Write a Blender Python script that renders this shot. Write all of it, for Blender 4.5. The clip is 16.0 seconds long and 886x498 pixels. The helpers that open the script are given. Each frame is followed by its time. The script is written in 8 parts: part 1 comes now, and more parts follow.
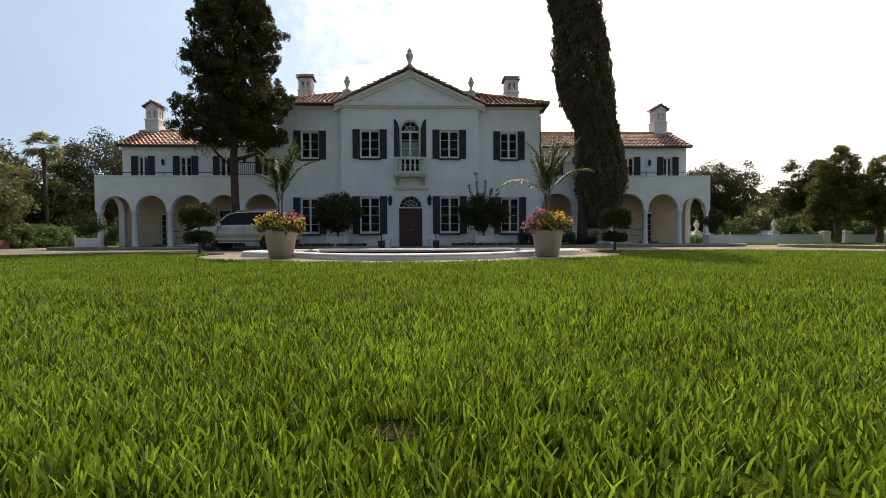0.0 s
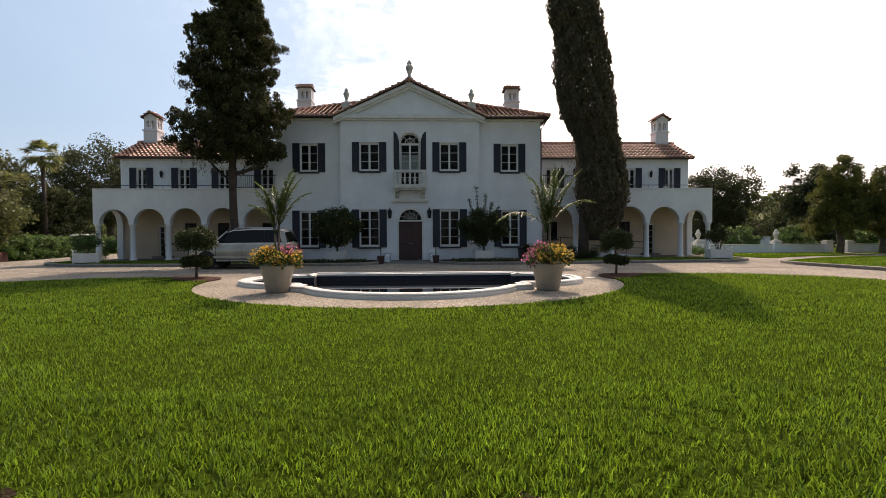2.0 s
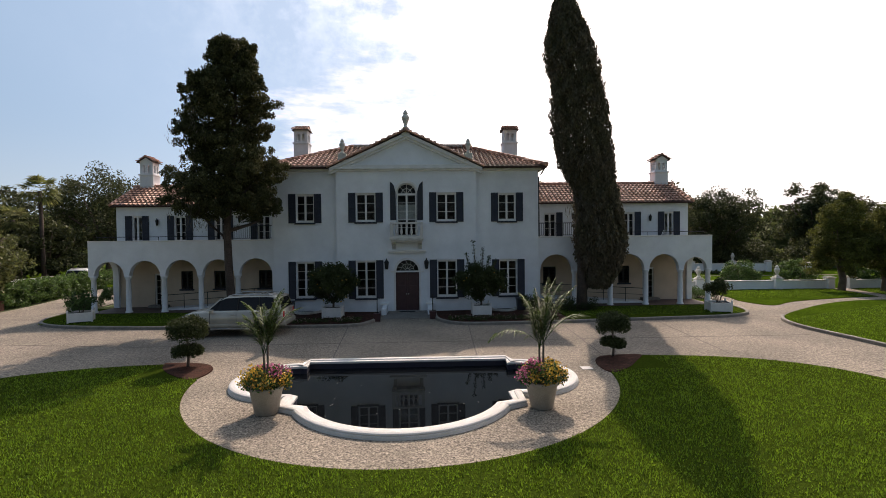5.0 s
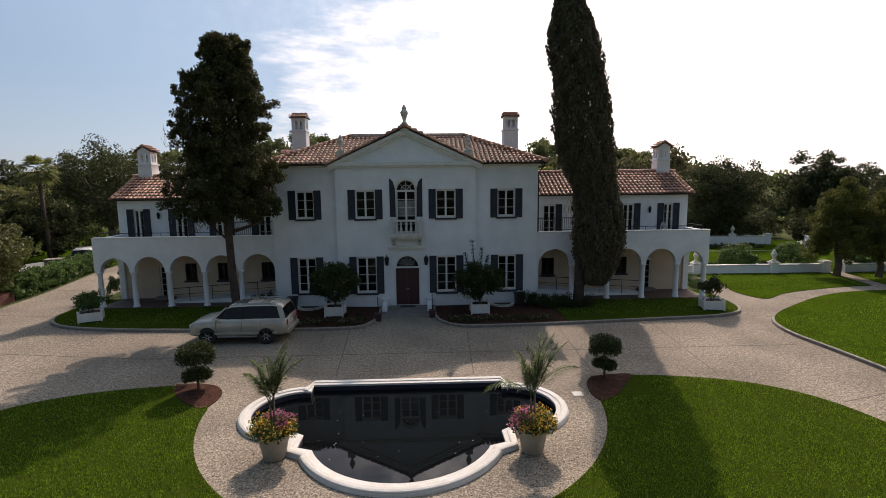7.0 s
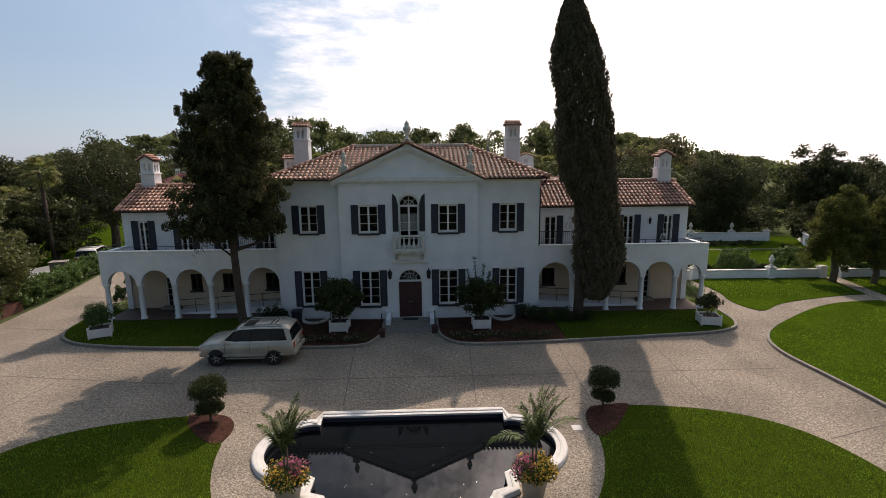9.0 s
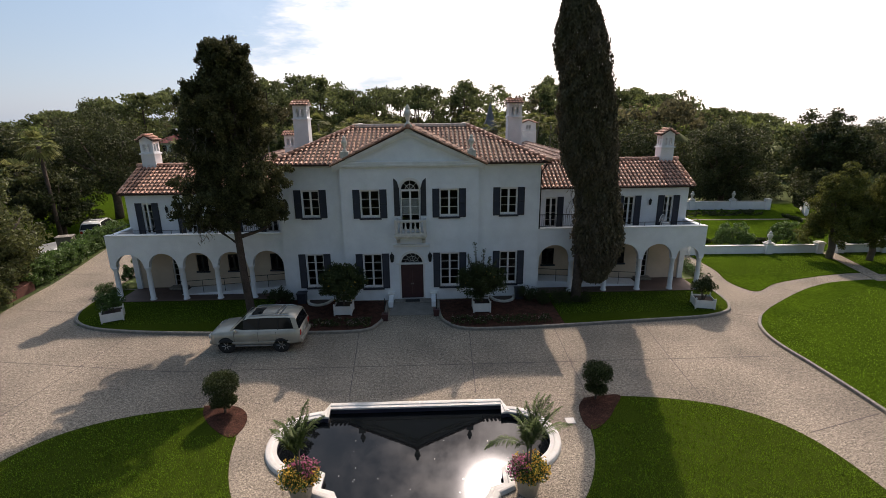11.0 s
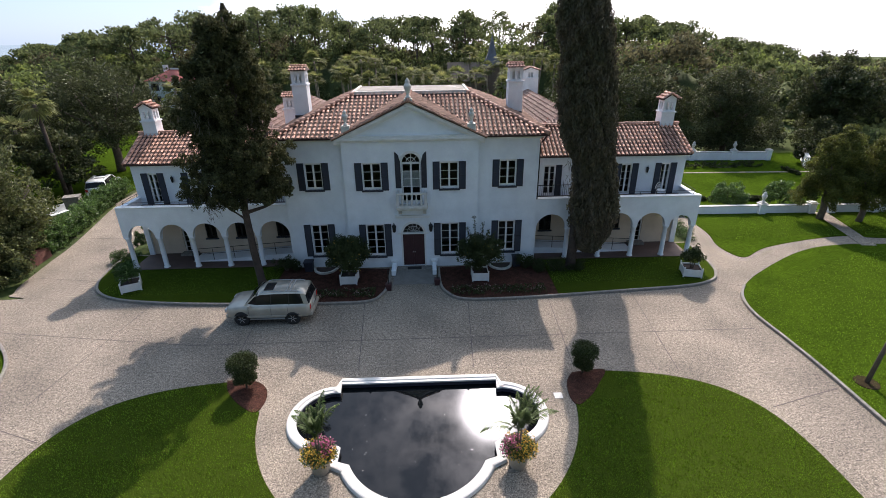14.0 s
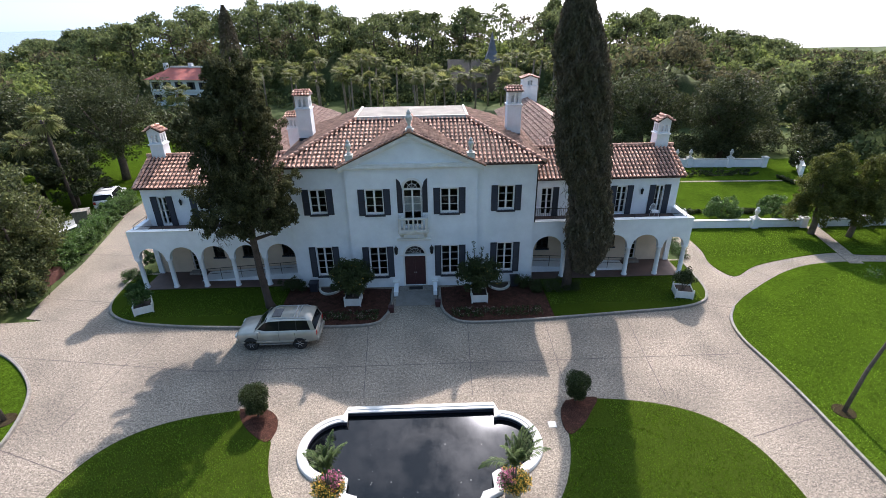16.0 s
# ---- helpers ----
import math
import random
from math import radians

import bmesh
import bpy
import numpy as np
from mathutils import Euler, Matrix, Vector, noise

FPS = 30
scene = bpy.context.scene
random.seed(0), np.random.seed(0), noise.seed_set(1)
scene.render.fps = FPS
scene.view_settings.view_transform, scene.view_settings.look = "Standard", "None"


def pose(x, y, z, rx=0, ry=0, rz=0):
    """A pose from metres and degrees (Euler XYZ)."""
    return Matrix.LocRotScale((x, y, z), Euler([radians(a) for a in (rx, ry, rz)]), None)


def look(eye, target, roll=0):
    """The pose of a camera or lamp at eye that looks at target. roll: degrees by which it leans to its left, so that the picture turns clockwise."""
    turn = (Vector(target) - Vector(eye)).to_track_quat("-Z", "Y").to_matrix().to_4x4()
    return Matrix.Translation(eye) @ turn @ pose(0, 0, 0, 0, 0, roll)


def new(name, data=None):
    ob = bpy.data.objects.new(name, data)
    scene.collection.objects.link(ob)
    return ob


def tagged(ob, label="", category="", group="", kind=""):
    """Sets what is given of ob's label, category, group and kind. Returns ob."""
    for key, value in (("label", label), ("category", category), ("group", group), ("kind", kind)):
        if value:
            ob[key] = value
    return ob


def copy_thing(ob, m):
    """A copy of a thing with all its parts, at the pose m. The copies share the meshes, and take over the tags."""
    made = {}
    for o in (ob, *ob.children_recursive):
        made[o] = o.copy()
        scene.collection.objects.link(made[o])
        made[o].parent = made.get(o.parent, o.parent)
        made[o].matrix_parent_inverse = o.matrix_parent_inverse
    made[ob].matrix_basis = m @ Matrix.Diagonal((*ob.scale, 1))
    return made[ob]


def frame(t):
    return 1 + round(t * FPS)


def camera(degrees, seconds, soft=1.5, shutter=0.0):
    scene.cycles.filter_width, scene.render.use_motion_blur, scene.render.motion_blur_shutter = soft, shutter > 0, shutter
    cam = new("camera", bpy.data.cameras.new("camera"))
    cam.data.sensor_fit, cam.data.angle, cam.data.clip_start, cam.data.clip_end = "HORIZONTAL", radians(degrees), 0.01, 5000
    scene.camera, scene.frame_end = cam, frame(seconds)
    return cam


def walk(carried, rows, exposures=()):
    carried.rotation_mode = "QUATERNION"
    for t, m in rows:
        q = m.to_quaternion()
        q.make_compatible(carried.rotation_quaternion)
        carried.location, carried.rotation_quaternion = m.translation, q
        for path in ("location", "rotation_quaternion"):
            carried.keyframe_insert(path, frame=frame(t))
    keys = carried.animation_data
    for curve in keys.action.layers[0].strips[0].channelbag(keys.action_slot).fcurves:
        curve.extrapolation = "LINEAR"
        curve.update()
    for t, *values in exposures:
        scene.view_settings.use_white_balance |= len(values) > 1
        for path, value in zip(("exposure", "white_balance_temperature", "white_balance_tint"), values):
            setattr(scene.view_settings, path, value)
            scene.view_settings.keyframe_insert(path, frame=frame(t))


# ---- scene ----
cam = camera(85.5, 16.0, soft=0.7)
PATH = [
    (0, (0.724, -29.046, 0.485), (0.808, -27.048, 0.444), -0.3),
    (0.5, (0.837, -29.024, 0.690), (0.916, -27.026, 0.646), -0.2),
    (1, (0.799, -28.983, 0.900), (0.881, -26.985, 0.854), -0.3),
    (1.5, (0.804, -28.907, 1.130), (0.885, -26.909, 1.082), -0.2),
    (2, (0.78, -28.839, 1.390), (0.861, -26.841, 1.342), -0.3),
    (2.5, (0.827, -28.781, 1.700), (0.907, -26.783, 1.652), -0.4),
    (3, (0.864, -28.681, 2.140), (0.941, -26.683, 2.092), -0.3),
    (3.5, (0.849, -28.634, 2.680), (0.928, -26.636, 2.634), -0.5),
    (4, (0.941, -28.586, 3.230), (1.018, -26.588, 3.184), -0.4),
    (4.5, (1.024, -28.57, 3.800), (1.098, -26.572, 3.753), -0.3),
    (5, (1.08, -28.559, 4.400), (1.154, -26.561, 4.352), -0.6),
    (7.5, (1.258, -28.687, 7.926), (1.321, -26.712, 7.62), -0.6),
    (8, (1.074, -28.694, 8.525), (1.142, -26.722, 8.201), -0.5),
    (10.5, (1.073, -28.663, 10.887), (1.132, -26.721, 10.409), -0.6),
    (11, (1.106, -28.679, 11.421), (1.163, -26.755, 10.877), -0.6),
    (11.5, (1.092, -28.701, 11.946), (1.149, -26.786, 11.374), -0.6),
    (12, (1.101, -28.738, 12.527), (1.158, -26.826, 11.946), -0.7),
    (12.5, (1.133, -28.771, 13.015), (1.188, -26.867, 12.404), -0.7),
    (13, (1.172, -28.815, 13.452), (1.224, -26.927, 12.793), -0.8),
    (13.5, (1.163, -28.826, 13.831), (1.213, -26.971, 13.084), -0.8),
    (14, (1.131, -28.885, 14.144), (1.18, -27.06, 13.328), -0.8),
    (14.5, (1.142, -28.889, 14.638), (1.19, -27.076, 13.795), -0.9),
    (15, (1.132, -28.923, 15.288), (1.18, -27.114, 14.436), -0.8),
    (15.5, (1.165, -28.924, 15.943), (1.211, -27.117, 15.086), -0.9),
    (16, (1.161, -28.909, 16.629), (1.207, -27.105, 15.766), -0.9),
]
walk(cam, [(t, look(eye, target, roll)) for t, eye, target, roll in PATH], [(0, 0.06, 7900, 22), (3.5, -0.05, 7950, 23), (5, -0.19, 7500, 22), (8, -0.36, 7550, 22), (10.5, -0.24, 7500, 22), (12.5, 0.02, 7050, 21), (14, 0.29, 6650, 20), (16, 0.63, 6350, 19)])

# ---------------------------------------------------------------- light
SUN_ELEV, SUN_AZIM = radians(42.4), radians(8.6)
sun_way = Vector((math.sin(SUN_AZIM) * math.cos(SUN_ELEV), math.cos(SUN_AZIM) * math.cos(SUN_ELEV), math.sin(SUN_ELEV)))

world = bpy.data.worlds.new("sky")
scene.world = world
world.use_nodes = True
wn, wl = world.node_tree.nodes, world.node_tree.links
wn.clear()
w_out = wn.new("ShaderNodeOutputWorld")
w_bg = wn.new("ShaderNodeBackground")
w_sky = wn.new("ShaderNodeTexSky")
w_sky.sky_type = "NISHITA"
w_sky.sun_disc = False
w_sky.sun_elevation, w_sky.sun_rotation = SUN_ELEV, SUN_AZIM
w_sky.air_density, w_sky.dust_density, w_sky.ozone_density = 1.1, 0.6, 2.0
w_co = wn.new("ShaderNodeTexCoord")
w_map = wn.new("ShaderNodeMapping")
w_map.inputs["Scale"].default_value = (1.2, 1.2, 4.5)
w_no = wn.new("ShaderNodeTexNoise")
w_no.inputs["Scale"].default_value, w_no.inputs["Detail"].default_value, w_no.inputs["Roughness"].default_value = 2.2, 8.0, 0.62
w_ramp = wn.new("ShaderNodeValToRGB")
w_ramp.color_ramp.elements[0].position, w_ramp.color_ramp.elements[1].position = 0.74, 1.0
w_mix = wn.new("ShaderNodeMix")
w_mix.data_type = "RGBA"
# clouds scatter the sun's light forwards: bright towards the sun, dim away from it
w_fwd = wn.new("ShaderNodeMapRange")
w_fwd.interpolation_type = "SMOOTHSTEP"
w_fwd.inputs["From Min"].default_value, w_fwd.inputs["From Max"].default_value = -0.3, 0.9
w_fwd.inputs["To Min"].default_value, w_fwd.inputs["To Max"].default_value = 6.4, 22.0
wl.new(w_fwd.outputs["Result"], w_mix.inputs[7])
wl.new(w_co.outputs["Generated"], w_map.inputs["Vector"])
wl.new(w_map.outputs["Vector"], w_no.inputs["Vector"])
wl.new(w_no.outputs["Fac"], w_ramp.inputs["Fac"])
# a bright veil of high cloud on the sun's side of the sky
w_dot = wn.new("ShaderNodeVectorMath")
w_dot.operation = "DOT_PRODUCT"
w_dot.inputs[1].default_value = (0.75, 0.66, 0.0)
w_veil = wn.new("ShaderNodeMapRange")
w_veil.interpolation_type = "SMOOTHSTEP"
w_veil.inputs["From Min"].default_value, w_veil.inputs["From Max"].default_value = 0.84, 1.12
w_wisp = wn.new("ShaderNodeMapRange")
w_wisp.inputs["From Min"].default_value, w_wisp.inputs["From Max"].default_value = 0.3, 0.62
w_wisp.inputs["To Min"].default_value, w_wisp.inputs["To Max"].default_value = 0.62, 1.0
w_mul = wn.new("ShaderNodeMath")
w_mul.operation = "MULTIPLY"
w_max = wn.new("ShaderNodeMath")
w_max.operation = "MAXIMUM"
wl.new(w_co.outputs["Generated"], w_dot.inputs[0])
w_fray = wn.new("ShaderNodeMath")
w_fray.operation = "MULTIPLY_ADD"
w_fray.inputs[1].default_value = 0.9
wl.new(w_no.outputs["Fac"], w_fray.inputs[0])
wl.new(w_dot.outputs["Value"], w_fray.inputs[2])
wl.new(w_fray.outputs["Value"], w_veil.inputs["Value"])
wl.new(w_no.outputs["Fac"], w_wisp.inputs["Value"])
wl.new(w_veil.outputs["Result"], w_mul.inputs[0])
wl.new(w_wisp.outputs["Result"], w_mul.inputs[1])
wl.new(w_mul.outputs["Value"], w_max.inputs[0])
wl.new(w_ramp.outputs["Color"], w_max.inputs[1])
# pale haze low in the sky all round
w_sep = wn.new("ShaderNodeSeparateXYZ")
w_haze = wn.new("ShaderNodeMapRange")
w_haze.interpolation_type = "SMOOTHSTEP"
w_haze.inputs["From Min"].default_value, w_haze.inputs["From Max"].default_value = 0.0, 0.22
w_haze.inputs["To Min"].default_value, w_haze.inputs["To Max"].default_value = 0.07, 0.0
w_max2 = wn.new("ShaderNodeMath")
w_max2.operation = "MAXIMUM"
wl.new(w_co.outputs["Generated"], w_sep.inputs["Vector"])
wl.new(w_sep.outputs["Z"], w_haze.inputs["Value"])
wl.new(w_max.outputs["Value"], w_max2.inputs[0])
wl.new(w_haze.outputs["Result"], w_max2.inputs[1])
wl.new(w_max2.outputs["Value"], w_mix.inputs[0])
# the glare round the veiled sun
w_sun = wn.new("ShaderNodeVectorMath")
w_sun.operation = "DOT_PRODUCT"
w_sun.inputs[1].default_value = sun_way
wl.new(w_co.outputs["Generated"], w_sun.inputs[0])
wl.new(w_sun.outputs["Value"], w_fwd.inputs["Value"])
glow = None
for power, amount in ((14.0, 10.0), (90.0, 45.0)):
    w_pos, w_pow, w_amt = wn.new("ShaderNodeMath"), wn.new("ShaderNodeMath"), wn.new("ShaderNodeMath")
    w_pos.operation, w_pow.operation, w_amt.operation = "MAXIMUM", "POWER", "MULTIPLY"
    w_pos.inputs[1].default_value, w_pow.inputs[1].default_value, w_amt.inputs[1].default_value = 0.0, power, amount
    wl.new(w_sun.outputs["Value"], w_pos.inputs[0])
    wl.new(w_pos.outputs["Value"], w_pow.inputs[0])
    wl.new(w_pow.outputs["Value"], w_amt.inputs[0])
    if glow is None:
        glow = w_amt.outputs["Value"]
    else:
        w_sum = wn.new("ShaderNodeMath")
        wl.new(glow, w_sum.inputs[0])
        wl.new(w_amt.outputs["Value"], w_sum.inputs[1])
        glow = w_sum.outputs["Value"]
w_add = wn.new("ShaderNodeMix")
w_add.data_type, w_add.blend_type = "RGBA", "ADD"
w_add.inputs[0].default_value = 1.0
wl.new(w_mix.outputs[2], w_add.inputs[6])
# the glare is broken by patches of cloud
w_patch = wn.new("ShaderNodeTexNoise")
w_patch.inputs["Scale"].default_value, w_patch.inputs["Detail"].default_value, w_patch.inputs["Roughness"].default_value = 9.0, 7.0, 0.65
w_pr = wn.new("ShaderNodeMapRange")
w_pr.inputs["From Min"].default_value, w_pr.inputs["From Max"].default_value = 0.42, 0.62
w_pr.inputs["To Min"].default_value, w_pr.inputs["To Max"].default_value = 0.12, 1.5
w_gl = wn.new("ShaderNodeMath")
w_gl.operation = "MULTIPLY"
wl.new(w_co.outputs["Generated"], w_patch.inputs["Vector"])
wl.new(w_patch.outputs["Fac"], w_pr.inputs["Value"])
wl.new(glow, w_gl.inputs[0])
wl.new(w_pr.outputs["Result"], w_gl.inputs[1])
# the aureole close to the sun
w_c0, w_c1, w_c2, w_c3 = (wn.new("ShaderNodeMath") for _ in range(4))
w_c0.operation, w_c1.operation, w_c2.operation, w_c3.operation = "MAXIMUM", "POWER", "MULTIPLY", "ADD"
w_c0.inputs[1].default_value, w_c1.inputs[1].default_value, w_c2.inputs[1].default_value = 0.0, 1500.0, 3000.0
wl.new(w_sun.outputs["Value"], w_c0.inputs[0])
wl.new(w_c0.outputs["Value"], w_c1.inputs[0])
wl.new(w_c1.outputs["Value"], w_c2.inputs[0])
wl.new(w_gl.outputs["Value"], w_c3.inputs[0])
wl.new(w_c2.outputs["Value"], w_c3.inputs[1])
# the wide soft glow on the sun's side
w_g0, w_g1, w_g2, w_g3 = (wn.new("ShaderNodeMath") for _ in range(4))
w_g0.operation, w_g1.operation, w_g2.operation, w_g3.operation = "MAXIMUM", "POWER", "MULTIPLY", "ADD"
w_g0.inputs[1].default_value, w_g1.inputs[1].default_value, w_g2.inputs[1].default_value = 0.0, 3.2, 2.4
wl.new(w_sun.outputs["Value"], w_g0.inputs[0])
wl.new(w_g0.outputs["Value"], w_g1.inputs[0])
wl.new(w_g1.outputs["Value"], w_g2.inputs[0])
wl.new(w_g2.outputs["Value"], w_g3.inputs[0])
wl.new(w_c3.outputs["Value"], w_g3.inputs[1])
wl.new(w_g3.outputs["Value"], w_add.inputs[7])
# thin pale-blue haze over the clear sky
w_pale = wn.new("ShaderNodeMix")
w_pale.data_type = "RGBA"
w_pale.inputs[0].default_value = 0.65
w_tint = wn.new("ShaderNodeVectorMath")
w_tint.operation = "SCALE"
w_tint.inputs[0].default_value = (0.192, 0.352, 0.535)
wl.new(w_fwd.outputs["Result"], w_tint.inputs["Scale"])
wl.new(w_sky.outputs["Color"], w_pale.inputs[6])
wl.new(w_tint.outputs["Vector"], w_pale.inputs[7])
wl.new(w_pale.outputs[2], w_mix.inputs[6])
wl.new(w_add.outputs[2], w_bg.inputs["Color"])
w_bg.inputs["Strength"].default_value = 0.095
wl.new(w_bg.outputs["Background"], w_out.inputs["Surface"])

sun_data = bpy.data.lights.new("sun", "SUN")
sun_data.energy, sun_data.angle, sun_data.color = 4.0, radians(0.6), (1.0, 0.93, 0.82)
sun = new("sun", sun_data)
sun.matrix_world = look(sun_way * 300, (0, 0, 0))


# ---------------------------------------------------------------- materials
def link(nt, a, b):
    nt.links.new(a, b)


def material(name, colour, rough=0.8, spread=0.15, scale=3.0, fine=40.0, bump=0.0, metal=0.0, second=None, island=0.0, per_object=0.0, translucent=0.0, spec=0.5, mix=(0.35, 0.7), mid=None):
    """A surface with a coarse mottling towards `second`, a fine grain, fine relief, and variation by island or by object."""
    m = bpy.data.materials.new(name)
    m.use_nodes = True
    nt = m.node_tree
    b = nt.nodes["Principled BSDF"]
    out = nt.nodes["Material Output"]
    b.inputs["Roughness"].default_value, b.inputs["Metallic"].default_value = rough, metal
    b.inputs["Specular IOR Level"].default_value = spec
    co = nt.nodes.new("ShaderNodeTexCoord")
    n1, n2 = nt.nodes.new("ShaderNodeTexNoise"), nt.nodes.new("ShaderNodeTexNoise")
    n1.inputs["Scale"].default_value, n1.inputs["Detail"].default_value = scale, 5.0
    n2.inputs["Scale"].default_value, n2.inputs["Detail"].default_value = fine, 3.0
    link(nt, co.outputs["Object"], n1.inputs["Vector"])
    link(nt, co.outputs["Object"], n2.inputs["Vector"])
    second = second or tuple(c * 0.72 for c in colour)
    r = nt.nodes.new("ShaderNodeValToRGB")
    r.color_ramp.elements[0].position, r.color_ramp.elements[1].position = mix
    r.color_ramp.elements[0].color, r.color_ramp.elements[1].color = (*colour, 1), (*second, 1)
    link(nt, n1.outputs["Fac"], r.inputs["Fac"])
    hsv = nt.nodes.new("ShaderNodeHueSaturation")
    link(nt, r.outputs["Color"], hsv.inputs["Color"])
    mr = nt.nodes.new("ShaderNodeMapRange")
    mr.inputs["From Min"].default_value, mr.inputs["From Max"].default_value = 0.25, 0.75
    mr.inputs["To Min"].default_value, mr.inputs["To Max"].default_value = 1 - spread, 1 + spread
    link(nt, n2.outputs["Fac"], mr.inputs["Value"])
    value = mr.outputs["Result"]
    for amount, node, socket in ((island, "ShaderNodeNewGeometry", "Random Per Island"), (per_object, "ShaderNodeObjectInfo", "Random")):
        if amount:
            g = nt.nodes.new(node)
            ma = nt.nodes.new("ShaderNodeMapRange")
            ma.inputs["To Min"].default_value, ma.inputs["To Max"].default_value = 1 - amount, 1 + amount
            link(nt, g.outputs[socket], ma.inputs["Value"])
            mu = nt.nodes.new("ShaderNodeMath")
            mu.operation = "MULTIPLY"
            link(nt, value, mu.inputs[0])
            link(nt, ma.outputs["Result"], mu.inputs[1])
            value = mu.outputs["Value"]
    if mid:
        n3, m3, u3 = nt.nodes.new("ShaderNodeTexNoise"), nt.nodes.new("ShaderNodeMapRange"), nt.nodes.new("ShaderNodeMath")
        n3.inputs["Scale"].default_value, n3.inputs["Detail"].default_value, n3.inputs["Roughness"].default_value = mid[0], 6.0, 0.75
        m3.inputs["From Min"].default_value, m3.inputs["From Max"].default_value = 0.3, 0.7
        m3.inputs["To Min"].default_value, m3.inputs["To Max"].default_value = 1 - mid[1], 1 + mid[1]
        u3.operation = "MULTIPLY"
        link(nt, co.outputs["Object"], n3.inputs["Vector"])
        link(nt, n3.outputs["Fac"], m3.inputs["Value"])
        link(nt, value, u3.inputs[0])
        link(nt, m3.outputs["Result"], u3.inputs[1])
        value = u3.outputs["Value"]
    link(nt, value, hsv.inputs["Value"])
    link(nt, hsv.outputs["Color"], b.inputs["Base Color"])
    if bump:
        bp = nt.nodes.new("ShaderNodeBump")
        bp.inputs["Strength"].default_value, bp.inputs["Distance"].default_value = bump, 0.02
        link(nt, n2.outputs["Fac"], bp.inputs["Height"])
        link(nt, bp.outputs["Normal"], b.inputs["Normal"])
    if translucent:
        tr, ms = nt.nodes.new("ShaderNodeBsdfTranslucent"), nt.nodes.new("ShaderNodeMixShader")
        ms.inputs["Fac"].default_value = translucent
        br = nt.nodes.new("ShaderNodeHueSaturation")
        br.inputs["Value"].default_value, br.inputs["Hue"].default_value = 1.5, 0.49
        link(nt, hsv.outputs["Color"], br.inputs["Color"])
        link(nt, br.outputs["Color"], tr.inputs["Color"])
        link(nt, b.outputs["BSDF"], ms.inputs[1])
        link(nt, tr.outputs["BSDF"], ms.inputs[2])
        link(nt, ms.outputs["Shader"], out.inputs["Surface"])
    return m


def glass_material(name, colour=(0.85, 0.9, 0.9), rough=0.03):
    m = bpy.data.materials.new(name)
    m.use_nodes = True
    b = m.node_tree.nodes["Principled BSDF"]
    b.inputs["Base Color"].default_value = (*colour, 1)
    b.inputs["Roughness"].default_value = rough
    b.inputs["Transmission Weight"].default_value = 1.0
    b.inputs["IOR"].default_value = 1.18
    return m


M_STUCCO = material("white_stucco", (0.83, 0.855, 0.875), 0.9, 0.05, 0.7, 30, 0.25, second=(0.75, 0.775, 0.795), mid=(1.2, 0.06))
M_TRIM = material("white_paint", (0.80, 0.79, 0.76), 0.6, 0.05, 2, 25, 0.05, second=(0.70, 0.69, 0.65))
M_STONE = material("cast_stone", (0.68, 0.66, 0.60), 0.85, 0.12, 3, 60, 0.3, second=(0.45, 0.43, 0.38))
M_COPING = material("white_coping", (0.62, 0.60, 0.57), 0.75, 0.12, 2.5, 40, 0.2, second=(0.55, 0.53, 0.48))
M_SHUTTER = material("dark_shutter_paint", (0.025, 0.028, 0.042), 0.55, 0.15, 4, 30, 0.1)
M_DOOR = material("maroon_door_paint", (0.060, 0.020, 0.022), 0.45, 0.15, 3, 50, 0.1)
M_IRON = material("black_iron", (0.018, 0.018, 0.018), 0.5, 0.1, 5, 40, 0.1, metal=0.4)
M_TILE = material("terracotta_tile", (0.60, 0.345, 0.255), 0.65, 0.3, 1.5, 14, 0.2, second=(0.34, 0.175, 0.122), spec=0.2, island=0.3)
# roof base coloured near black for the shade in the channels between barrels
M_TILE_BASE = material("shade_dark_pan", (0.055, 0.026, 0.020), 0.8, 0.2, 2, 20, 0.2)
M_OLD_TILE = material("weathered_tile", (0.34, 0.215, 0.165), 0.8, 0.2, 1.2, 6, 0.3, second=(0.25, 0.155, 0.12), island=0.25)
# terracotta tile darkened: the shade of gable and side slopes is in its colour
M_TILE_SHADED = material("shaded_slope_tile", (0.25, 0.150, 0.110), 0.85, 0.3, 1.2, 9, 0.2, second=(0.17, 0.105, 0.080), spec=0.15, island=0.25)
M_DECK = material("pale_roof_membrane", (0.22, 0.20, 0.17), 0.85, 0.08, 1, 20, 0.05)
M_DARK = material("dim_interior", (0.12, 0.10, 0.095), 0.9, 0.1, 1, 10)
# stucco copy, darker and warmer: the arcade's bounced light is in its colour
M_STUCCO_BOUNCE = material("bounce_tinted_stucco", (0.64, 0.52, 0.40), 0.9, 0.06, 0.8, 30, 0.25, second=(0.55, 0.44, 0.33), mid=(1.2, 0.06))
M_CURTAIN = material("pale_curtain", (0.55, 0.54, 0.52), 0.9, 0.1, 2, 30)
M_GLASS = glass_material("window_glass")
M_FLOORTILE = material("red_floor_tile", (0.11, 0.066, 0.054), 0.7, 0.2, 2, 25, 0.2)
M_DRIVE = material("exposed_aggregate", (0.258, 0.218, 0.172), 0.92, 0.9, 0.3, 19, 0.35, second=(0.172, 0.147, 0.118), mix=(0.35, 0.68), mid=(7, 0.62), spec=0.2)
M_APRON = material("apron_aggregate", (0.268, 0.226, 0.176), 0.92, 0.9, 0.5, 22, 0.4, second=(0.196, 0.166, 0.131), mid=(9, 0.62), spec=0.2)
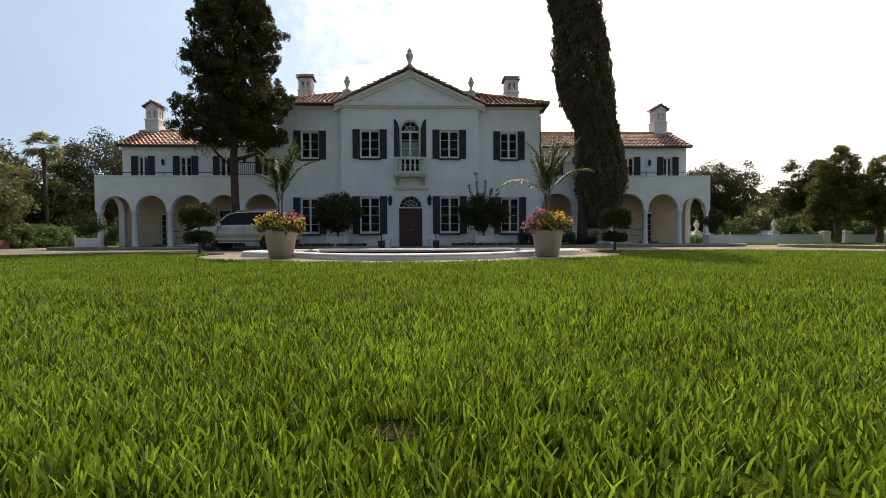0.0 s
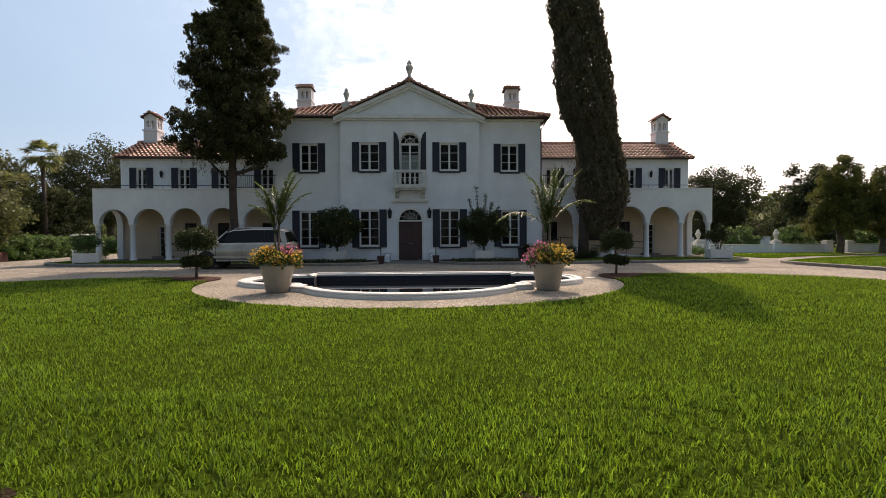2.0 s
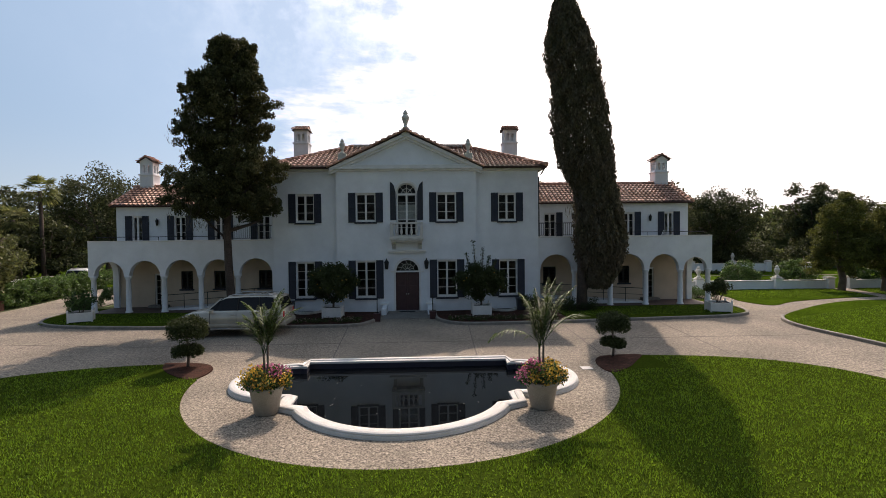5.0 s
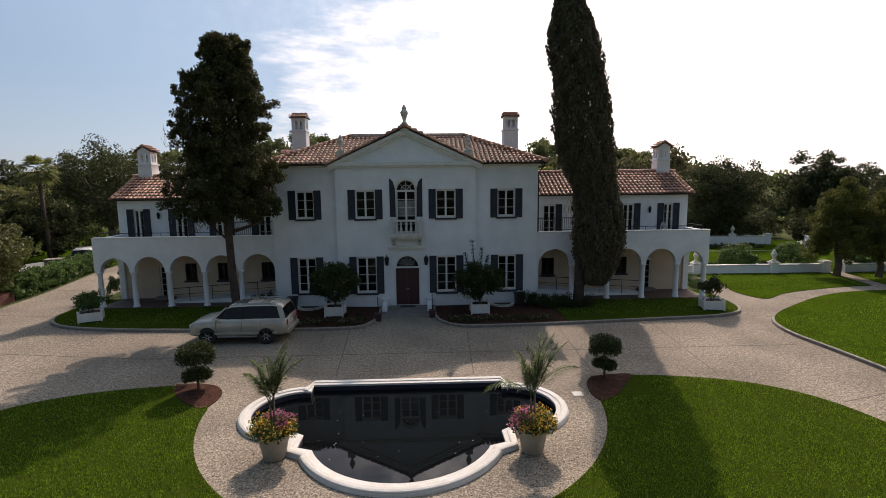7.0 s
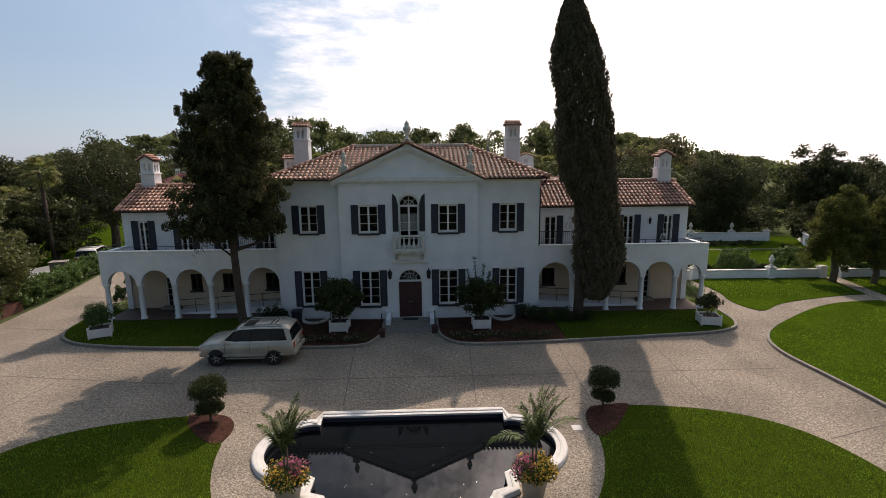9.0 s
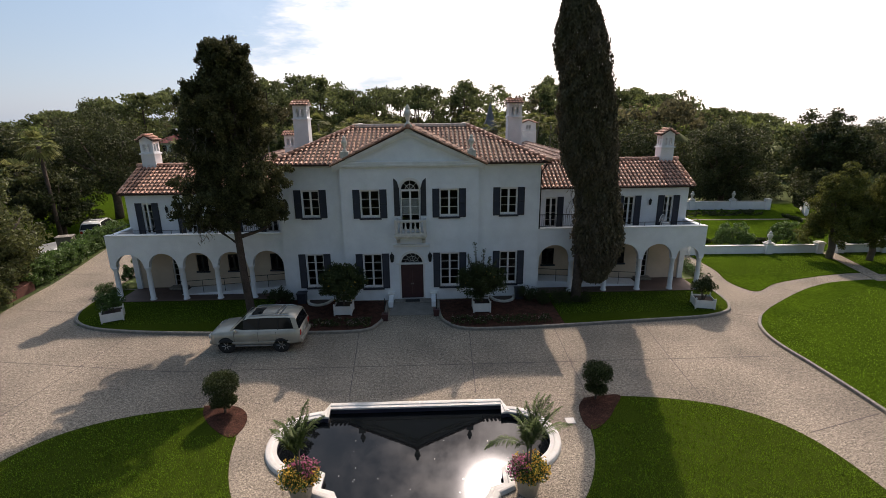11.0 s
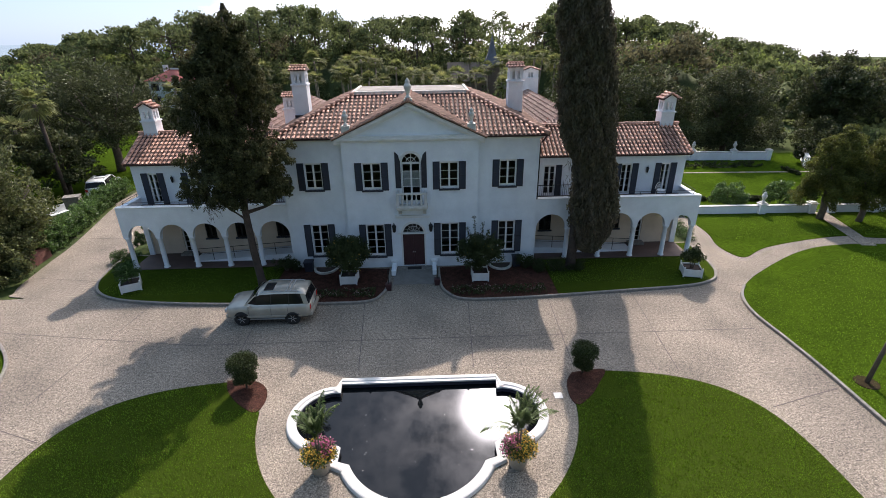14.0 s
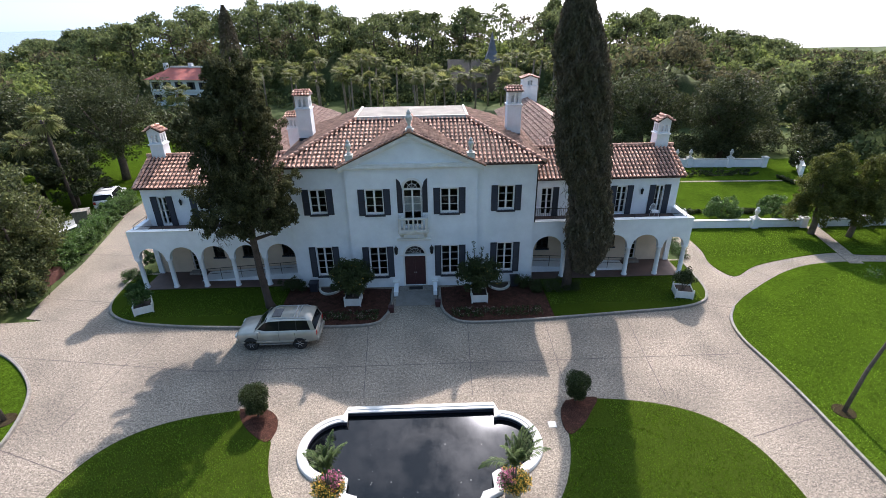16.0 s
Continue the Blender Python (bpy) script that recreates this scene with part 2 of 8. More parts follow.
M_JOINT = material("joint_filler", (0.11, 0.09, 0.08), 0.95, 0.2, 2, 30)
M_KERB = material("concrete_kerb", (0.22, 0.20, 0.17), 0.9, 0.2, 1.5, 30, 0.4, second=(0.19, 0.175, 0.155), mid=(6, 0.4))
M_WALK = material("grey_flagstone", (0.20, 0.185, 0.165), 0.9, 0.3, 1.5, 30, 0.3, second=(0.15, 0.137, 0.122))
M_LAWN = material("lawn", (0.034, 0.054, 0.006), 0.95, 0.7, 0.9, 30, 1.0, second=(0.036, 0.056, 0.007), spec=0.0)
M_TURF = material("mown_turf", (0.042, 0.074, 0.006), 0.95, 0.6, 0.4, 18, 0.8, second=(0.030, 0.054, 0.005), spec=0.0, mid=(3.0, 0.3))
M_GROUND = material("far_ground", (0.060, 0.080, 0.022), 0.95, 0.3, 0.08, 3, 0.3, second=(0.045, 0.065, 0.025), spec=0.1)
M_GRASS = material("grass_blades", (0.124, 0.216, 0.018), 0.42, 0.2, 1.2, 15, island=0.85, translucent=0.32, second=(0.090, 0.156, 0.012), spec=0.36, mid=(0.5, 0.16))
M_DIRT = material("bare_soil", (0.030, 0.023, 0.014), 0.95, 0.5, 8, 60, 0.8, second=(0.052, 0.039, 0.024), spec=0.0)
M_MULCH = material("bark_mulch", (0.070, 0.030, 0.021), 0.95, 0.7, 3, 22, 1.0, second=(0.036, 0.017, 0.012), spec=0.1, mid=(9, 0.5))
M_BARK = material("grey_bark", (0.16, 0.125, 0.10), 0.95, 0.35, 3, 18, 0.9, second=(0.09, 0.07, 0.055))
# dark brown bark, with the shade on the evergreens' trunks put into its colour
M_DARKBARK = material("shaggy_dark_bark", (0.085, 0.062, 0.050), 0.95, 0.4, 3, 16, 0.9, second=(0.05, 0.038, 0.03))
M_YOUNGPALM = material("young_palm_leaves", (0.055, 0.090, 0.022), 0.6, 0.25, 0.8, 8, island=0.45, spec=0.25, translucent=0.3, second=(0.085, 0.125, 0.036))
M_PALMBARK = material("palm_bark", (0.25, 0.21, 0.17), 0.95, 0.3, 4, 20, 0.6)
M_JUNIPER = material("juniper_leaves", (0.078, 0.080, 0.034), 0.75, 0.3, 0.6, 8, island=0.5, translucent=0.16, second=(0.050, 0.056, 0.022), spec=0.15)
M_CYPRESS = material("cypress_leaves", (0.128, 0.108, 0.076), 0.8, 0.3, 0.5, 8, island=0.3, translucent=0.10, second=(0.092, 0.088, 0.050), spec=0.12)
M_OAK = material("oak_leaves", (0.062, 0.072, 0.026), 0.65, 0.3, 0.25, 5, island=0.5, translucent=0.2, second=(0.042, 0.056, 0.022), spec=0.25)
M_PINE = material("pine_needles", (0.115, 0.140, 0.055), 0.75, 0.3, 0.1, 4, island=0.4, translucent=0.36, second=(0.070, 0.090, 0.038), spec=0.12)
M_PALM = material("palm_leaves", (0.130, 0.160, 0.050), 0.7, 0.25, 0.8, 8, island=0.4, translucent=0.45, second=(0.13, 0.125, 0.05), spec=0.2)
M_BUSH = material("oleander_leaves", (0.075, 0.140, 0.035), 0.5, 0.3, 1.2, 12, island=0.45, translucent=0.32, spec=0.35)
M_SHRUB = material("shrub_leaves", (0.045, 0.095, 0.022), 0.55, 0.3, 1.2, 12, island=0.45, translucent=0.28, spec=0.35)
M_WOODS = material("woodland_leaves", (0.105, 0.130, 0.048), 0.75, 0.3, 0.1, 4, island=0.5, translucent=0.38, second=(0.060, 0.078, 0.030), spec=0.12)
M_WOODS_OLIVE = material("woodland_leaves_olive", (0.120, 0.112, 0.056), 0.75, 0.3, 0.1, 4, island=0.5, translucent=0.30, second=(0.074, 0.070, 0.036), spec=0.12)
M_WOODS_LIGHT = material("woodland_leaves_light", (0.150, 0.190, 0.052), 0.75, 0.3, 0.1, 4, island=0.45, translucent=0.45, second=(0.100, 0.130, 0.040), spec=0.12)
M_MYRTLE = material("myrtle_leaves", (0.105, 0.118, 0.040), 0.6, 0.3, 0.5, 6, island=0.5, translucent=0.3, second=(0.060, 0.075, 0.028), spec=0.25)
M_CEDAR = material("cedar_leaves", (0.120, 0.132, 0.030), 0.65, 0.3, 0.5, 6, island=0.5, translucent=0.26, second=(0.070, 0.082, 0.022), spec=0.2)
M_SKY_SHEET = material("sky_mirror_sheet", (0.10, 0.12, 0.13), 0.12, 0.05, 0.05, 1, spec=0.6)
M_CITRUS = material("citrus_leaves", (0.046, 0.062, 0.020), 0.6, 0.3, 1.5, 12, island=0.4, translucent=0.18, spec=0.2)
M_MOSS = material("hanging_moss", (0.115, 0.105, 0.08), 0.9, 0.3, 2, 20, island=0.3, translucent=0.3)
M_YELLOW = material("yellow_flowers", (0.52, 0.29, 0.05), 0.7, 0.25, 3, 30, island=0.35, translucent=0.3, second=(0.55, 0.42, 0.06))
M_PINK = material("pink_flowers", (0.38, 0.10, 0.17), 0.7, 0.25, 3, 30, island=0.35, translucent=0.3, second=(0.55, 0.16, 0.28))
M_WHITEFLOWER = material("pale_flowers", (0.42, 0.30, 0.27), 0.7, 0.2, 3, 30, island=0.3, translucent=0.2)
M_POT = material("concrete_pot", (0.42, 0.38, 0.32), 0.85, 0.15, 2.5, 40, 0.25, second=(0.33, 0.29, 0.24))
M_SOIL = material("potting_soil", (0.06, 0.04, 0.03), 0.95, 0.3, 4, 40, 0.5)
M_POOLWALL = material("blue_pool_wall", (0.016, 0.016, 0.036), 0.7, 0.25, 2, 20, 0.1, second=(0.024, 0.022, 0.03))
M_POOLFLOOR = material("dark_pool_floor", (0.018, 0.020, 0.024), 0.8, 0.3, 1.5, 15, 0.2)
M_CAR = material("champagne_car_paint", (0.50, 0.465, 0.395), 0.25, 0.02, 1, 60, metal=0.35)
M_CARGLASS = material("tinted_car_glass", (0.012, 0.013, 0.015), 0.08, 0.05, 1, 10, spec=0.28)
M_RUBBER = material("tyre_rubber", (0.02, 0.02, 0.02), 0.85, 0.1, 5, 30)
M_ALLOY = material("alloy_rim", (0.50, 0.50, 0.50), 0.35, 0.05, 5, 30, metal=0.8)
M_CHROME = material("dull_chrome", (0.45, 0.45, 0.45), 0.3, 0.05, 5, 30, metal=0.9)
M_REDLIGHT = material("red_tail_lens", (0.42, 0.02, 0.02), 0.25, 0.1, 5, 30)
M_CLEARLIGHT = material("clear_lens", (0.60, 0.60, 0.58), 0.2, 0.05, 5, 30)
M_WHITECAR = material("white_car_paint", (0.72, 0.72, 0.70), 0.3, 0.02, 1, 60)
M_BRICK = material("red_brick", (0.16, 0.06, 0.045), 0.9, 0.25, 3, 30, 0.4)
M_REDROOF = material("red_metal_roof", (0.42, 0.10, 0.07), 0.6, 0.12, 1, 10, second=(0.34, 0.09, 0.07))
M_SLATE = material("grey_slate", (0.16, 0.17, 0.20), 0.7, 0.2, 1, 8, 0.2)
M_SHINGLE = material("brown_shingle", (0.22, 0.16, 0.12), 0.85, 0.2, 1, 8, 0.2)

# dark, almost still water
M_WATER = bpy.data.materials.new("pool_water")
M_WATER.use_nodes = True
_b = M_WATER.node_tree.nodes["Principled BSDF"]
_b.inputs["Base Color"].default_value = (0.004, 0.005, 0.006, 1)
_b.inputs["Roughness"].default_value, _b.inputs["IOR"].default_value, _b.inputs["Specular IOR Level"].default_value = 0.02, 1.33, 0.5
_n, _p, _c = M_WATER.node_tree.nodes.new("ShaderNodeTexNoise"), M_WATER.node_tree.nodes.new("ShaderNodeBump"), M_WATER.node_tree.nodes.new("ShaderNodeTexCoord")
_n.inputs["Scale"].default_value, _n.inputs["Detail"].default_value = 1.6, 2.0
_p.inputs["Strength"].default_value, _p.inputs["Distance"].default_value = 0.035, 0.01
link(M_WATER.node_tree, _c.outputs["Object"], _n.inputs["Vector"])
link(M_WATER.node_tree, _n.outputs["Fac"], _p.inputs["Height"])
link(M_WATER.node_tree, _p.outputs["Normal"], _b.inputs["Normal"])


# ---------------------------------------------------------------- mesh tools
class Mesh:
    """Collects vertices and faces for one mesh object."""

    def __init__(self, at=None):
        self.v, self.f, self.at = [], [], at

    def add(self, verts, faces):
        n = len(self.v)
        if self.at is not None:
            verts = [tuple(self.at @ Vector(p)) for p in verts]
        self.v += [tuple(p) for p in verts]
        self.f += [tuple(i + n for i in face) for face in faces]
        return self

    def box(self, x0, x1, y0, y1, z0, z1):
        v = [(x0, y0, z0), (x1, y0, z0), (x1, y1, z0), (x0, y1, z0), (x0, y0, z1), (x1, y0, z1), (x1, y1, z1), (x0, y1, z1)]
        return self.add(v, [(0, 3, 2, 1), (4, 5, 6, 7), (0, 1, 5, 4), (1, 2, 6, 5), (2, 3, 7, 6), (3, 0, 4, 7)])

    def hexa(self, bottom, top):
        """A block between two quads, each counter-clockwise seen from above."""
        return self.add(list(bottom) + list(top), [(0, 3, 2, 1), (4, 5, 6, 7), (0, 1, 5, 4), (1, 2, 6, 5), (2, 3, 7, 6), (3, 0, 4, 7)])

    def slab(self, poly, z0, z1):
        """An upright prism on a counter-clockwise outline."""
        n = len(poly)
        v = [(x, y, z0) for x, y in poly] + [(x, y, z1) for x, y in poly]
        return self.add(v, [tuple(range(n - 1, -1, -1)), tuple(range(n, 2 * n))] + [(i, (i + 1) % n, n + (i + 1) % n, n + i) for i in range(n)])

    def ribbon(self, path, profile, closed=False):
        """A profile of (out, z) swept along a flat path; out is to the right of the way."""
        n, k = len(path), len(profile)
        v = []
        for i, (x, y) in enumerate(path):
            a = path[i - 1] if closed or i else path[i]
            b = path[(i + 1) % n] if closed or i < n - 1 else path[i]
            d = Vector((b[0] - a[0], b[1] - a[1])).normalized()
            v += [(x + d.y * o, y - d.x * o, z) for o, z in profile]
        f = []
        for i in range(n if closed else n - 1):
            j = (i + 1) % n
            f += [(i * k + p, j * k + p, j * k + (p + 1) % k, i * k + (p + 1) % k) for p in range(k)]
        if not closed:
            f += [tuple(range(k)), tuple(range(n * k - 1, n * k - k - 1, -1))]
        return self.add(v, f)

    def lathe(self, profile, n=16, c=(0, 0, 0)):
        v = [(c[0] + r * math.cos(2 * math.pi * i / n), c[1] + r * math.sin(2 * math.pi * i / n), c[2] + z) for r, z in profile for i in range(n)]
        f = [(j * n + i, j * n + (i + 1) % n, (j + 1) * n + (i + 1) % n, (j + 1) * n + i) for j in range(len(profile) - 1) for i in range(n)]
        f += [tuple(range(n - 1, -1, -1)), tuple(range((len(profile) - 1) * n, len(profile) * n))]
        return self.add(v, f)

    def tube(self, pts, radii, n=8):
        pts = [Vector(p) for p in pts]
        if not isinstance(radii, (list, tuple)):
            radii = [radii] * len(pts)
        v = []
        for i, p in enumerate(pts):
            d = (pts[min(i + 1, len(pts) - 1)] - pts[max(i - 1, 0)]).normalized()
            a = d.orthogonal().normalized() if abs(d.z) < 0.95 else Vector((1, 0, 0)) - d * d.x
            a.normalize()
            b = d.cross(a)
            v += [p + radii[i] * (math.cos(2 * math.pi * k / n) * a + math.sin(2 * math.pi * k / n) * b) for k in range(n)]
        f = [(j * n + k, j * n + (k + 1) % n, (j + 1) * n + (k + 1) % n, (j + 1) * n + k) for j in range(len(pts) - 1) for k in range(n)]
        f += [tuple(range(n - 1, -1, -1)), tuple(range((len(pts) - 1) * n, len(pts) * n))]
        return self.add(v, f)

    def wall(self, x0, x1, z0, z1, y0, y1, holes):
        """A wall along x with openings (xa, xb, za, zb, arched): where arched, zb is the springing."""
        xs = sorted({x0, x1} | {h[0] for h in holes} | {h[1] for h in holes})
        for a, b in zip(xs, xs[1:]):
            mine = sorted((h for h in holes if h[0] <= a + 1e-6 and h[1] >= b - 1e-6), key=lambda h: h[2])
            low = z0
            for xa, xb, za, zb, arched in mine:
                if za > low + 1e-6:
                    self.box(a, b, y0, y1, low, za)
                low = zb
                if arched:
                    r, c = (xb - xa) / 2, (xa + xb) / 2
                    steps = max(2, int(16 * (b - a) / (2 * r)))
                    angles = [math.pi - math.pi * i / steps for i in range(steps + 1)] if b - a > 2 * r - 1e-6 else [math.acos(max(-1, min(1, (a + (b - a) * i / steps - c) / r))) for i in range(steps + 1)]
                    cut = [(c + r * math.cos(t), zb + r * math.sin(t)) for t in angles]
                    top = zb + r + 0.04
                    for (xl, zl), (xr, zr) in zip(cut, cut[1:]):
                        self.hexa([(xl, y0, zl), (xr, y0, zr), (xr, y1, zr), (xl, y1, zl)], [(xl, y0, top), (xr, y0, top), (xr, y1, top), (xl, y1, top)])
                    low = top
            if z1 > low + 1e-6:
                self.box(a, b, y0, y1, low, z1)
        return self

    def weld(self):
        """Joins corners that lie on one another."""
        seen, to, v = {}, [], []
        for p in self.v:
            k = tuple(round(c, 4) for c in p)
            if k not in seen:
                seen[k] = len(v)
                v.append(p)
            to.append(seen[k])
        self.v, self.f = v, [tuple(to[i] for i in f) for f in self.f]
        return self

    def data(self, name, mat, smooth=False):
        me = bpy.data.meshes.new(name)
        me.from_pydata(self.v, [], self.f)
        me.materials.append(mat)
        if smooth:
            me.polygons.foreach_set("use_smooth", [True] * len(me.polygons))
        me.update()
        return me


def part(name, mesh, mat, parent, label="", smooth=False, bevel=0.0):
    me = mesh if isinstance(mesh, bpy.types.Mesh) else mesh.data(name, mat, smooth)
    ob = new(name, me)
    ob.parent = parent
    if bevel:
        mod = ob.modifiers.new("bevel", "BEVEL")
        mod.width, mod.segments, mod.limit_method = bevel, 2, "ANGLE"
    return tagged(ob, label)


def thing(name, at, label, category, group="", kind=""):
    ob = new(name)
    ob.matrix_basis = at if isinstance(at, Matrix) else pose(*at)
    ob.empty_display_size = 0.2
    return tagged(ob, label, category, group, kind)


def setting(name, mesh, mat, label, category, smooth=False, bevel=0.0):
    return tagged(part(name, mesh, mat, None, "", smooth, bevel), label, category, "", "structure")


def big_mesh(name, verts, tris, mat, smooth=False):
    """A mesh from numpy arrays of vertices and of faces with equal corners."""
    me = bpy.data.meshes.new(name)
    verts, tris = np.asarray(verts, np.float32), np.asarray(tris, np.int32)
    k = tris.shape[1]
    me.vertices.add(len(verts))
    me.vertices.foreach_set("co", verts.ravel())
    me.loops.add(tris.size)
    me.loops.foreach_set("vertex_index", tris.ravel())
    me.polygons.add(len(tris))
    me.polygons.foreach_set("loop_start", np.arange(0, tris.size, k, dtype=np.int32))
    if smooth:
        me.polygons.foreach_set("use_smooth", np.ones(len(tris), bool))
    me.materials.append(mat)
    me.update(calc_edges=True)
    return me


def leaf_quads(centres, sizes, rng, ratio=0.5, up=0.0, droop=0.0):
    """Small pointed leaves round centres, turned at random; up leans them to the vertical. Returns vertices and quads."""
    n = len(centres)
    d = rng.normal(size=(n, 3))
    d[:, 2] = d[:, 2] * (1 - up) + up * 2.0 - droop * 2.0
    d /= np.linalg.norm(d, axis=1)[:, None]
    s = np.cross(d, rng.normal(size=(n, 3)))
    s /= np.linalg.norm(s, axis=1)[:, None] + 1e-9
    L, W = np.asarray(sizes)[:, None], np.asarray(sizes)[:, None] * ratio
    a = centres - d * L * 0.5
    b = centres + s * W * 0.5
    c = centres + d * L * 0.5
    e = centres - s * W * 0.5
    v = np.stack([a, b, c, e], 1).reshape(-1, 3)
    return v, np.arange(4 * n).reshape(-1, 4)


def clump_cloud(clumps, per, size, rng, ratio=0.5, up=0.0, droop=0.0, flat=1.0):
    """Leaves in many clumps (x, y, z, r), denser towards each clump's skin."""
    clumps = np.asarray(clumps, float)
    k = len(clumps)
    d = rng.normal(size=(k, per, 3))
    d /= np.linalg.norm(d, axis=2)[..., None]
    r = rng.random((k, per, 1)) ** 0.45
    p = clumps[:, None, :3] + d * r * clumps[:, None, 3:4] * np.array([1, 1, flat])
    p = p.reshape(-1, 3)
    return leaf_quads(p, size * (0.6 + 0.8 * rng.random(len(p))), rng, ratio, up, droop)


# ---------------------------------------------------------------- ground
CX = 0.45  # the pool's axis


def oval(n=120, grow=0.0):
    """The outline of the oval lawn, counter-clockwise from its right end."""
    pts = []
    for i in range(n):
        t = 2 * math.pi * i / n
        c, s = math.cos(t), math.sin(t)
        x = math.copysign(abs(c) ** 0.44, c) * (14.75 + grow)
        y = math.copysign(abs(s) ** 0.44, s) * ((8.8 if s > 0 else 24.0) + grow)
        pts.append((CX + x, -20.0 + y))
    return pts


def arc(cx, cy, r, a0, a1, n=24):
    return [(cx + r * math.cos(radians(a0 + (a1 - a0) * i / n)), cy + r * math.sin(radians(a0 + (a1 - a0) * i / n))) for i in range(n + 1)]


def smooth_path(pts, n=6):
    """A Catmull-Rom curve through points."""
    out = []
    for i in range(len(pts) - 1):
        p = [Vector(pts[max(0, min(len(pts) - 1, k))]) for k in (i - 1, i, i + 1, i + 2)]
        for j in range(n):
            t = j / n
            q = 0.5 * (2 * p[1] + (p[2] - p[0]) * t + (2 * p[0] - 5 * p[1] + 4 * p[2] - p[3]) * t * t + (3 * p[1] - 3 * p[2] + p[3] - p[0]) * t**3)
            out.append((q.x, q.y))
    return out + [tuple(pts[-1])]


def pool_outline(off=0.0):
    """The pool's inner edge (off: outwards), counter-clockwise, in the pool's own frame."""
    half, back = 3.42 + off, 2.2 + off
    lobe_r, lobe_c = 1.5 + off, (3.45, 0.18)
    pts = [(-half, back), (-half, 1.60 + off)]
    pts += [(-lobe_c[0] + lobe_r * math.cos(radians(a)), lobe_c[1] + lobe_r * math.sin(radians(a))) for a in range(96, 288, 8)]
    pts += [(-2.95, -1.45), (-2.95, -2.12), (-2.48, -2.30)]
    big_r = 2.75 + off
    a0 = 62.0
    for i in range(25):
        a = radians(270 - a0 + 2 * a0 * i / 24)
        pts.append((big_r * math.cos(a), -1.15 + big_r * math.sin(a)))
    right = [(-x, y) for x, y in pts if x < -2.46][::-1]
    return pts + right


def ccw(pts):
    area = sum(a[0] * b[1] - b[0] * a[1] for a, b in zip(pts, pts[1:] + pts[:1]))
    return pts if area > 0 else pts[::-1]


def keyhole(poly, hole):
    """One outline that runs round a polygon and, by a slit, round a hole in it."""
    poly, hole = ccw(poly), ccw(hole)[::-1]
    i, j = min(((i, j) for i in range(len(poly)) for j in range(len(hole))), key=lambda ij: math.dist(poly[ij[0]], hole[ij[1]]))
    return poly[i:] + poly[:i + 1] + hole[j:] + hole[:j + 1]


pool_hole = [(CX + x, -14.0 + y) for x, y in pool_outline(0.12)]
estate = Mesh()
for x0, x1, y0, y1 in ((-1500, -5.6, -400, 2600), (6.5, 1500, -400, 2600), (-5.6, 6.5, -400, -18.4), (-5.6, 6.5, -11.5, 2600)):
    estate.slab([(x0, y0), (x1, y0), (x1, y1), (x0, y1)], -0.5, -0.05)
setting("ground", estate, M_GROUND, "grassy flat ground under the whole estate", "ground")

# added glossy sheet: covers the far ground and reads as sky
setting("water", Mesh().slab([(-1500, 250), (1500, 250), (1500, 2600), (-1500, 2600)], -0.3, -0.02), M_SKY_SHEET, "broad pale sheet added beyond the woods to mirror the sky", "water")

# the paved forecourt with the drives that leave it
drive_right = smooth_path([(18.6, -46), (18.65, -30), (18.7, -17), (18.8, -12), (18.75, -9.5), (18.65, -7.0), (19.1, -5.2), (20.0, -3.9)])
walk_south = smooth_path([(20.0, -3.9), (21.9, -2.3), (26.4, 0.55), (30.2, 1.7), (36, 1.5), (60, -0.7)])
walk_north = smooth_path([(60, 1.2), (36, 2.6), (32.9, 3.3), (29.4, 2.9), (25.0, 1.6), (22.6, 0.1), (21.9, 0.9), (21.8, 2.4), (22.3, 4.5), (22.4, 8.2)])
drive_back = [(20.6, 8.2), (20.4, 3.0), (-20.8, 3.0), (-20.9, 12), (-22.0, 26), (-24, 44), (-28.5, 44)]
hedge_line = smooth_path([(-28.5, 44), (-28.6, 18), (-28.1, 14.4), (-26.9, 9.4), (-25.9, 5.1), (-25.45, 1.9), (-24.9, -1.4), (-24.6, -2.6), (-26.5, -3.2), (-60, -3.6)])
island_edge = smooth_path([(-60, -8.5), (-30, -6.3), (-24.5, -6.1), (-23.1, -6.45), (-21.5, -7.45), (-19.85, -8.9), (-18.9, -10.2), (-18.2, -12.0), (-17.9, -14), (-17.7, -20), (-17.7, -46)])
drive_outline = drive_right + walk_south[1:] + walk_north + drive_back + hedge_line[1:] + island_edge
driveway = setting("driveway", Mesh().slab(keyhole(drive_outline, pool_hole), -0.3, 0.0), M_DRIVE, "pale exposed-aggregate forecourt and drives with dark joints", "driveway")

joints = [((12.95, -4.4), (12.3, -11.4)), ((-2.8, -4.6), (-2.35, -11.1)), ((3.2, -4.6), (2.95, -11.1)), ((-15.2, -4.2), (-16.2, -12.5)), ((-11.0, -8.4), (-24.0, -6.4)), ((-11.0, -8.4), (17.8, -8.35)),
          ((7.9, -4.4), (7.6, -11.1)), ((-8.6, -4.5), (-8.3, -11.2)), ((18.7, -3.3), (20.0, -3.9)), ((-6.2, -11.15), (7.2, -11.15)), ((15.0, -14.0), (18.5, -13.0)), ((-14.2, -14.6), (-18.0, -13.2)), ((-20.3, -1.0), (-25.2, -0.2)), ((-20.9, 6.0), (-28.3, 6.8)),
          ((15.2, -20), (18.4, -20)), ((-14.2, -20), (-17.6, -20)), ((24.2, 0.9), (25.4, -0.6))]
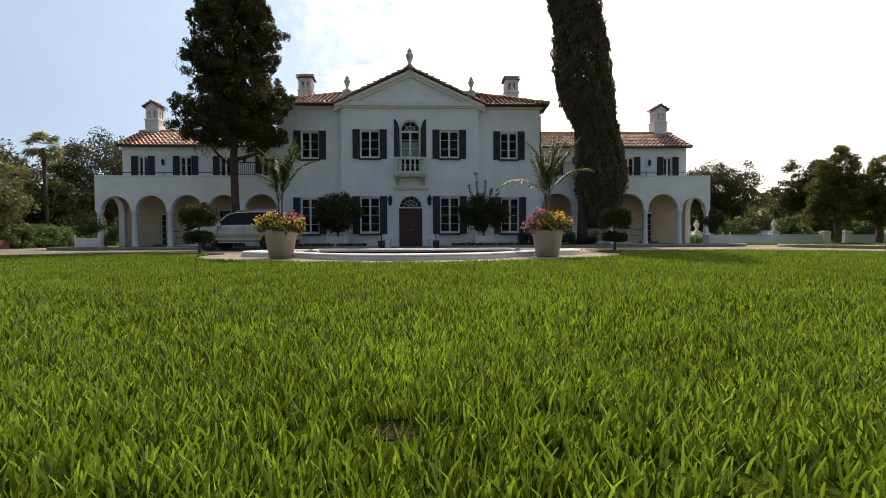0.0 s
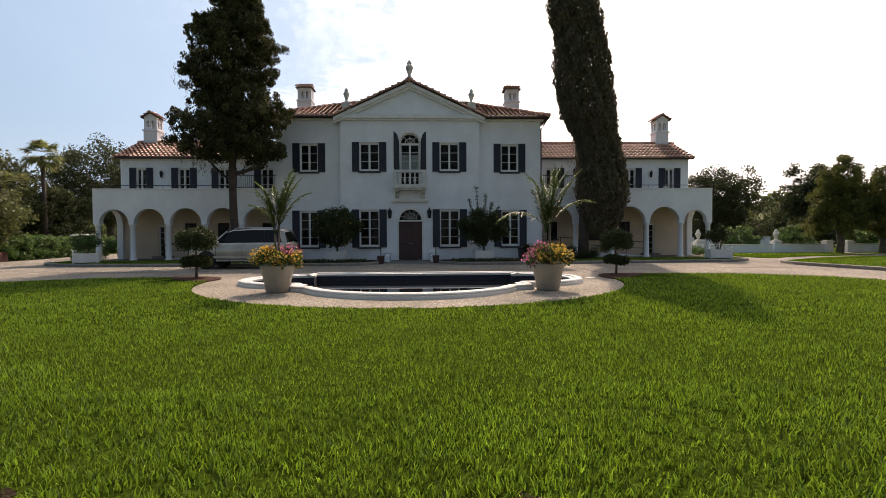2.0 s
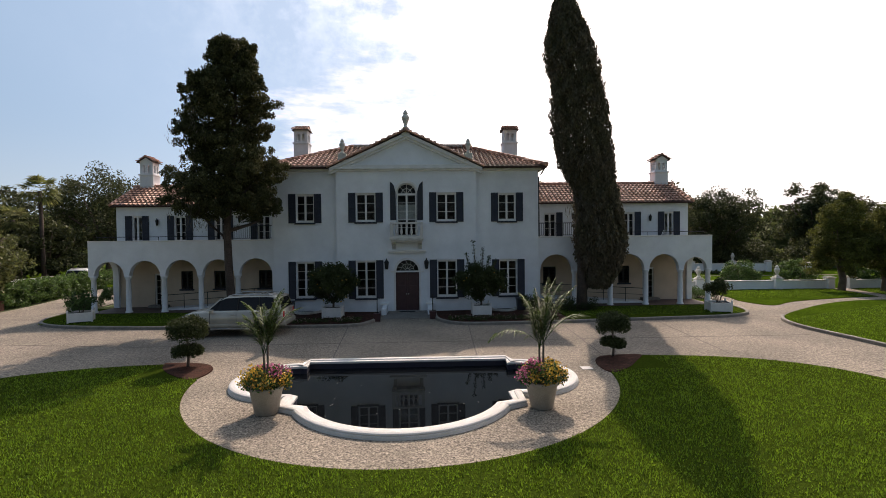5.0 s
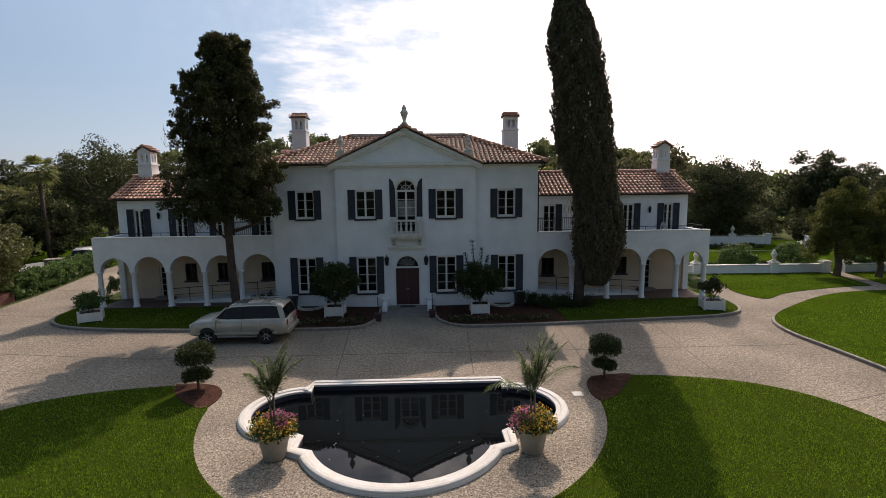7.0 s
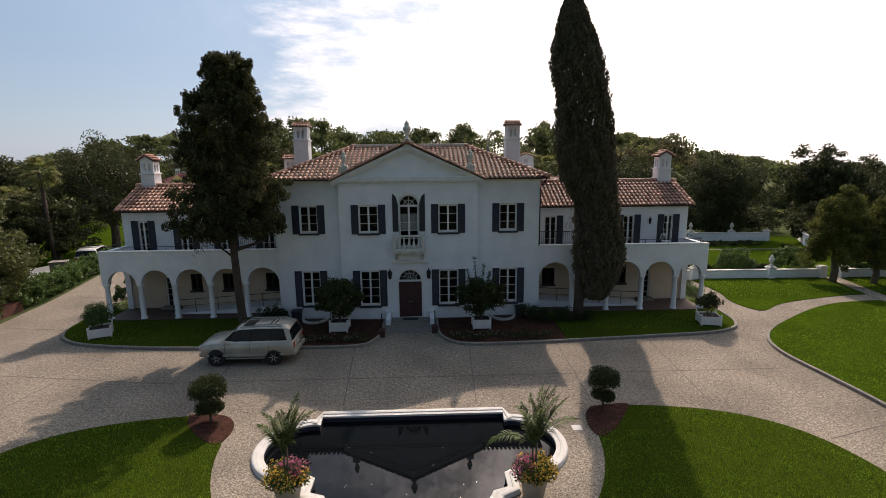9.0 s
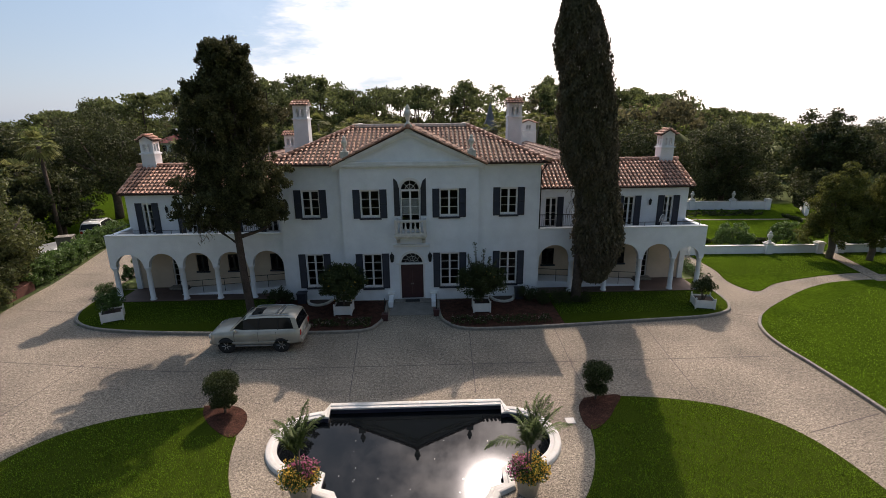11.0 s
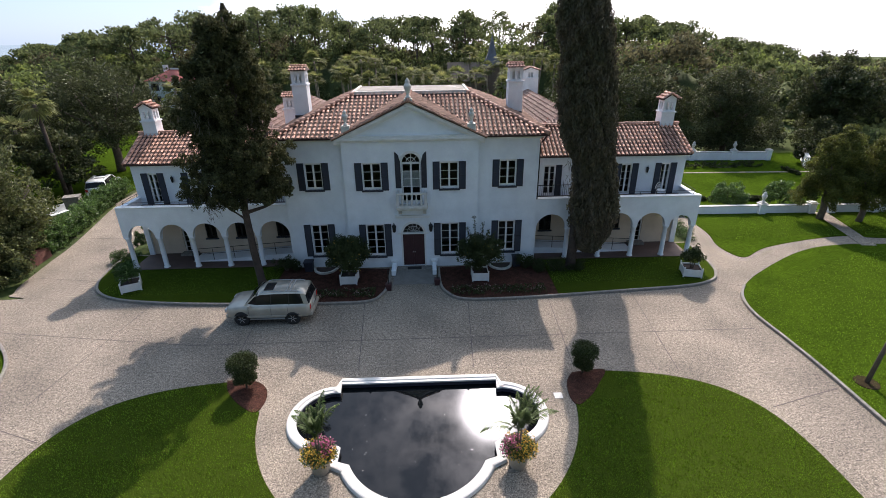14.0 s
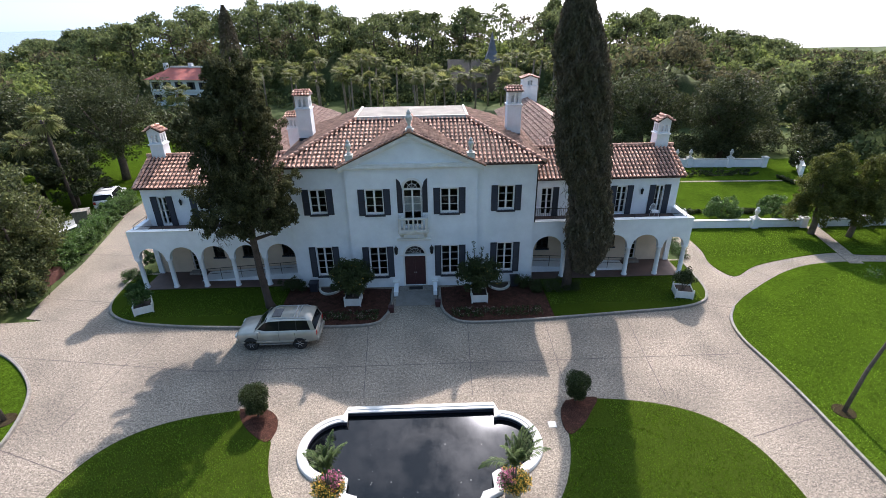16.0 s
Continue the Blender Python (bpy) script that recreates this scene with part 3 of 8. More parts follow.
for a, b in joints:
    d = (Vector(b) - Vector(a)).normalized() * 0.018
    part("joint", Mesh().slab([(a[0] + d.y, a[1] - d.x), (b[0] + d.y, b[1] - d.x), (b[0] - d.y, b[1] + d.x), (a[0] - d.y, a[1] + d.x)], -0.02, 0.004), M_JOINT, driveway)

# apron round the pool and the lawn that holds it
APRON_C, APRON_R = (CX, -12.65), 6.6
apron = setting("pavement", Mesh().slab(keyhole([(x, y if y > APRON_C[1] else APRON_C[1] + (y - APRON_C[1]) * 1.048) for x, y in arc(*APRON_C, APRON_R, 164, 376, 64)], pool_hole), -0.2, 0.006), M_APRON, "pale pebble paving round the ornamental pool", "pavement")
outline = oval(160)
left_cut, right_cut = APRON_C[0] - 6.55, APRON_C[0] + 6.55
ring = [p for p in outline if not (left_cut - 1.5 < p[0] < right_cut + 1.5 and p[1] > -14)]
start = max(range(len(ring)), key=lambda i: (ring[i][1] > -14 and ring[i][0] < 0, ring[i][0] if ring[i][0] < 0 else -99))
ring = ring[start:] + ring[:start]
lawn_poly = ring + [(x, y if y > APRON_C[1] else APRON_C[1] + (y - APRON_C[1]) * 1.048) for x, y in arc(*APRON_C, APRON_R, 354, 186, 48)]
lawn = setting("lawn", Mesh().slab(lawn_poly, -0.2, 0.025), M_LAWN, "oval of mown green turf in front of the house", "lawn")


def mulch(name, pts, z=0.05):
    return setting(name, Mesh().slab(pts, -0.05, z), M_MULCH, "reddish bark mulch bed", "mulch bed")


mulch("mulch_bed", smooth_path([(-8.2, -11.27), (-7.93, -11.95), (-7.25, -12.75), (-6.35, -13.35), (-6.08, -12.77), (-6.19, -12.05), (-6.65, -11.5), (-7.4, -11.25)]), 0.04)
mulch("mulch_bed", smooth_path([(7.38, -11.45), (7.0, -12.05), (6.88, -13.0), (7.12, -13.5), (7.83, -12.95), (8.4, -12.2), (8.95, -11.33), (8.1, -11.3)]), 0.04)

# beds along the house, edged with kerbs
bed_left = smooth_path([(-1.55, -0.4), (-1.6, -2.6), (-1.85, -3.75), (-2.7, -4.6), (-6, -4.68), (-11.4, -4.45), (-15, -4.1), (-17.6, -3.55), (-19.1, -2.7), (-19.9, -1.6), (-20.3, -0.2), (-20.5, 2.6)])
bed_right = smooth_path([(1.6, -0.4), (1.65, -2.6), (2.0, -3.75), (3.0, -4.6), (5.7, -4.66), (9.2, -4.42), (12.9, -4.1), (16.6, -3.75), (18.4, -3.15), (19.2, -2.2), (19.55, -0.8), (19.8, 2.6)])
KERB = [(-0.08, -0.1), (-0.08, 0.13), (-0.05, 0.15), (0.05, 0.15), (0.08, 0.12), (0.08, -0.1)]
for name, path, sign in (("kerb", bed_left, -1), ("kerb", bed_right, 1)):
    prof = KERB if sign > 0 else [(-o, z) for o, z in KERB][::-1]
    setting(name, Mesh().ribbon(path, prof), M_KERB, "low concrete kerb round the planting bed", "kerb", bevel=0.01)
for path in (bed_left, bed_right):
    s = 1 if path[0][0] > 0 else -1
    near = [p for p in path if abs(p[0]) <= 8.6]
    far = [p for p in path if abs(p[0]) > 8.6]
    soil = near + [(s * 8.6, -4.3), (s * 8.6, 0.2)]
    turf = [(s * 8.6, -4.3)] + far + [(s * 8.6, 2.6)]
    setting("mulch_bed", Mesh().slab(soil if s > 0 else soil[::-1], -0.1, 0.08), M_MULCH, "dark red mulched flower bed along the house wall", "flower bed")
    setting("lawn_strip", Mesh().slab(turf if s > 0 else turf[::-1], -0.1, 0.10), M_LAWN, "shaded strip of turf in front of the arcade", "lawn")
setting("kerb", Mesh().ribbon(drive_right[6:], KERB), M_KERB, "low concrete kerb between drive and lawn", "kerb", bevel=0.01)
setting("kerb", Mesh().ribbon(island_edge[14:], KERB), M_KERB, "low concrete kerb round a grass island", "kerb", bevel=0.01)
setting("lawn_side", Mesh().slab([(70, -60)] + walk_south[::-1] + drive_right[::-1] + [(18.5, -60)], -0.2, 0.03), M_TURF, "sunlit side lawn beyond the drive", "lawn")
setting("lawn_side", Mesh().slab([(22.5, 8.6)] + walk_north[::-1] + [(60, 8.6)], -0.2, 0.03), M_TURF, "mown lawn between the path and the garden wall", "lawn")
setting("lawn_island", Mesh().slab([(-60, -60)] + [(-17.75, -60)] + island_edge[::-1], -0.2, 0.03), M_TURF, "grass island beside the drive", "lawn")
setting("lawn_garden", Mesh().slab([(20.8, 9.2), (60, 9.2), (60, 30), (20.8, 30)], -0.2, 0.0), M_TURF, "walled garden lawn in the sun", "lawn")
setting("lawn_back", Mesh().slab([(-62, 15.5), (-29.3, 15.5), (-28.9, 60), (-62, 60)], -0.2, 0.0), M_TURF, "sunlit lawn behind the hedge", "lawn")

# ---------------------------------------------------------------- pool
pool = thing("ornamental_pool", (CX, -14.0, 0), "sunken ornamental pool with white moulded coping and dark water", "pool")


inner = ccw(pool_outline(0))
COPING = [(0.0, -0.05), (0.0, 0.04), (-0.055, 0.045), (-0.06, 0.105), (-0.05, 0.118), (0.085, 0.122), (0.10, 0.15), (0.15, 0.162), (0.25, 0.158), (0.305, 0.14), (0.325, 0.112), (0.305, 0.095), (0.335, 0.08), (0.345, 0.0), (0.345, -0.05)]
part("coping", Mesh().ribbon(inner, COPING, closed=True), M_COPING, pool, "white moulded stone coping", bevel=0.008)
part("pool_wall", Mesh().ribbon(inner, [(-0.03, -0.38), (-0.03, 0.042), (-0.004, 0.042), (-0.004, -0.38)], closed=True), M_POOLWALL, pool, "dark blue painted pool wall")
part("pool_floor", Mesh().slab(inner, -0.42, -0.37), M_POOLFLOOR, pool)
part("water", Mesh().slab(inner, -0.36, -0.135), M_WATER, pool, "dark still water")

# ---------------------------------------------------------------- house
house = thing("mansion", (0, 0, 0), "two-storey white stucco mansion with arcaded wings and terracotta roofs", "house")
BX, BAY, WX = 7.95, 4.15, 18.85
EAVE, DECK_Z = 8.62, 10.62
WIN_UP = [(-2.42, 5.36, 1.16, 1.72), (2.36, 5.36, 1.16, 1.72)]
WIN_LOW = [(-2.44, 0.84, 1.18, 2.24), (2.37, 0.84, 1.18, 2.24)]
SIDE_UP = [(-6.05, 5.36, 1.06, 1.70), (6.04, 5.36, 1.06, 1.70)]
SIDE_LOW = [(-6.08, 0.84, 1.10, 2.20), (6.10, 0.84, 1.10, 2.20)]


def hole(w):
    xc, z, ww, hh = w
    return (xc - ww / 2, xc + ww / 2, z, z + hh, False)


bay = Mesh().wall(-BAY, BAY, -0.3, 8.45, 0.0, 0.35, [hole(w) for w in WIN_UP + WIN_LOW] + [(-0.71, 0.71, 0.05, 2.42, True), (-0.60, 0.60, 4.44, 7.06, True)])
part("wall", bay.weld(), M_STUCCO, house, "smooth white stucco projecting bay")
for s in (-1, 1):
    xs = sorted((s * BAY, s * BX))
    holes = [hole(w) for w in SIDE_UP + SIDE_LOW if w[0] * s > 0]
    part("wall", Mesh().wall(xs[0], xs[1], -0.3, EAVE, 0.3, 0.62, holes).weld(), M_STUCCO, house)
    part("wall", Mesh().box(min(s * BX, s * (BX - 0.3)), max(s * BX, s * (BX - 0.3)), 0.62, 12.6, -0.3, EAVE), M_STUCCO, house)
part("wall", Mesh().box(-BX, BX, 12.6, 12.9, -0.3, EAVE), M_STUCCO, house)
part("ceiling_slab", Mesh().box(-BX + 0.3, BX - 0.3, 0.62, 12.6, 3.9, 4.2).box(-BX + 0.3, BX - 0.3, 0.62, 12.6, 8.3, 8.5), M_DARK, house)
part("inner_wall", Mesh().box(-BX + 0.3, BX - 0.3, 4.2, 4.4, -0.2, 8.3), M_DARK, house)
# pediment with raking mouldings
ped = Mesh()
ped.add([(-BAY, 0.0, 8.45), (BAY, 0.0, 8.45), (0, 0.0, 10.38), (-BAY, 0.3, 8.45), (BAY, 0.3, 8.45), (0, 0.3, 10.38)], [(0, 1, 2), (5, 4, 3), (0, 3, 4, 1), (1, 4, 5, 2), (2, 5, 3, 0)])
part("tympanum", ped, M_STUCCO, house)
part("cornice", Mesh().box(-BAY - 0.22, BAY + 0.22, -0.22, 0.02, 8.46, 8.58).box(-BAY - 0.14, BAY + 0.14, -0.13, 0.02, 8.36, 8.46).box(-BAY + 0.1, BAY - 0.1, -0.19, 0.02, 8.58, EAVE + 0.10), M_TRIM, house, "horizontal stucco cornice", bevel=0.02)
for s in (-1, 1):
    rake = Mesh()
    for o, d, drop in ((0.26, 0.20, 0.0), (0.16, 0.0, 0.16)):
        a, b = Vector((s * (BAY + 0.35), 0, 8.52 - drop)), Vector((0, 0, 10.58 - drop))
        th = 0.2
        q = [(a.x, -o, a.z - th), (b.x, -o, b.z - th), (b.x, 0.02, b.z - th), (a.x, 0.02, a.z - th)]
        t = [(a.x, -o, a.z), (b.x, -o, b.z), (b.x, 0.02, b.z), (a.x, 0.02, a.z)]
        rake.hexa(q if s < 0 else q[::-1], t if s < 0 else t[::-1])
    part("raking_cornice", rake, M_TRIM, house, "sloping stucco moulding of the gable")

# plain eaves mouldings of the side bays
for s in (-1, 1):
    a, b = sorted((s * (BAY + 0.22), s * (BX + 0.15)))
    part("eaves_moulding", Mesh().box(a, b, 0.12, 0.32, 8.40, EAVE), M_TRIM, house, bevel=0.03)


# ------------------------------------------------ roofs
def tile_field(verts, quads, p0, u, v, length, rise, left, right, rng, pitch=0.28, row=0.40, rad=0.080):
    """Barrel tiles on a slope from p0 along u (eave) and v (up); left and right give the limits at each height."""
    p0, u, v = Vector(p0), Vector(u).normalized(), Vector(v).normalized()
    nrm = u.cross(v).normalized()
    if nrm.z < 0:
        nrm = -nrm
    rows = int(rise / row) + 1
    cols = int(length / pitch)
    prof = [(math.cos(t), math.sin(t)) for t in (math.pi, math.pi * 0.75, math.pi * 0.5, math.pi * 0.25, 0)]
    for j in range(rows):
        h0, h1 = j * row - 0.05, min((j + 1) * row + 0.02, rise)
        for i in range(cols):
            x = (i + 0.5) * pitch
            if not (left((h0 + h1) / 2) <= x <= right((h0 + h1) / 2)):
                continue
            jig = rng.normal(0, 0.007, 3)
            base = len(verts)
            for h, r, lift in ((h0, rad * 1.16, 0.085), (h1, rad * 0.86, 0.0)):
                for c, s in prof:
                    q = p0 + u * (x + jig[0] + c * r) + v * (h + jig[1]) + nrm * (lift + jig[2] * 0.5 + s * r)
                    verts.append(q)
            quads += [(base + k, base + k + 1, base + 6 + k, base + 5 + k) for k in range(4)]


def tile_part(name, fields, label, mat=M_TILE, seed=1):
    rng = np.random.default_rng(seed)
    verts, quads = [], []
    for f in fields:
        tile_field(verts, quads, *f, rng)
    ob = part(name, big_mesh(name, [tuple(p) for p in verts], quads, mat), mat, house, label)
    ob["kind"] = "stuff"
    return ob


OV = 0.45  # overhang
RUN = BX + OV - 3.75
SL = math.hypot(RUN, DECK_Z - EAVE)
YF = 0.3 - OV
tan_m = (DECK_Z - EAVE) / RUN
base = Mesh()
x0, x1, y0, y1 = -BX - OV, BX + OV, YF, 12.9 + OV
xi0, xi1, yi0, yi1 = -3.75, 3.75, YF + RUN, max(YF + RUN + 1.2, 12.9 + OV - RUN)
base.add([(x0, y0, EAVE), (x1, y0, EAVE), (x1, y1, EAVE), (x0, y1, EAVE), (xi0, yi0, DECK_Z), (xi1, yi0, DECK_Z), (xi1, yi1, DECK_Z), (xi0, yi1, DECK_Z),
          (x0, y0, EAVE - 0.1), (x1, y0, EAVE - 0.1), (x1, y1, EAVE - 0.1), (x0, y1, EAVE - 0.1)],
         [(0, 1, 5, 4), (1, 2, 6, 5), (2, 3, 7, 6), (3, 0, 4, 7), (8, 9, 1, 0), (9, 10, 2, 1), (10, 11, 3, 2), (11, 8, 0, 3), (11, 10, 9, 8)])
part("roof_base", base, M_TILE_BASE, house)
part("roof_deck", Mesh().box(xi0 - 0.1, xi1 + 0.1, yi0 - 0.05, yi1 + 0.1, DECK_Z - 0.05, DECK_Z + 0.10), M_DECK, house, "pale flat roof deck")
part("deck_curb", Mesh().box(xi0 - 0.14, xi1 + 0.14, yi0 - 0.10, yi0 + 0.06, DECK_Z - 0.05, DECK_Z + 0.17).box(xi0 - 0.14, xi0 + 0.02, yi0 + 0.06, yi1 + 0.1, DECK_Z - 0.05, DECK_Z + 0.17).box(xi1 - 0.02, xi1 + 0.14, yi0 + 0.06, yi1 + 0.1, DECK_Z - 0.05, DECK_Z + 0.17), M_STONE, house, "low pale curb round the roof deck", bevel=0.015)
# gable roof over the projecting bay
gz = 10.72
g_end = YF + (gz - EAVE) / tan_m
for s in (-1, 1):
    gb = Mesh()
    e, yf = BAY + 0.45, -0.34
    ge = 8.56
    q = [(s * e, yf, ge), (0, yf, gz - 0.02), (0, g_end, gz - 0.02), (s * e, 0.3, ge)]
    low = [(x, y, z - 0.07) for x, y, z in q]
    gb.hexa(low if s < 0 else low[::-1], q if s < 0 else q[::-1])
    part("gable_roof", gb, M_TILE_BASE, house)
along = Vector((1, 0, 0))
gslope = math.hypot(BAY + 0.45, gz - 8.56)
fields = [((x0, YF, EAVE), along, (0, RUN, DECK_Z - EAVE), x1 - x0, SL,
           lambda h: h / SL * RUN, lambda h: (x1 - x0) - h / SL * RUN)]


front = fields[0]
gab = lambda h: max(0.0, (BAY + 0.45) * (1 - (EAVE + h / SL * (DECK_Z - EAVE) - 8.56) / (gz - 8.56)))
tile_part("roof_tiles", [
    (*front[:5], lambda h: h / SL * RUN, lambda h: BX + OV - gab(h) - 0.05),
    (*front[:5], lambda h: BX + OV + gab(h) + 0.05, lambda h: (x1 - x0) - h / SL * RUN),
], "terracotta barrel roof tiles in uneven reds", seed=2)
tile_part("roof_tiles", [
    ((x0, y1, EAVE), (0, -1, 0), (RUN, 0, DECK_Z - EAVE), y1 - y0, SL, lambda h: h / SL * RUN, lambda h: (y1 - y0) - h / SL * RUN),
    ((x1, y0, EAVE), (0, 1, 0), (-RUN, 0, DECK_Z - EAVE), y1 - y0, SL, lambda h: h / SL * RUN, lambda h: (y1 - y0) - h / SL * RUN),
], "brown barrel tiles of the side slopes, shade in their colour", M_TILE_SHADED, 3)
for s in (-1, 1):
    tile_part("gable_tiles", [((s * (BAY + 0.45), -0.34, 8.56), (0, 1, 0), (-s * (BAY + 0.45), 0, gz - 8.56), g_end + 0.34, gslope, lambda h: 0.0, lambda h: 0.64 + (g_end - 0.3) * h / gslope)], "brown tiles of the gable roof, shade in their colour", M_TILE_SHADED, 5 + s)


def ridge_caps(parent, pts, r=0.13, mat=M_TILE, seed=0):
    rng = random.Random(seed)
    m = Mesh()
    for a, b in zip(pts, pts[1:]):
        a, b = Vector(a), Vector(b)
        n = max(1, int((b - a).length / 0.4))
        for i in range(n):
            p, q = a.lerp(b, i / n), a.lerp(b, (i + 1) / n + 0.02)
            m.tube([p + Vector((0, 0, rng.uniform(-0.01, 0.02))), q], [r * 1.1, r * 0.9], 8)
    return part("ridge_tiles", m, mat, parent, "row of terracotta ridge tiles", smooth=True)


ridge_caps(house, [(x0, y0, EAVE + 0.06), (xi0, yi0, DECK_Z + 0.06)], seed=1)
ridge_caps(house, [(x1, y0, EAVE + 0.06), (xi1, yi0, DECK_Z + 0.06)], seed=2)
ridge_caps(house, [(0, -0.36, gz + 0.02), (0, g_end, gz + 0.02)], seed=3)
for s in (-1, 1):
    ridge_caps(house, [(s * (BAY + 0.47), -0.31, 8.57), (0, -0.31, gz + 0.01)], 0.06, seed=4 + s)

# ------------------------------------------------ wings
WY, WEAVE, WRIDGE, WRY = 2.9, 6.62, 8.12, 5.7
AY0, AY1, APAR = 0.5, 0.85, 4.33
COLUMNS = {-1: (10.2, 12.38, 14.54, 16.64, WX - 0.19), 1: (10.25, 12.5, 14.74, 16.92, WX - 0.17)}
for s in (-1, 1):
    m = Matrix.Scale(s, 4, (1, 0, 0))
    posts = COLUMNS[s]
    holes = []
    for i, (ca, cb) in enumerate(zip((BX,) + posts, posts)):
        holes.append((ca + 0.15, cb - 0.15, 2.3, 2.3, True))
    w = Mesh().wall(BX, WX, 2.3, APAR, AY0, AY1, holes)
    w.box(BX, holes[0][0], AY0, AY1, -0.3, 2.3)
    # the end of the arcade, with an arch of its own
    t = Mesh().wall(AY1, WY + 0.3, 2.3, APAR, 0.0, 0.35, [(AY1 + 0.02, WY - 0.16, 2.3, 2.3, True)]).box(WY - 0.16, WY + 0.3, 0.0, 0.35, -0.3, 2.3)
    n = len(w.v)
    w.v += [(WX - y, x, z) for x, y, z in t.v]
    w.f += [tuple(i + n for i in f) for f in t.f]
    w.v = [(s * x, y, z) for x, y, z in w.v]
    if s < 0:
        w.f = [f[::-1] for f in w.f]
    part("arcade_wall", w.weld(), M_STUCCO, house, "white stucco arcade wall with parapet")
    for c in posts:
        col = Mesh().lathe([(0.20, -0.1), (0.20, 0.18), (0.155, 0.24), (0.15, 1.2), (0.135, 2.08), (0.165, 2.12), (0.165, 2.16), (0.20, 2.22), (0.21, 2.302)], 16, (s * c, AY0 + 0.17, 0))
        part("column", col, M_STUCCO, house, "slender round stucco column", smooth=True)
    xa, xb = sorted((s * BX, s * WX))
    part("parapet_coping", Mesh().box(xa, xb, AY0 - 0.04, AY1 + 0.02, APAR, APAR + 0.07), M_TRIM, house, bevel=0.015)
    part("terrace_floor", Mesh().box(xa, xb - 0.36 if s > 0 else xb, AY1, WY, 3.62, 3.82) if s > 0 else Mesh().box(xa + 0.36, xb, AY1, WY, 3.62, 3.82), M_FLOORTILE, house)
    part("arcade_floor", Mesh().box(xa, xb, AY0 - 0.15, WY, -0.2, 0.12), M_FLOORTILE, house, "red tiled arcade floor")
    # upper wall with french windows, lower wall with doors and small windows
    wins = [(17.35, 3.85, 0.62, 2.12), (14.65, 3.85, 0.74, 2.12), (12.1, 3.85, 0.74, 2.12), (9.35, 3.85, 0.8, 2.12)]
    lows = [(15.95, 0.12, 0.8, 2.15), (14.3, 1.25, 0.75, 1.15), (12.2, 1.25, 0.75, 1.15), (9.3, 1.25, 0.85, 1.15)]
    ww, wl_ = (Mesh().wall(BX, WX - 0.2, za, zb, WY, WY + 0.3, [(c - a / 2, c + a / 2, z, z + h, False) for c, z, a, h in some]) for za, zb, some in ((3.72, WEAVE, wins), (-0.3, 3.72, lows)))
    part("end_wall", Mesh().box(*sorted((s * (WX - 0.5), s * (WX - 0.2))), WY + 0.3, 8.5, -0.3, WEAVE), M_STUCCO, house)
    part("back_wall", Mesh().box(*sorted((s * BX, s * (WX - 0.2))), 8.5, 8.8, -0.3, WEAVE), M_STUCCO, house)
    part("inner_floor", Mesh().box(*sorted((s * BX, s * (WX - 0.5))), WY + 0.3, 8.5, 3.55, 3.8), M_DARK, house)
    gx = WX - 0.5
    ge_ = Mesh().add([(gx, WY, WEAVE), (gx, 8.8, WEAVE), (gx, (WY + 8.8) / 2, WRIDGE - 0.1), (gx + 0.3, WY, WEAVE), (gx + 0.3, 8.8, WEAVE), (gx + 0.3, (WY + 8.8) / 2, WRIDGE - 0.1)], [(2, 1, 0), (3, 4, 5), (0, 1, 4, 3), (1, 2, 5, 4), (2, 0, 3, 5)])
    ge_.v = [(s * x, y, z) for x, y, z in ge_.v]
    ge_.f = ge_.f if s > 0 else [f[::-1] for f in ge_.f]
    part("gable_wall", ge_, M_STUCCO, house)
    for m, mat, text in ((ww, M_STUCCO, "white stucco wing wall"), (wl_, M_STUCCO_BOUNCE, "stucco wall under the arcade, tinted for warm bounced light")):
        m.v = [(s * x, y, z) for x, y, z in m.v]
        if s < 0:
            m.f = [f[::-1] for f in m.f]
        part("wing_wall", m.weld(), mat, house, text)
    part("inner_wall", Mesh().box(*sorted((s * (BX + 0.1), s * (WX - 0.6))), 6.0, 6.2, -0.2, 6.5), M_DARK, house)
    ye, xe = WY - 0.24, WX + 0.05
    yb = 2 * WRY - ye
    rb = Mesh().add([(BX - 0.1, ye, WEAVE), (xe, ye, WEAVE), (xe, WRY, WRIDGE), (BX - 0.1, WRY, WRIDGE), (BX - 0.1, yb, WEAVE), (xe, yb, WEAVE),
                     (BX - 0.1, ye, WEAVE - 0.1), (xe, ye, WEAVE - 0.1), (xe, WRY, WRIDGE - 0.1), (xe, yb, WEAVE - 0.1), (BX - 0.1, yb, WEAVE - 0.1), (BX - 0.1, WRY, WRIDGE - 0.1)],
                    [(0, 1, 2, 3), (3, 2, 5, 4), (6, 7, 1, 0), (7, 8, 2, 1), (8, 9, 5, 2), (11, 8, 7, 6), (10, 9, 8, 11), (4, 5, 9, 10)])
    rb.v = [(s * x, y, z) for x, y, z in rb.v]
    if s < 0:
        rb.f = [f[::-1] for f in rb.f]
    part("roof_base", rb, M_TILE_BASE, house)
    L, H = xe - BX + 0.1, math.hypot(WRY - ye, WRIDGE - WEAVE)
    tile_part("roof_tiles", [((min(s * xe, s * (BX - 0.1)), ye, WEAVE), (1, 0, 0), (0, WRY - ye, WRIDGE - WEAVE), L, H, lambda h: 0, lambda h: L),
                             ((min(s * xe, s * (BX - 0.1)), yb, WEAVE), (1, 0, 0), (0, ye - WRY, WRIDGE - WEAVE), L, H, lambda h: 0, lambda h: L)], "terracotta barrel roof tiles in uneven reds", seed=20 + s)
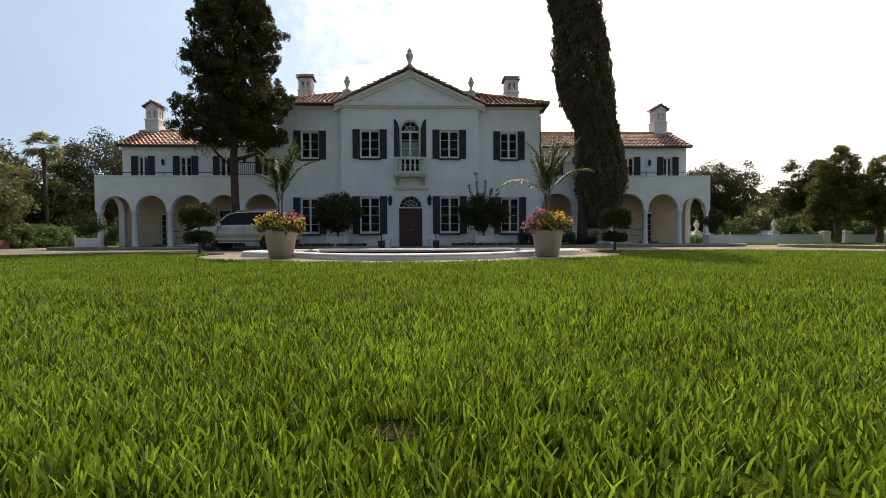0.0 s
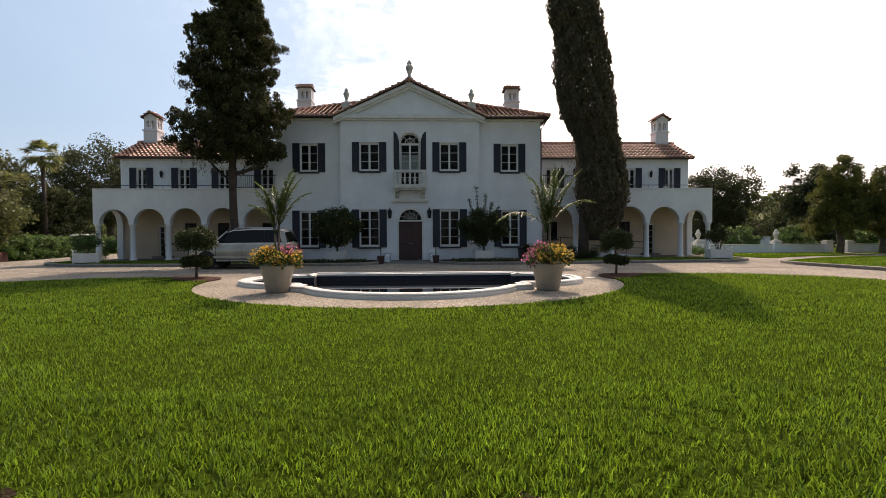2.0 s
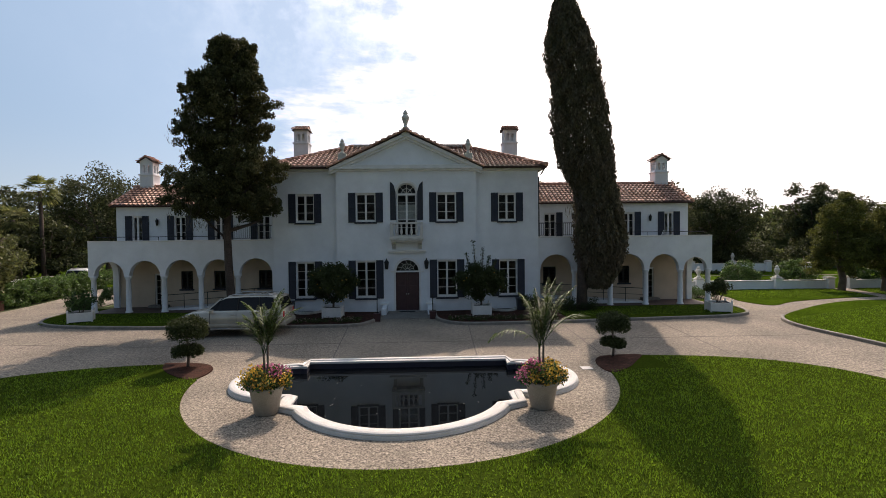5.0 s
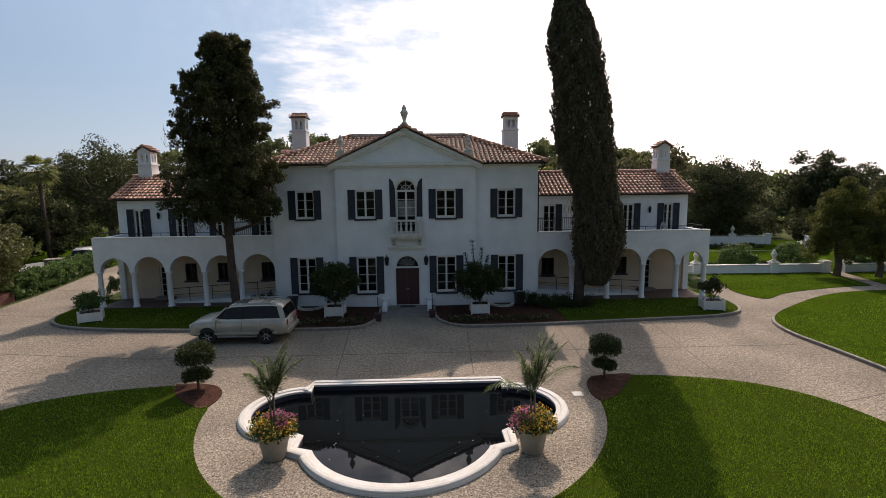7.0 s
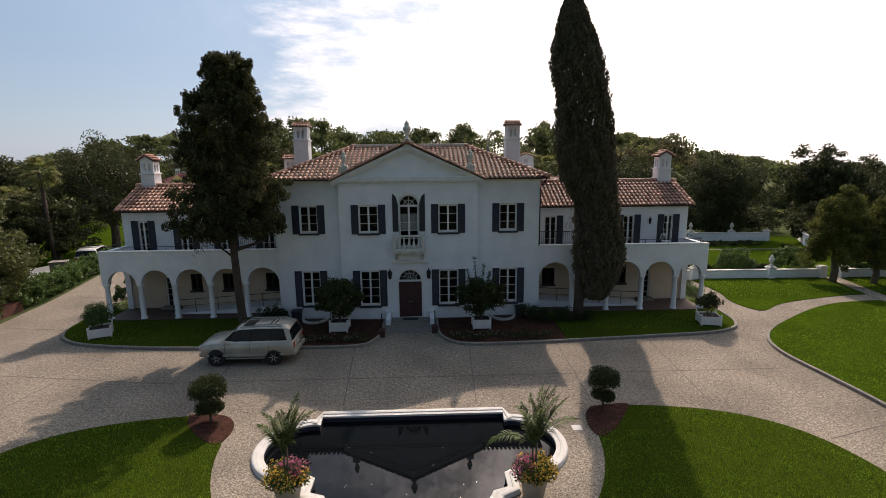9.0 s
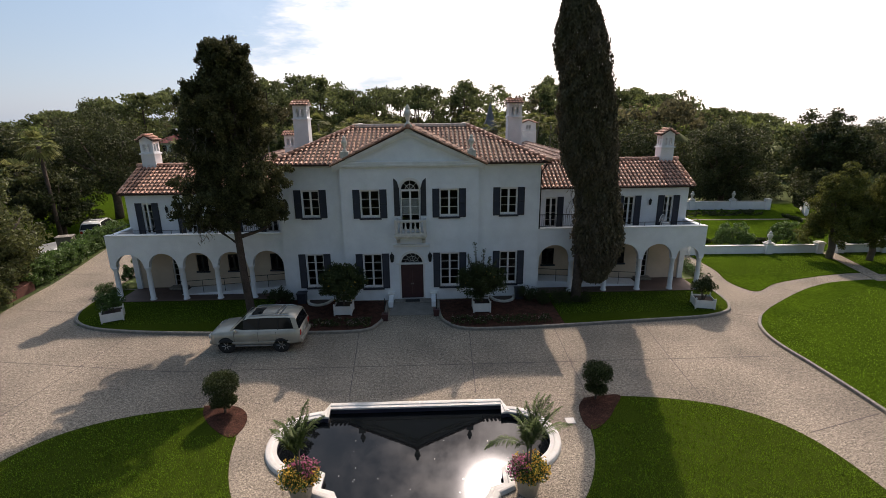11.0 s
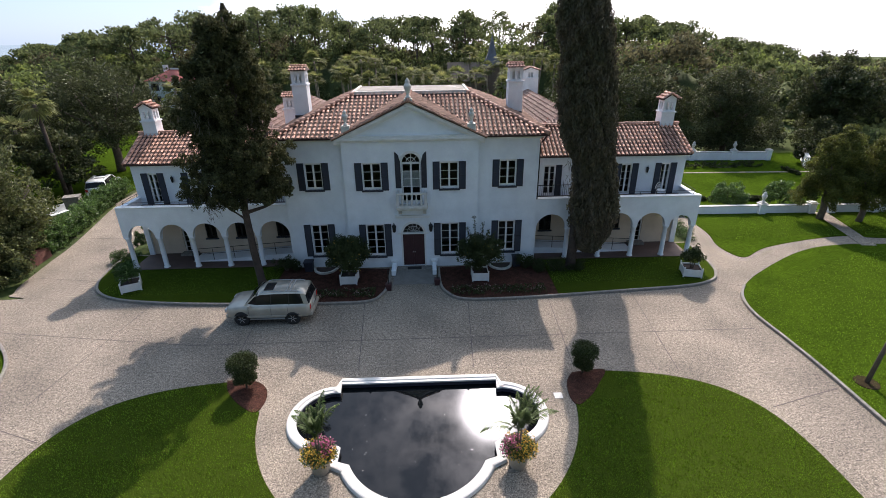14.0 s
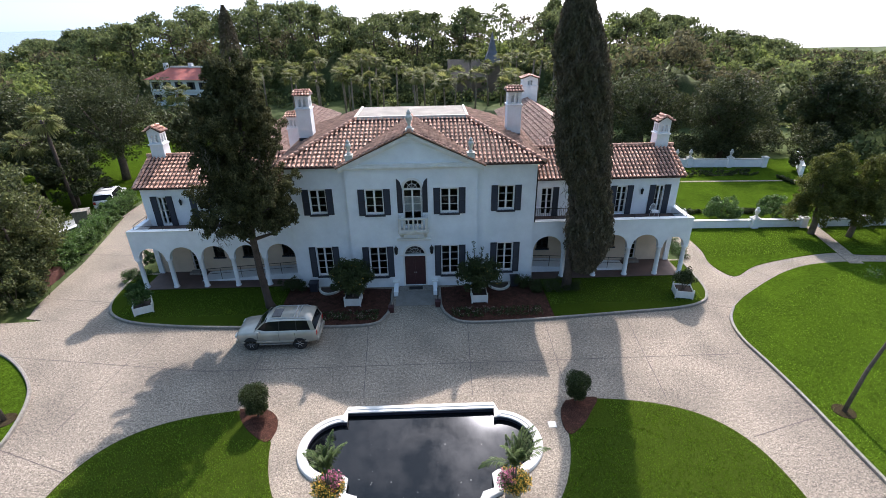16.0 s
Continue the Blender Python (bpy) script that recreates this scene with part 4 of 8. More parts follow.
    ridge_caps(house, [(s * (BX - 0.1), WRY, WRIDGE + 0.04), (s * xe, WRY, WRIDGE + 0.04)], seed=30 + s)
    ridge_caps(house, [(s * xe, ye, WEAVE + 0.04), (s * xe, WRY, WRIDGE + 0.04)], 0.09, seed=40 + s)


# ------------------------------------------------ windows, shutters, door
_cache = {}


def shared(key, make):
    if key not in _cache:
        _cache[key] = make()
    return _cache[key]


def casement(w, h, rows, depth=0.10):
    """A white pair of casements in a frame, with glazing bars; the sill's middle at the origin, the outside towards -y."""
    m = Mesh()
    fr, st = 0.07, 0.055
    m.box(-w / 2, -w / 2 + fr, 0, depth, 0, h).box(w / 2 - fr, w / 2, 0, depth, 0, h)
    m.box(-w / 2 + fr, w / 2 - fr, 0, depth, h - fr, h).box(-w / 2 + fr, w / 2 - fr, 0, depth, 0, fr)
    m.box(-st, st, -0.012, depth - 0.02, fr, h - fr)
    for s in (-1, 1):
        a, b = sorted((s * st, s * (w / 2 - fr)))
        m.box(a, b, 0.012, 0.05, fr, fr + 0.07).box(a, b, 0.012, 0.05, h - fr - 0.05, h - fr)
        for k in range(1, rows):
            z = fr + (h - 2 * fr) * k / rows
            m.box(a, b, 0.02, 0.05, z - 0.015, z + 0.015)
    return m


def shutter_mesh(w, h):
    """A louvred shutter leaf, its lower left corner at the origin."""
    m = Mesh()
    m.box(0, 0.05, -0.045, 0, 0, h).box(w - 0.05, w, -0.045, 0, 0, h)
    m.box(0.05, w - 0.05, -0.045, 0, 0, 0.09).box(0.05, w - 0.05, -0.045, 0, h - 0.07, h).box(0.05, w - 0.05, -0.045, 0, h * 0.48, h * 0.48 + 0.07)
    n = int(h / 0.075)
    for i in range(n):
        z = 0.09 + (h - 0.16) * i / n
        m.hexa([(0.05, -0.04, z), (w - 0.05, -0.04, z), (w - 0.05, -0.03, z), (0.05, -0.03, z)], [(0.05, -0.014, z + 0.07), (w - 0.05, -0.014, z + 0.07), (w - 0.05, -0.004, z + 0.07), (0.05, -0.004, z + 0.07)])
    m.box(0.05, w - 0.05, -0.003, 0, 0.09, h - 0.07)
    return m


def window(xc, z, w, h, rows, y, shut=0.43, sill=True, curtain=0.0, out=0.12, left=True, right=True, paint=M_TRIM):
    """A casement window of the house with its pane, sill and open shutters."""
    fr = part("window", shared(("fr", w, h, rows, paint.name), lambda: casement(w, h, rows).data("window", paint)), paint, house, "white casement window with dark louvred shutters" if paint is M_TRIM else "small dark grilled window")
    fr.location = (xc, y + out, z)
    pane = part("pane", shared(("pane", w, h), lambda: Mesh().box(-w / 2 + 0.07, w / 2 - 0.07, 0.055, 0.062, 0.07, h - 0.07).data("pane", M_GLASS)), M_GLASS, fr, "dark window glass")
    pane.visible_shadow = False
    if sill:
        part("sill", shared(("sill", w), lambda: Mesh().box(-w / 2 - 0.08, w / 2 + 0.08, -out - 0.09, 0.0, -0.10, 0.0).data("sill", M_SHUTTER)), M_SHUTTER, fr, "dark painted sill")
    for s, wanted in ((-1, left), (1, right)):
        if shut and wanted:
            sh = part("shutter", shared(("sh", shut, h), lambda: shutter_mesh(shut, h + 0.04).data("shutter", M_SHUTTER)), M_SHUTTER, fr, "dark blue-black louvred shutter")
            sh.location = (-w / 2 - shut - 0.01 if s < 0 else w / 2 + 0.01, -out - 0.005, -0.03)
    if curtain:
        c = Mesh()
        for k in range(10):
            xa = -w / 2 + w * k / 10
            c.box(xa, xa + w / 10 - 0.004, 0.30 + 0.03 * (k % 2), 0.33 + 0.03 * (k % 2), 0.05, h * curtain)
        part("curtain", c, M_CURTAIN, fr, "pale curtain behind the glass")
    return fr


for w in WIN_UP:
    window(*w, 3, 0.0)
for w in WIN_LOW:
    window(*w, 4, 0.0, curtain=0.0)
for w in SIDE_UP:
    window(*w, 3, 0.3)
for w in SIDE_LOW:
    window(*w, 4, 0.3)
for s in (-1, 1):
    for c, z, a, h in wins:
        near = c < 10
        window(s * c, z, a, h, 4, WY, shut=0.42, sill=False, out=0.08, left=not (near and s > 0), right=not (near and s < 0), curtain=0.0)
    for c, z, a, h in lows:
        window(s * c, z, a, h, 5 if z < 1 else 5, WY, shut=0.0, sill=z > 1, out=0.08, paint=M_TRIM if z < 1 else M_IRON)

# arched balcony window with tall shutters
aw = part("window", casement(1.16, 2.60, 5), M_TRIM, house, "white arched french door onto the balcony")
aw.location = (0, 0.12, 4.45)
fan = Mesh()
for r, t in ((0.60, 0.07), (0.30, 0.03)):
    for i in range(16):
        a, b = math.pi * i / 16, math.pi * (i + 1) / 16
        q = [(r * math.cos(a), r * math.sin(a)), (r * math.cos(b), r * math.sin(b)), ((r - t) * math.cos(b), (r - t) * math.sin(b)), ((r - t) * math.cos(a), (r - t) * math.sin(a))]
        fan.add([(x, 0.0, 2.6 + z) for x, z in q] + [(x, 0.09, 2.6 + z) for x, z in q], [(0, 1, 2, 3), (7, 6, 5, 4), (0, 4, 5, 1), (2, 6, 7, 3)])
for a in (45, 90, 135):
    fan.tube([(0.05 * math.cos(radians(a)), 0.04, 2.6), (0.56 * math.cos(radians(a)), 0.04, 2.6 + 0.56 * math.sin(radians(a)))], 0.018, 6)
part("fanlight_bars", fan, M_TRIM, aw)
half_disc = [(0.56 * math.cos(math.pi * i / 16), 0.56 * math.sin(math.pi * i / 16)) for i in range(17)]


def flat_arch(m, pts, y0, y1, dz, dx=0.0):
    n = len(pts)
    return m.add([(dx + x, y0, dz + z) for x, z in pts] + [(dx + x, y1, dz + z) for x, z in pts], [tuple(range(n)), tuple(range(2 * n - 1, n - 1, -1))] + [(i, n + i, n + (i + 1) % n, (i + 1) % n) for i in range(n)])


p = part("pane", flat_arch(Mesh().box(-0.51, 0.51, 0.055, 0.062, 0.07, 2.53), half_disc, 0.055, 0.062, 2.6), M_GLASS, aw, "dark window glass")
p.visible_shadow = False
part("curtain", Mesh().box(-0.5, -0.02, 0.25, 0.28, 1.0, 1.95).box(0.02, 0.5, 0.25, 0.28, 1.0, 1.95), M_CURTAIN, aw, "pale half curtain behind the glass")
arch_trim = Mesh()
for i in range(20):
    a, b = math.pi * i / 20, math.pi * (i + 1) / 20
    q = [(r * math.cos(t), r * math.sin(t)) for r, t in ((0.60, a), (0.74, a), (0.74, b), (0.60, b))]
    arch_trim.add([(x, -0.04, 7.05 + z) for x, z in q] + [(x, 0.0, 7.05 + z) for x, z in q], [(3, 2, 1, 0), (1, 2, 6, 5), (0, 1, 5, 4), (3, 0, 4, 7), (2, 3, 7, 6)])
part("arch_moulding", arch_trim, M_TRIM, house)
for s in (-1, 1):
    pts = [(0.62, 0), (0.97, 0), (0.97, 2.28), (0.86, 2.20), (0.74, 2.05), (0.70, 1.85), (0.64, 1.68)]
    pts = [(s * x, z) for x, z in pts]
    sh = Mesh()
    flat_arch(sh, pts if s > 0 else pts[::-1], -0.05, -0.006, 5.46)
    for k in range(24):
        z = 5.56 + k * 0.075
        sh.box(*sorted((s * 0.68, s * 0.92)), -0.062, -0.05, z, z + 0.035)
    part("shutter", sh, M_SHUTTER, house, "tall dark shutter shaped to the arch")

# balcony
balcony = part("balcony", Mesh().box(-0.98, 0.98, -0.72, 0.0, 4.28, 4.42).box(-0.92, 0.92, -0.66, 0.0, 4.18, 4.28), M_STONE, house, "small stone balcony on brackets", bevel=0.015)
part("balustrade_rail", Mesh().box(-0.95, 0.95, -0.70, -0.52, 5.20, 5.32).box(-0.95, -0.77, -0.52, 0.0, 5.20, 5.32).box(0.77, 0.95, -0.52, 0.0, 5.20, 5.32), M_COPING, balcony, bevel=0.015)
part("balustrade_base", Mesh().box(-0.94, 0.94, -0.69, -0.53, 4.42, 4.52).box(-0.94, -0.78, -0.53, 0.0, 4.42, 4.52).box(0.78, 0.94, -0.53, 0.0, 4.42, 4.52), M_COPING, balcony)
BAL = [(0.05, 0), (0.06, 0.03), (0.04, 0.07), (0.085, 0.20), (0.08, 0.28), (0.04, 0.46), (0.04, 0.56), (0.06, 0.62), (0.055, 0.68)]
bal_mesh = Mesh().lathe(BAL, 10).data("baluster", M_COPING, True)
for x in (-0.58, -0.29, 0.0, 0.29, 0.58):
    part("baluster", bal_mesh, M_COPING, balcony).location = (x, -0.61, 4.52)
for s in (-1, 1):
    part("baluster", bal_mesh, M_COPING, balcony).location = (s * 0.86, -0.28, 4.52)
    part("pier", Mesh().box(*sorted((s * 0.77, s * 0.95)), -0.70, -0.52, 4.52, 5.20), M_COPING, balcony)
    br = Mesh()
    prof = [(0, 4.18), (-0.55, 4.18), (-0.55, 4.10), (-0.40, 4.02), (-0.25, 3.98), (-0.12, 3.80), (0, 3.72)]
    n = len(prof)
    xa, xb = s * 0.78 - 0.10, s * 0.78 + 0.10
    br.add([(xa, y, z) for y, z in prof] + [(xb, y, z) for y, z in prof], [tuple(range(n - 1, -1, -1)), tuple(range(n, 2 * n))] + [(i, (i + 1) % n, n + (i + 1) % n, n + i) for i in range(n)])
    part("bracket", br, M_STONE, balcony)
part("door_hood", Mesh().box(-1.12, 1.12, -0.20, 0.0, 3.58, 3.68).box(-1.06, 1.06, -0.14, 0.0, 3.50, 3.58), M_TRIM, house, "moulded ledge above the doorway", bevel=0.015)

# front door with fanlight
door = part("door", Mesh().box(-0.70, -0.004, 0.16, 0.22, 0.06, 2.36).box(0.004, 0.70, 0.16, 0.22, 0.06, 2.36), M_DOOR, house, "dark maroon panelled double door")
for s in (-1, 1):
    for z0, z1 in ((0.25, 0.85), (0.98, 1.55), (1.68, 2.22)):
        part("door_panel", Mesh().box(*sorted((s * 0.12, s * 0.58)), 0.145, 0.16, z0, z1), M_DOOR, door, bevel=0.012)
    part("door_knob", Mesh().lathe([(0.012, 0), (0.012, 0.05), (0.03, 0.06), (0.035, 0.09), (0.0, 0.10)], 10, (0, 0, 0)), M_CHROME, door).matrix_basis = pose(s * 0.06, 0.16, 1.05, 90)
df = Mesh().box(-0.80, -0.70, -0.02, 0.22, 0.0, 2.42).box(0.70, 0.80, -0.02, 0.22, 0.0, 2.42).box(-0.98, 0.98, -0.05, 0.22, 2.36, 2.44)
for i in range(24):
    a, b = math.pi * i / 24, math.pi * (i + 1) / 24
    q = [(r * math.cos(t), r * math.sin(t)) for r, t in ((0.66, a), (0.80, a), (0.80, b), (0.66, b))]
    df.add([(x, -0.03, 2.42 + z) for x, z in q] + [(x, 0.2, 2.42 + z) for x, z in q], [(3, 2, 1, 0), (1, 2, 6, 5), (0, 1, 5, 4), (3, 0, 4, 7), (2, 3, 7, 6)])
part("door_surround", df, M_TRIM, house, "white arched door surround")
fl = Mesh()
for a in (30, 60, 90, 120, 150):
    for k in range(2):
        r0, r1 = (0.12, 0.4) if k == 0 else (0.4, 0.66)
        bend = radians(a + (10 if k else -8))
        fl.tube([(r0 * math.cos(radians(a)), 0.12, 2.44 + r0 * math.sin(radians(a))), (r1 * math.cos(bend), 0.12, 2.44 + r1 * math.sin(bend))], 0.014, 6)
for r in (0.14, 0.4):
    fl.tube([(r * math.cos(math.pi * i / 12), 0.12, 2.44 + r * math.sin(math.pi * i / 12)) for i in range(13)], 0.014, 6)
part("fanlight_grille", fl, M_TRIM, house, "scrolled white fanlight grille")
p = part("pane", flat_arch(Mesh(), [(x * 1.18, z * 1.18) for x, z in half_disc], 0.14, 0.147, 2.44), M_GLASS, house, "fanlight glass")
p.visible_shadow = False
part("step", Mesh().box(-1.15, 1.15, -0.62, 0.05, -0.1, 0.06), M_KERB, house, "stone doorstep", bevel=0.015)
part("front_walk", Mesh().box(-1.3, 1.3, -2.5, -0.62, -0.1, 0.014), M_WALK, house, "smooth grey flagstone walk to the door")
door_mat = tagged(part("doormat", Mesh().box(-0.46, 0.46, -0.55, -0.15, 0.06, 0.075), M_RUBBER, None, bevel=0.004), "dark doormat on the front step", "doormat")
for s in (-1, 1):
    cheek = Mesh().hexa([(s * 1.32 - 0.14, -1.3, 0.0), (s * 1.32 + 0.14, -1.3, 0.0), (s * 1.32 + 0.14, 0.0, 0.0), (s * 1.32 - 0.14, 0.0, 0.0)], [(s * 1.32 - 0.14, -1.3, 0.36), (s * 1.32 + 0.14, -1.3, 0.36), (s * 1.32 + 0.14, 0.0, 0.46), (s * 1.32 - 0.14, 0.0, 0.46)])
    part("cheek_wall", cheek, M_STUCCO, house, "low white cheek wall beside the step", bevel=0.02)
    part("bracket_shelf", Mesh().box(s * 1.32 - 0.22, s * 1.32 + 0.22, -0.3, 0.0, 0.46, 0.54), M_TRIM, house, bevel=0.01)

# ------------------------------------------------ wall lanterns
lantern = thing("wall_lantern", (-1.22, -0.12, 2.55), "black iron wall lantern beside the door", "lantern", "wall lanterns")
part("cage", Mesh().lathe([(0.07, 0.0), (0.09, 0.04), (0.13, 0.38), (0.15, 0.40), (0.09, 0.50), (0.03, 0.56), (0.03, 0.62), (0.0, 0.66)], 6), M_IRON, lantern)
part("bracket", Mesh().tube([(0, 0.12, 0.25), (0, 0.06, 0.52), (0, 0.0, 0.58)], 0.018, 6).lathe([(0.05, -0.10), (0.05, 0.0)], 8, (0, 0.1, 0.3)), M_IRON, lantern)
copy_thing(lantern, pose(1.14, -0.12, 2.55))
for s in (-1, 1):
    for x, z in ((16.05, 5.35), (10.85, 5.5)):
        tagged(copy_thing(lantern, pose(s * x, WY - 0.12, z) @ Matrix.Scale(0.75, 4)), "black iron wall lantern on the wing")
    tagged(copy_thing(lantern, pose(s * 15.6, WY - 0.12, 2.3) @ Matrix.Scale(0.7, 4)), "black iron wall lantern under the arcade")

# ------------------------------------------------ finials, chimneys
URN = [(0.20, 0.0), (0.20, 0.10), (0.12, 0.14), (0.10, 0.26), (0.13, 0.32), (0.25, 0.62), (0.26, 0.72), (0.17, 0.84), (0.13, 0.88), (0.17, 0.93), (0.13, 1.02), (0.05, 1.12), (0.0, 1.18)]
for x, y, z, k in ((0.0, -0.05, 10.72, 0.97), (-3.72, -0.1, 9.26, 0.78), (3.68, -0.1, 9.26, 0.78)):
    fin = thing("finial", (x, y, z), "pale stone urn finial on the gable", "finial", "gable finials")
    part("plinth", Mesh().box(-0.24, 0.24, -0.22, 0.22, -0.35, 0.10), M_STONE, fin, bevel=0.02)
    part("urn", Mesh().lathe([(r * k * 0.9, 0.10 + h * k) for r, h in URN], 14), M_STONE, fin, "weathered stone urn", smooth=True)


def chimney(x, y, z0, z1, w, d, seed, gable=False):
    """A stucco stack with a pierced head; its tiled cap slopes to the front and back, or, with a gable, to the sides."""
    c = part("chimney", Mesh().box(x - w / 2, x + w / 2, y - d / 2, y + d / 2, z0, z1 - 0.85).box(x - w / 2 - 0.06, x + w / 2 + 0.06, y - d / 2 - 0.06, y + d / 2 + 0.06, z1 - 0.95, z1 - 0.85), M_STUCCO, house, "white stucco chimney with tiled cap", bevel=0.01)
    head = Mesh().wall(x - w / 2 + 0.03, x + w / 2 - 0.03, z1 - 0.85, z1, y - d / 2 + 0.03, y - d / 2 + 0.15, [(x - 0.26, x - 0.06, z1 - 0.75, z1 - 0.33, True), (x + 0.06, x + 0.26, z1 - 0.75, z1 - 0.33, True)])
    head.wall(x - w / 2 + 0.03, x + w / 2 - 0.03, z1 - 0.85, z1, y + d / 2 - 0.15, y + d / 2 - 0.03, [])
    for s in (-1, 1):
        t = Mesh().wall(y - d / 2 + 0.15, y + d / 2 - 0.15, z1 - 0.85, z1, 0, 0.12, [(y - 0.26, y - 0.06, z1 - 0.75, z1 - 0.33, True), (y + 0.06, y + 0.26, z1 - 0.75, z1 - 0.33, True)])
        n = len(head.v)
        head.v += [(x + s * (w / 2 - 0.09) + (q - 0.06) * -1, p, z) for p, q, z in t.v]
        head.f += [tuple(i + n for i in f) for f in t.f]
    part("flashing", Mesh().box(x - w / 2 - 0.02, x + w / 2 + 0.02, y - d / 2 - 0.02, y + d / 2 + 0.02, z0, z0 + (z1 - z0) * 0.16), M_SHUTTER, c, "dark metal flashing at the foot")
    part("chimney_head", head, M_STUCCO, c, "pierced chimney head")
    e, rng = 0.12, np.random.default_rng(seed)
    v, q = [], []
    rise = 0.34 if gable else 0.28
    if gable:
        cap = Mesh().add([(x + a * (w / 2 + k), y + b * (d / 2 + f), z) for b in (-1, 1) for a, k, f, z in ((-1, 0, 0, z1), (1, 0, 0, z1), (0, -w / 2, 0, z1 + rise - 0.04))], [(0, 1, 2), (5, 4, 3), (0, 3, 4, 1), (1, 4, 5, 2), (2, 5, 3, 0)])
        part("chimney_gable", cap, M_STUCCO, c, "small stucco gable of the chimney")
        L, H = d + 2 * e, math.hypot(w / 2 + e, rise)
        for a in (-1, 1):
            eave = [(x + a * (w / 2 + e), y + b * (d / 2 + e), z1 - 0.03) for b in (-1, 1)]
            top = [(x, y + b * (d / 2 + e), z1 + rise) for b in (-1, 1)]
            quad = [eave[0], eave[1], top[1], top[0]]
            under = [(px, py, pz - 0.05) for px, py, pz in quad]
            part("chimney_cap", Mesh().hexa(under if a > 0 else under[::-1], quad if a > 0 else quad[::-1]), M_TILE_BASE, c)
            tile_field(v, q, eave[0], (0, 1, 0), (-a * (w / 2 + e), 0, rise + 0.03), L, H, lambda h: 0, lambda h: L, rng, 0.2, 0.3, 0.075)
        ridge_caps(c, [(x, y - d / 2 - e, z1 + rise + 0.03), (x, y + d / 2 + e, z1 + rise + 0.03)], 0.08, seed=seed)
    else:
        cap = Mesh().add([(x - w / 2 - e, y - d / 2 - e, z1), (x + w / 2 + e, y - d / 2 - e, z1), (x + w / 2 + e, y + d / 2 + e, z1), (x - w / 2 - e, y + d / 2 + e, z1), (x - w / 2, y, z1 + rise), (x + w / 2, y, z1 + rise)], [(0, 1, 5, 4), (1, 2, 5), (2, 3, 4, 5), (3, 0, 4), (3, 2, 1, 0)])
        part("chimney_cap", cap, M_TILE_BASE, c)
        L, H = w + 2 * e, math.hypot(d / 2 + e, rise)
        for b in (-1, 1):
            tile_field(v, q, (x - w / 2 - e, y + b * (d / 2 + e), z1), (1, 0, 0), (0, -b * (d / 2 + e), rise), L, H, lambda h: h * 0.2, lambda h: L - h * 0.2, rng, 0.2, 0.3, 0.075)
        ridge_caps(c, [(x - w / 2 - 0.02, y, z1 + rise + 0.02), (x + w / 2 + 0.02, y, z1 + rise + 0.02)], 0.08, seed=seed)
    part("cap_tiles", big_mesh("cap_tiles", [tuple(p) for p in v], q, M_TILE), M_TILE, c, "terracotta cap tiles")["kind"] = "stuff"


chimney(-7.6, 6.2, 8.6, 12.05, 1.0, 0.95, 61)
chimney(7.25, 6.2, 8.6, 12.05, 1.0, 0.95, 62)
chimney(-18.15, 5.9, 7.2, 9.85, 0.92, 0.9, 63, True)
chimney(18.15, 5.9, 7.2, 9.85, 0.92, 0.9, 64, True)

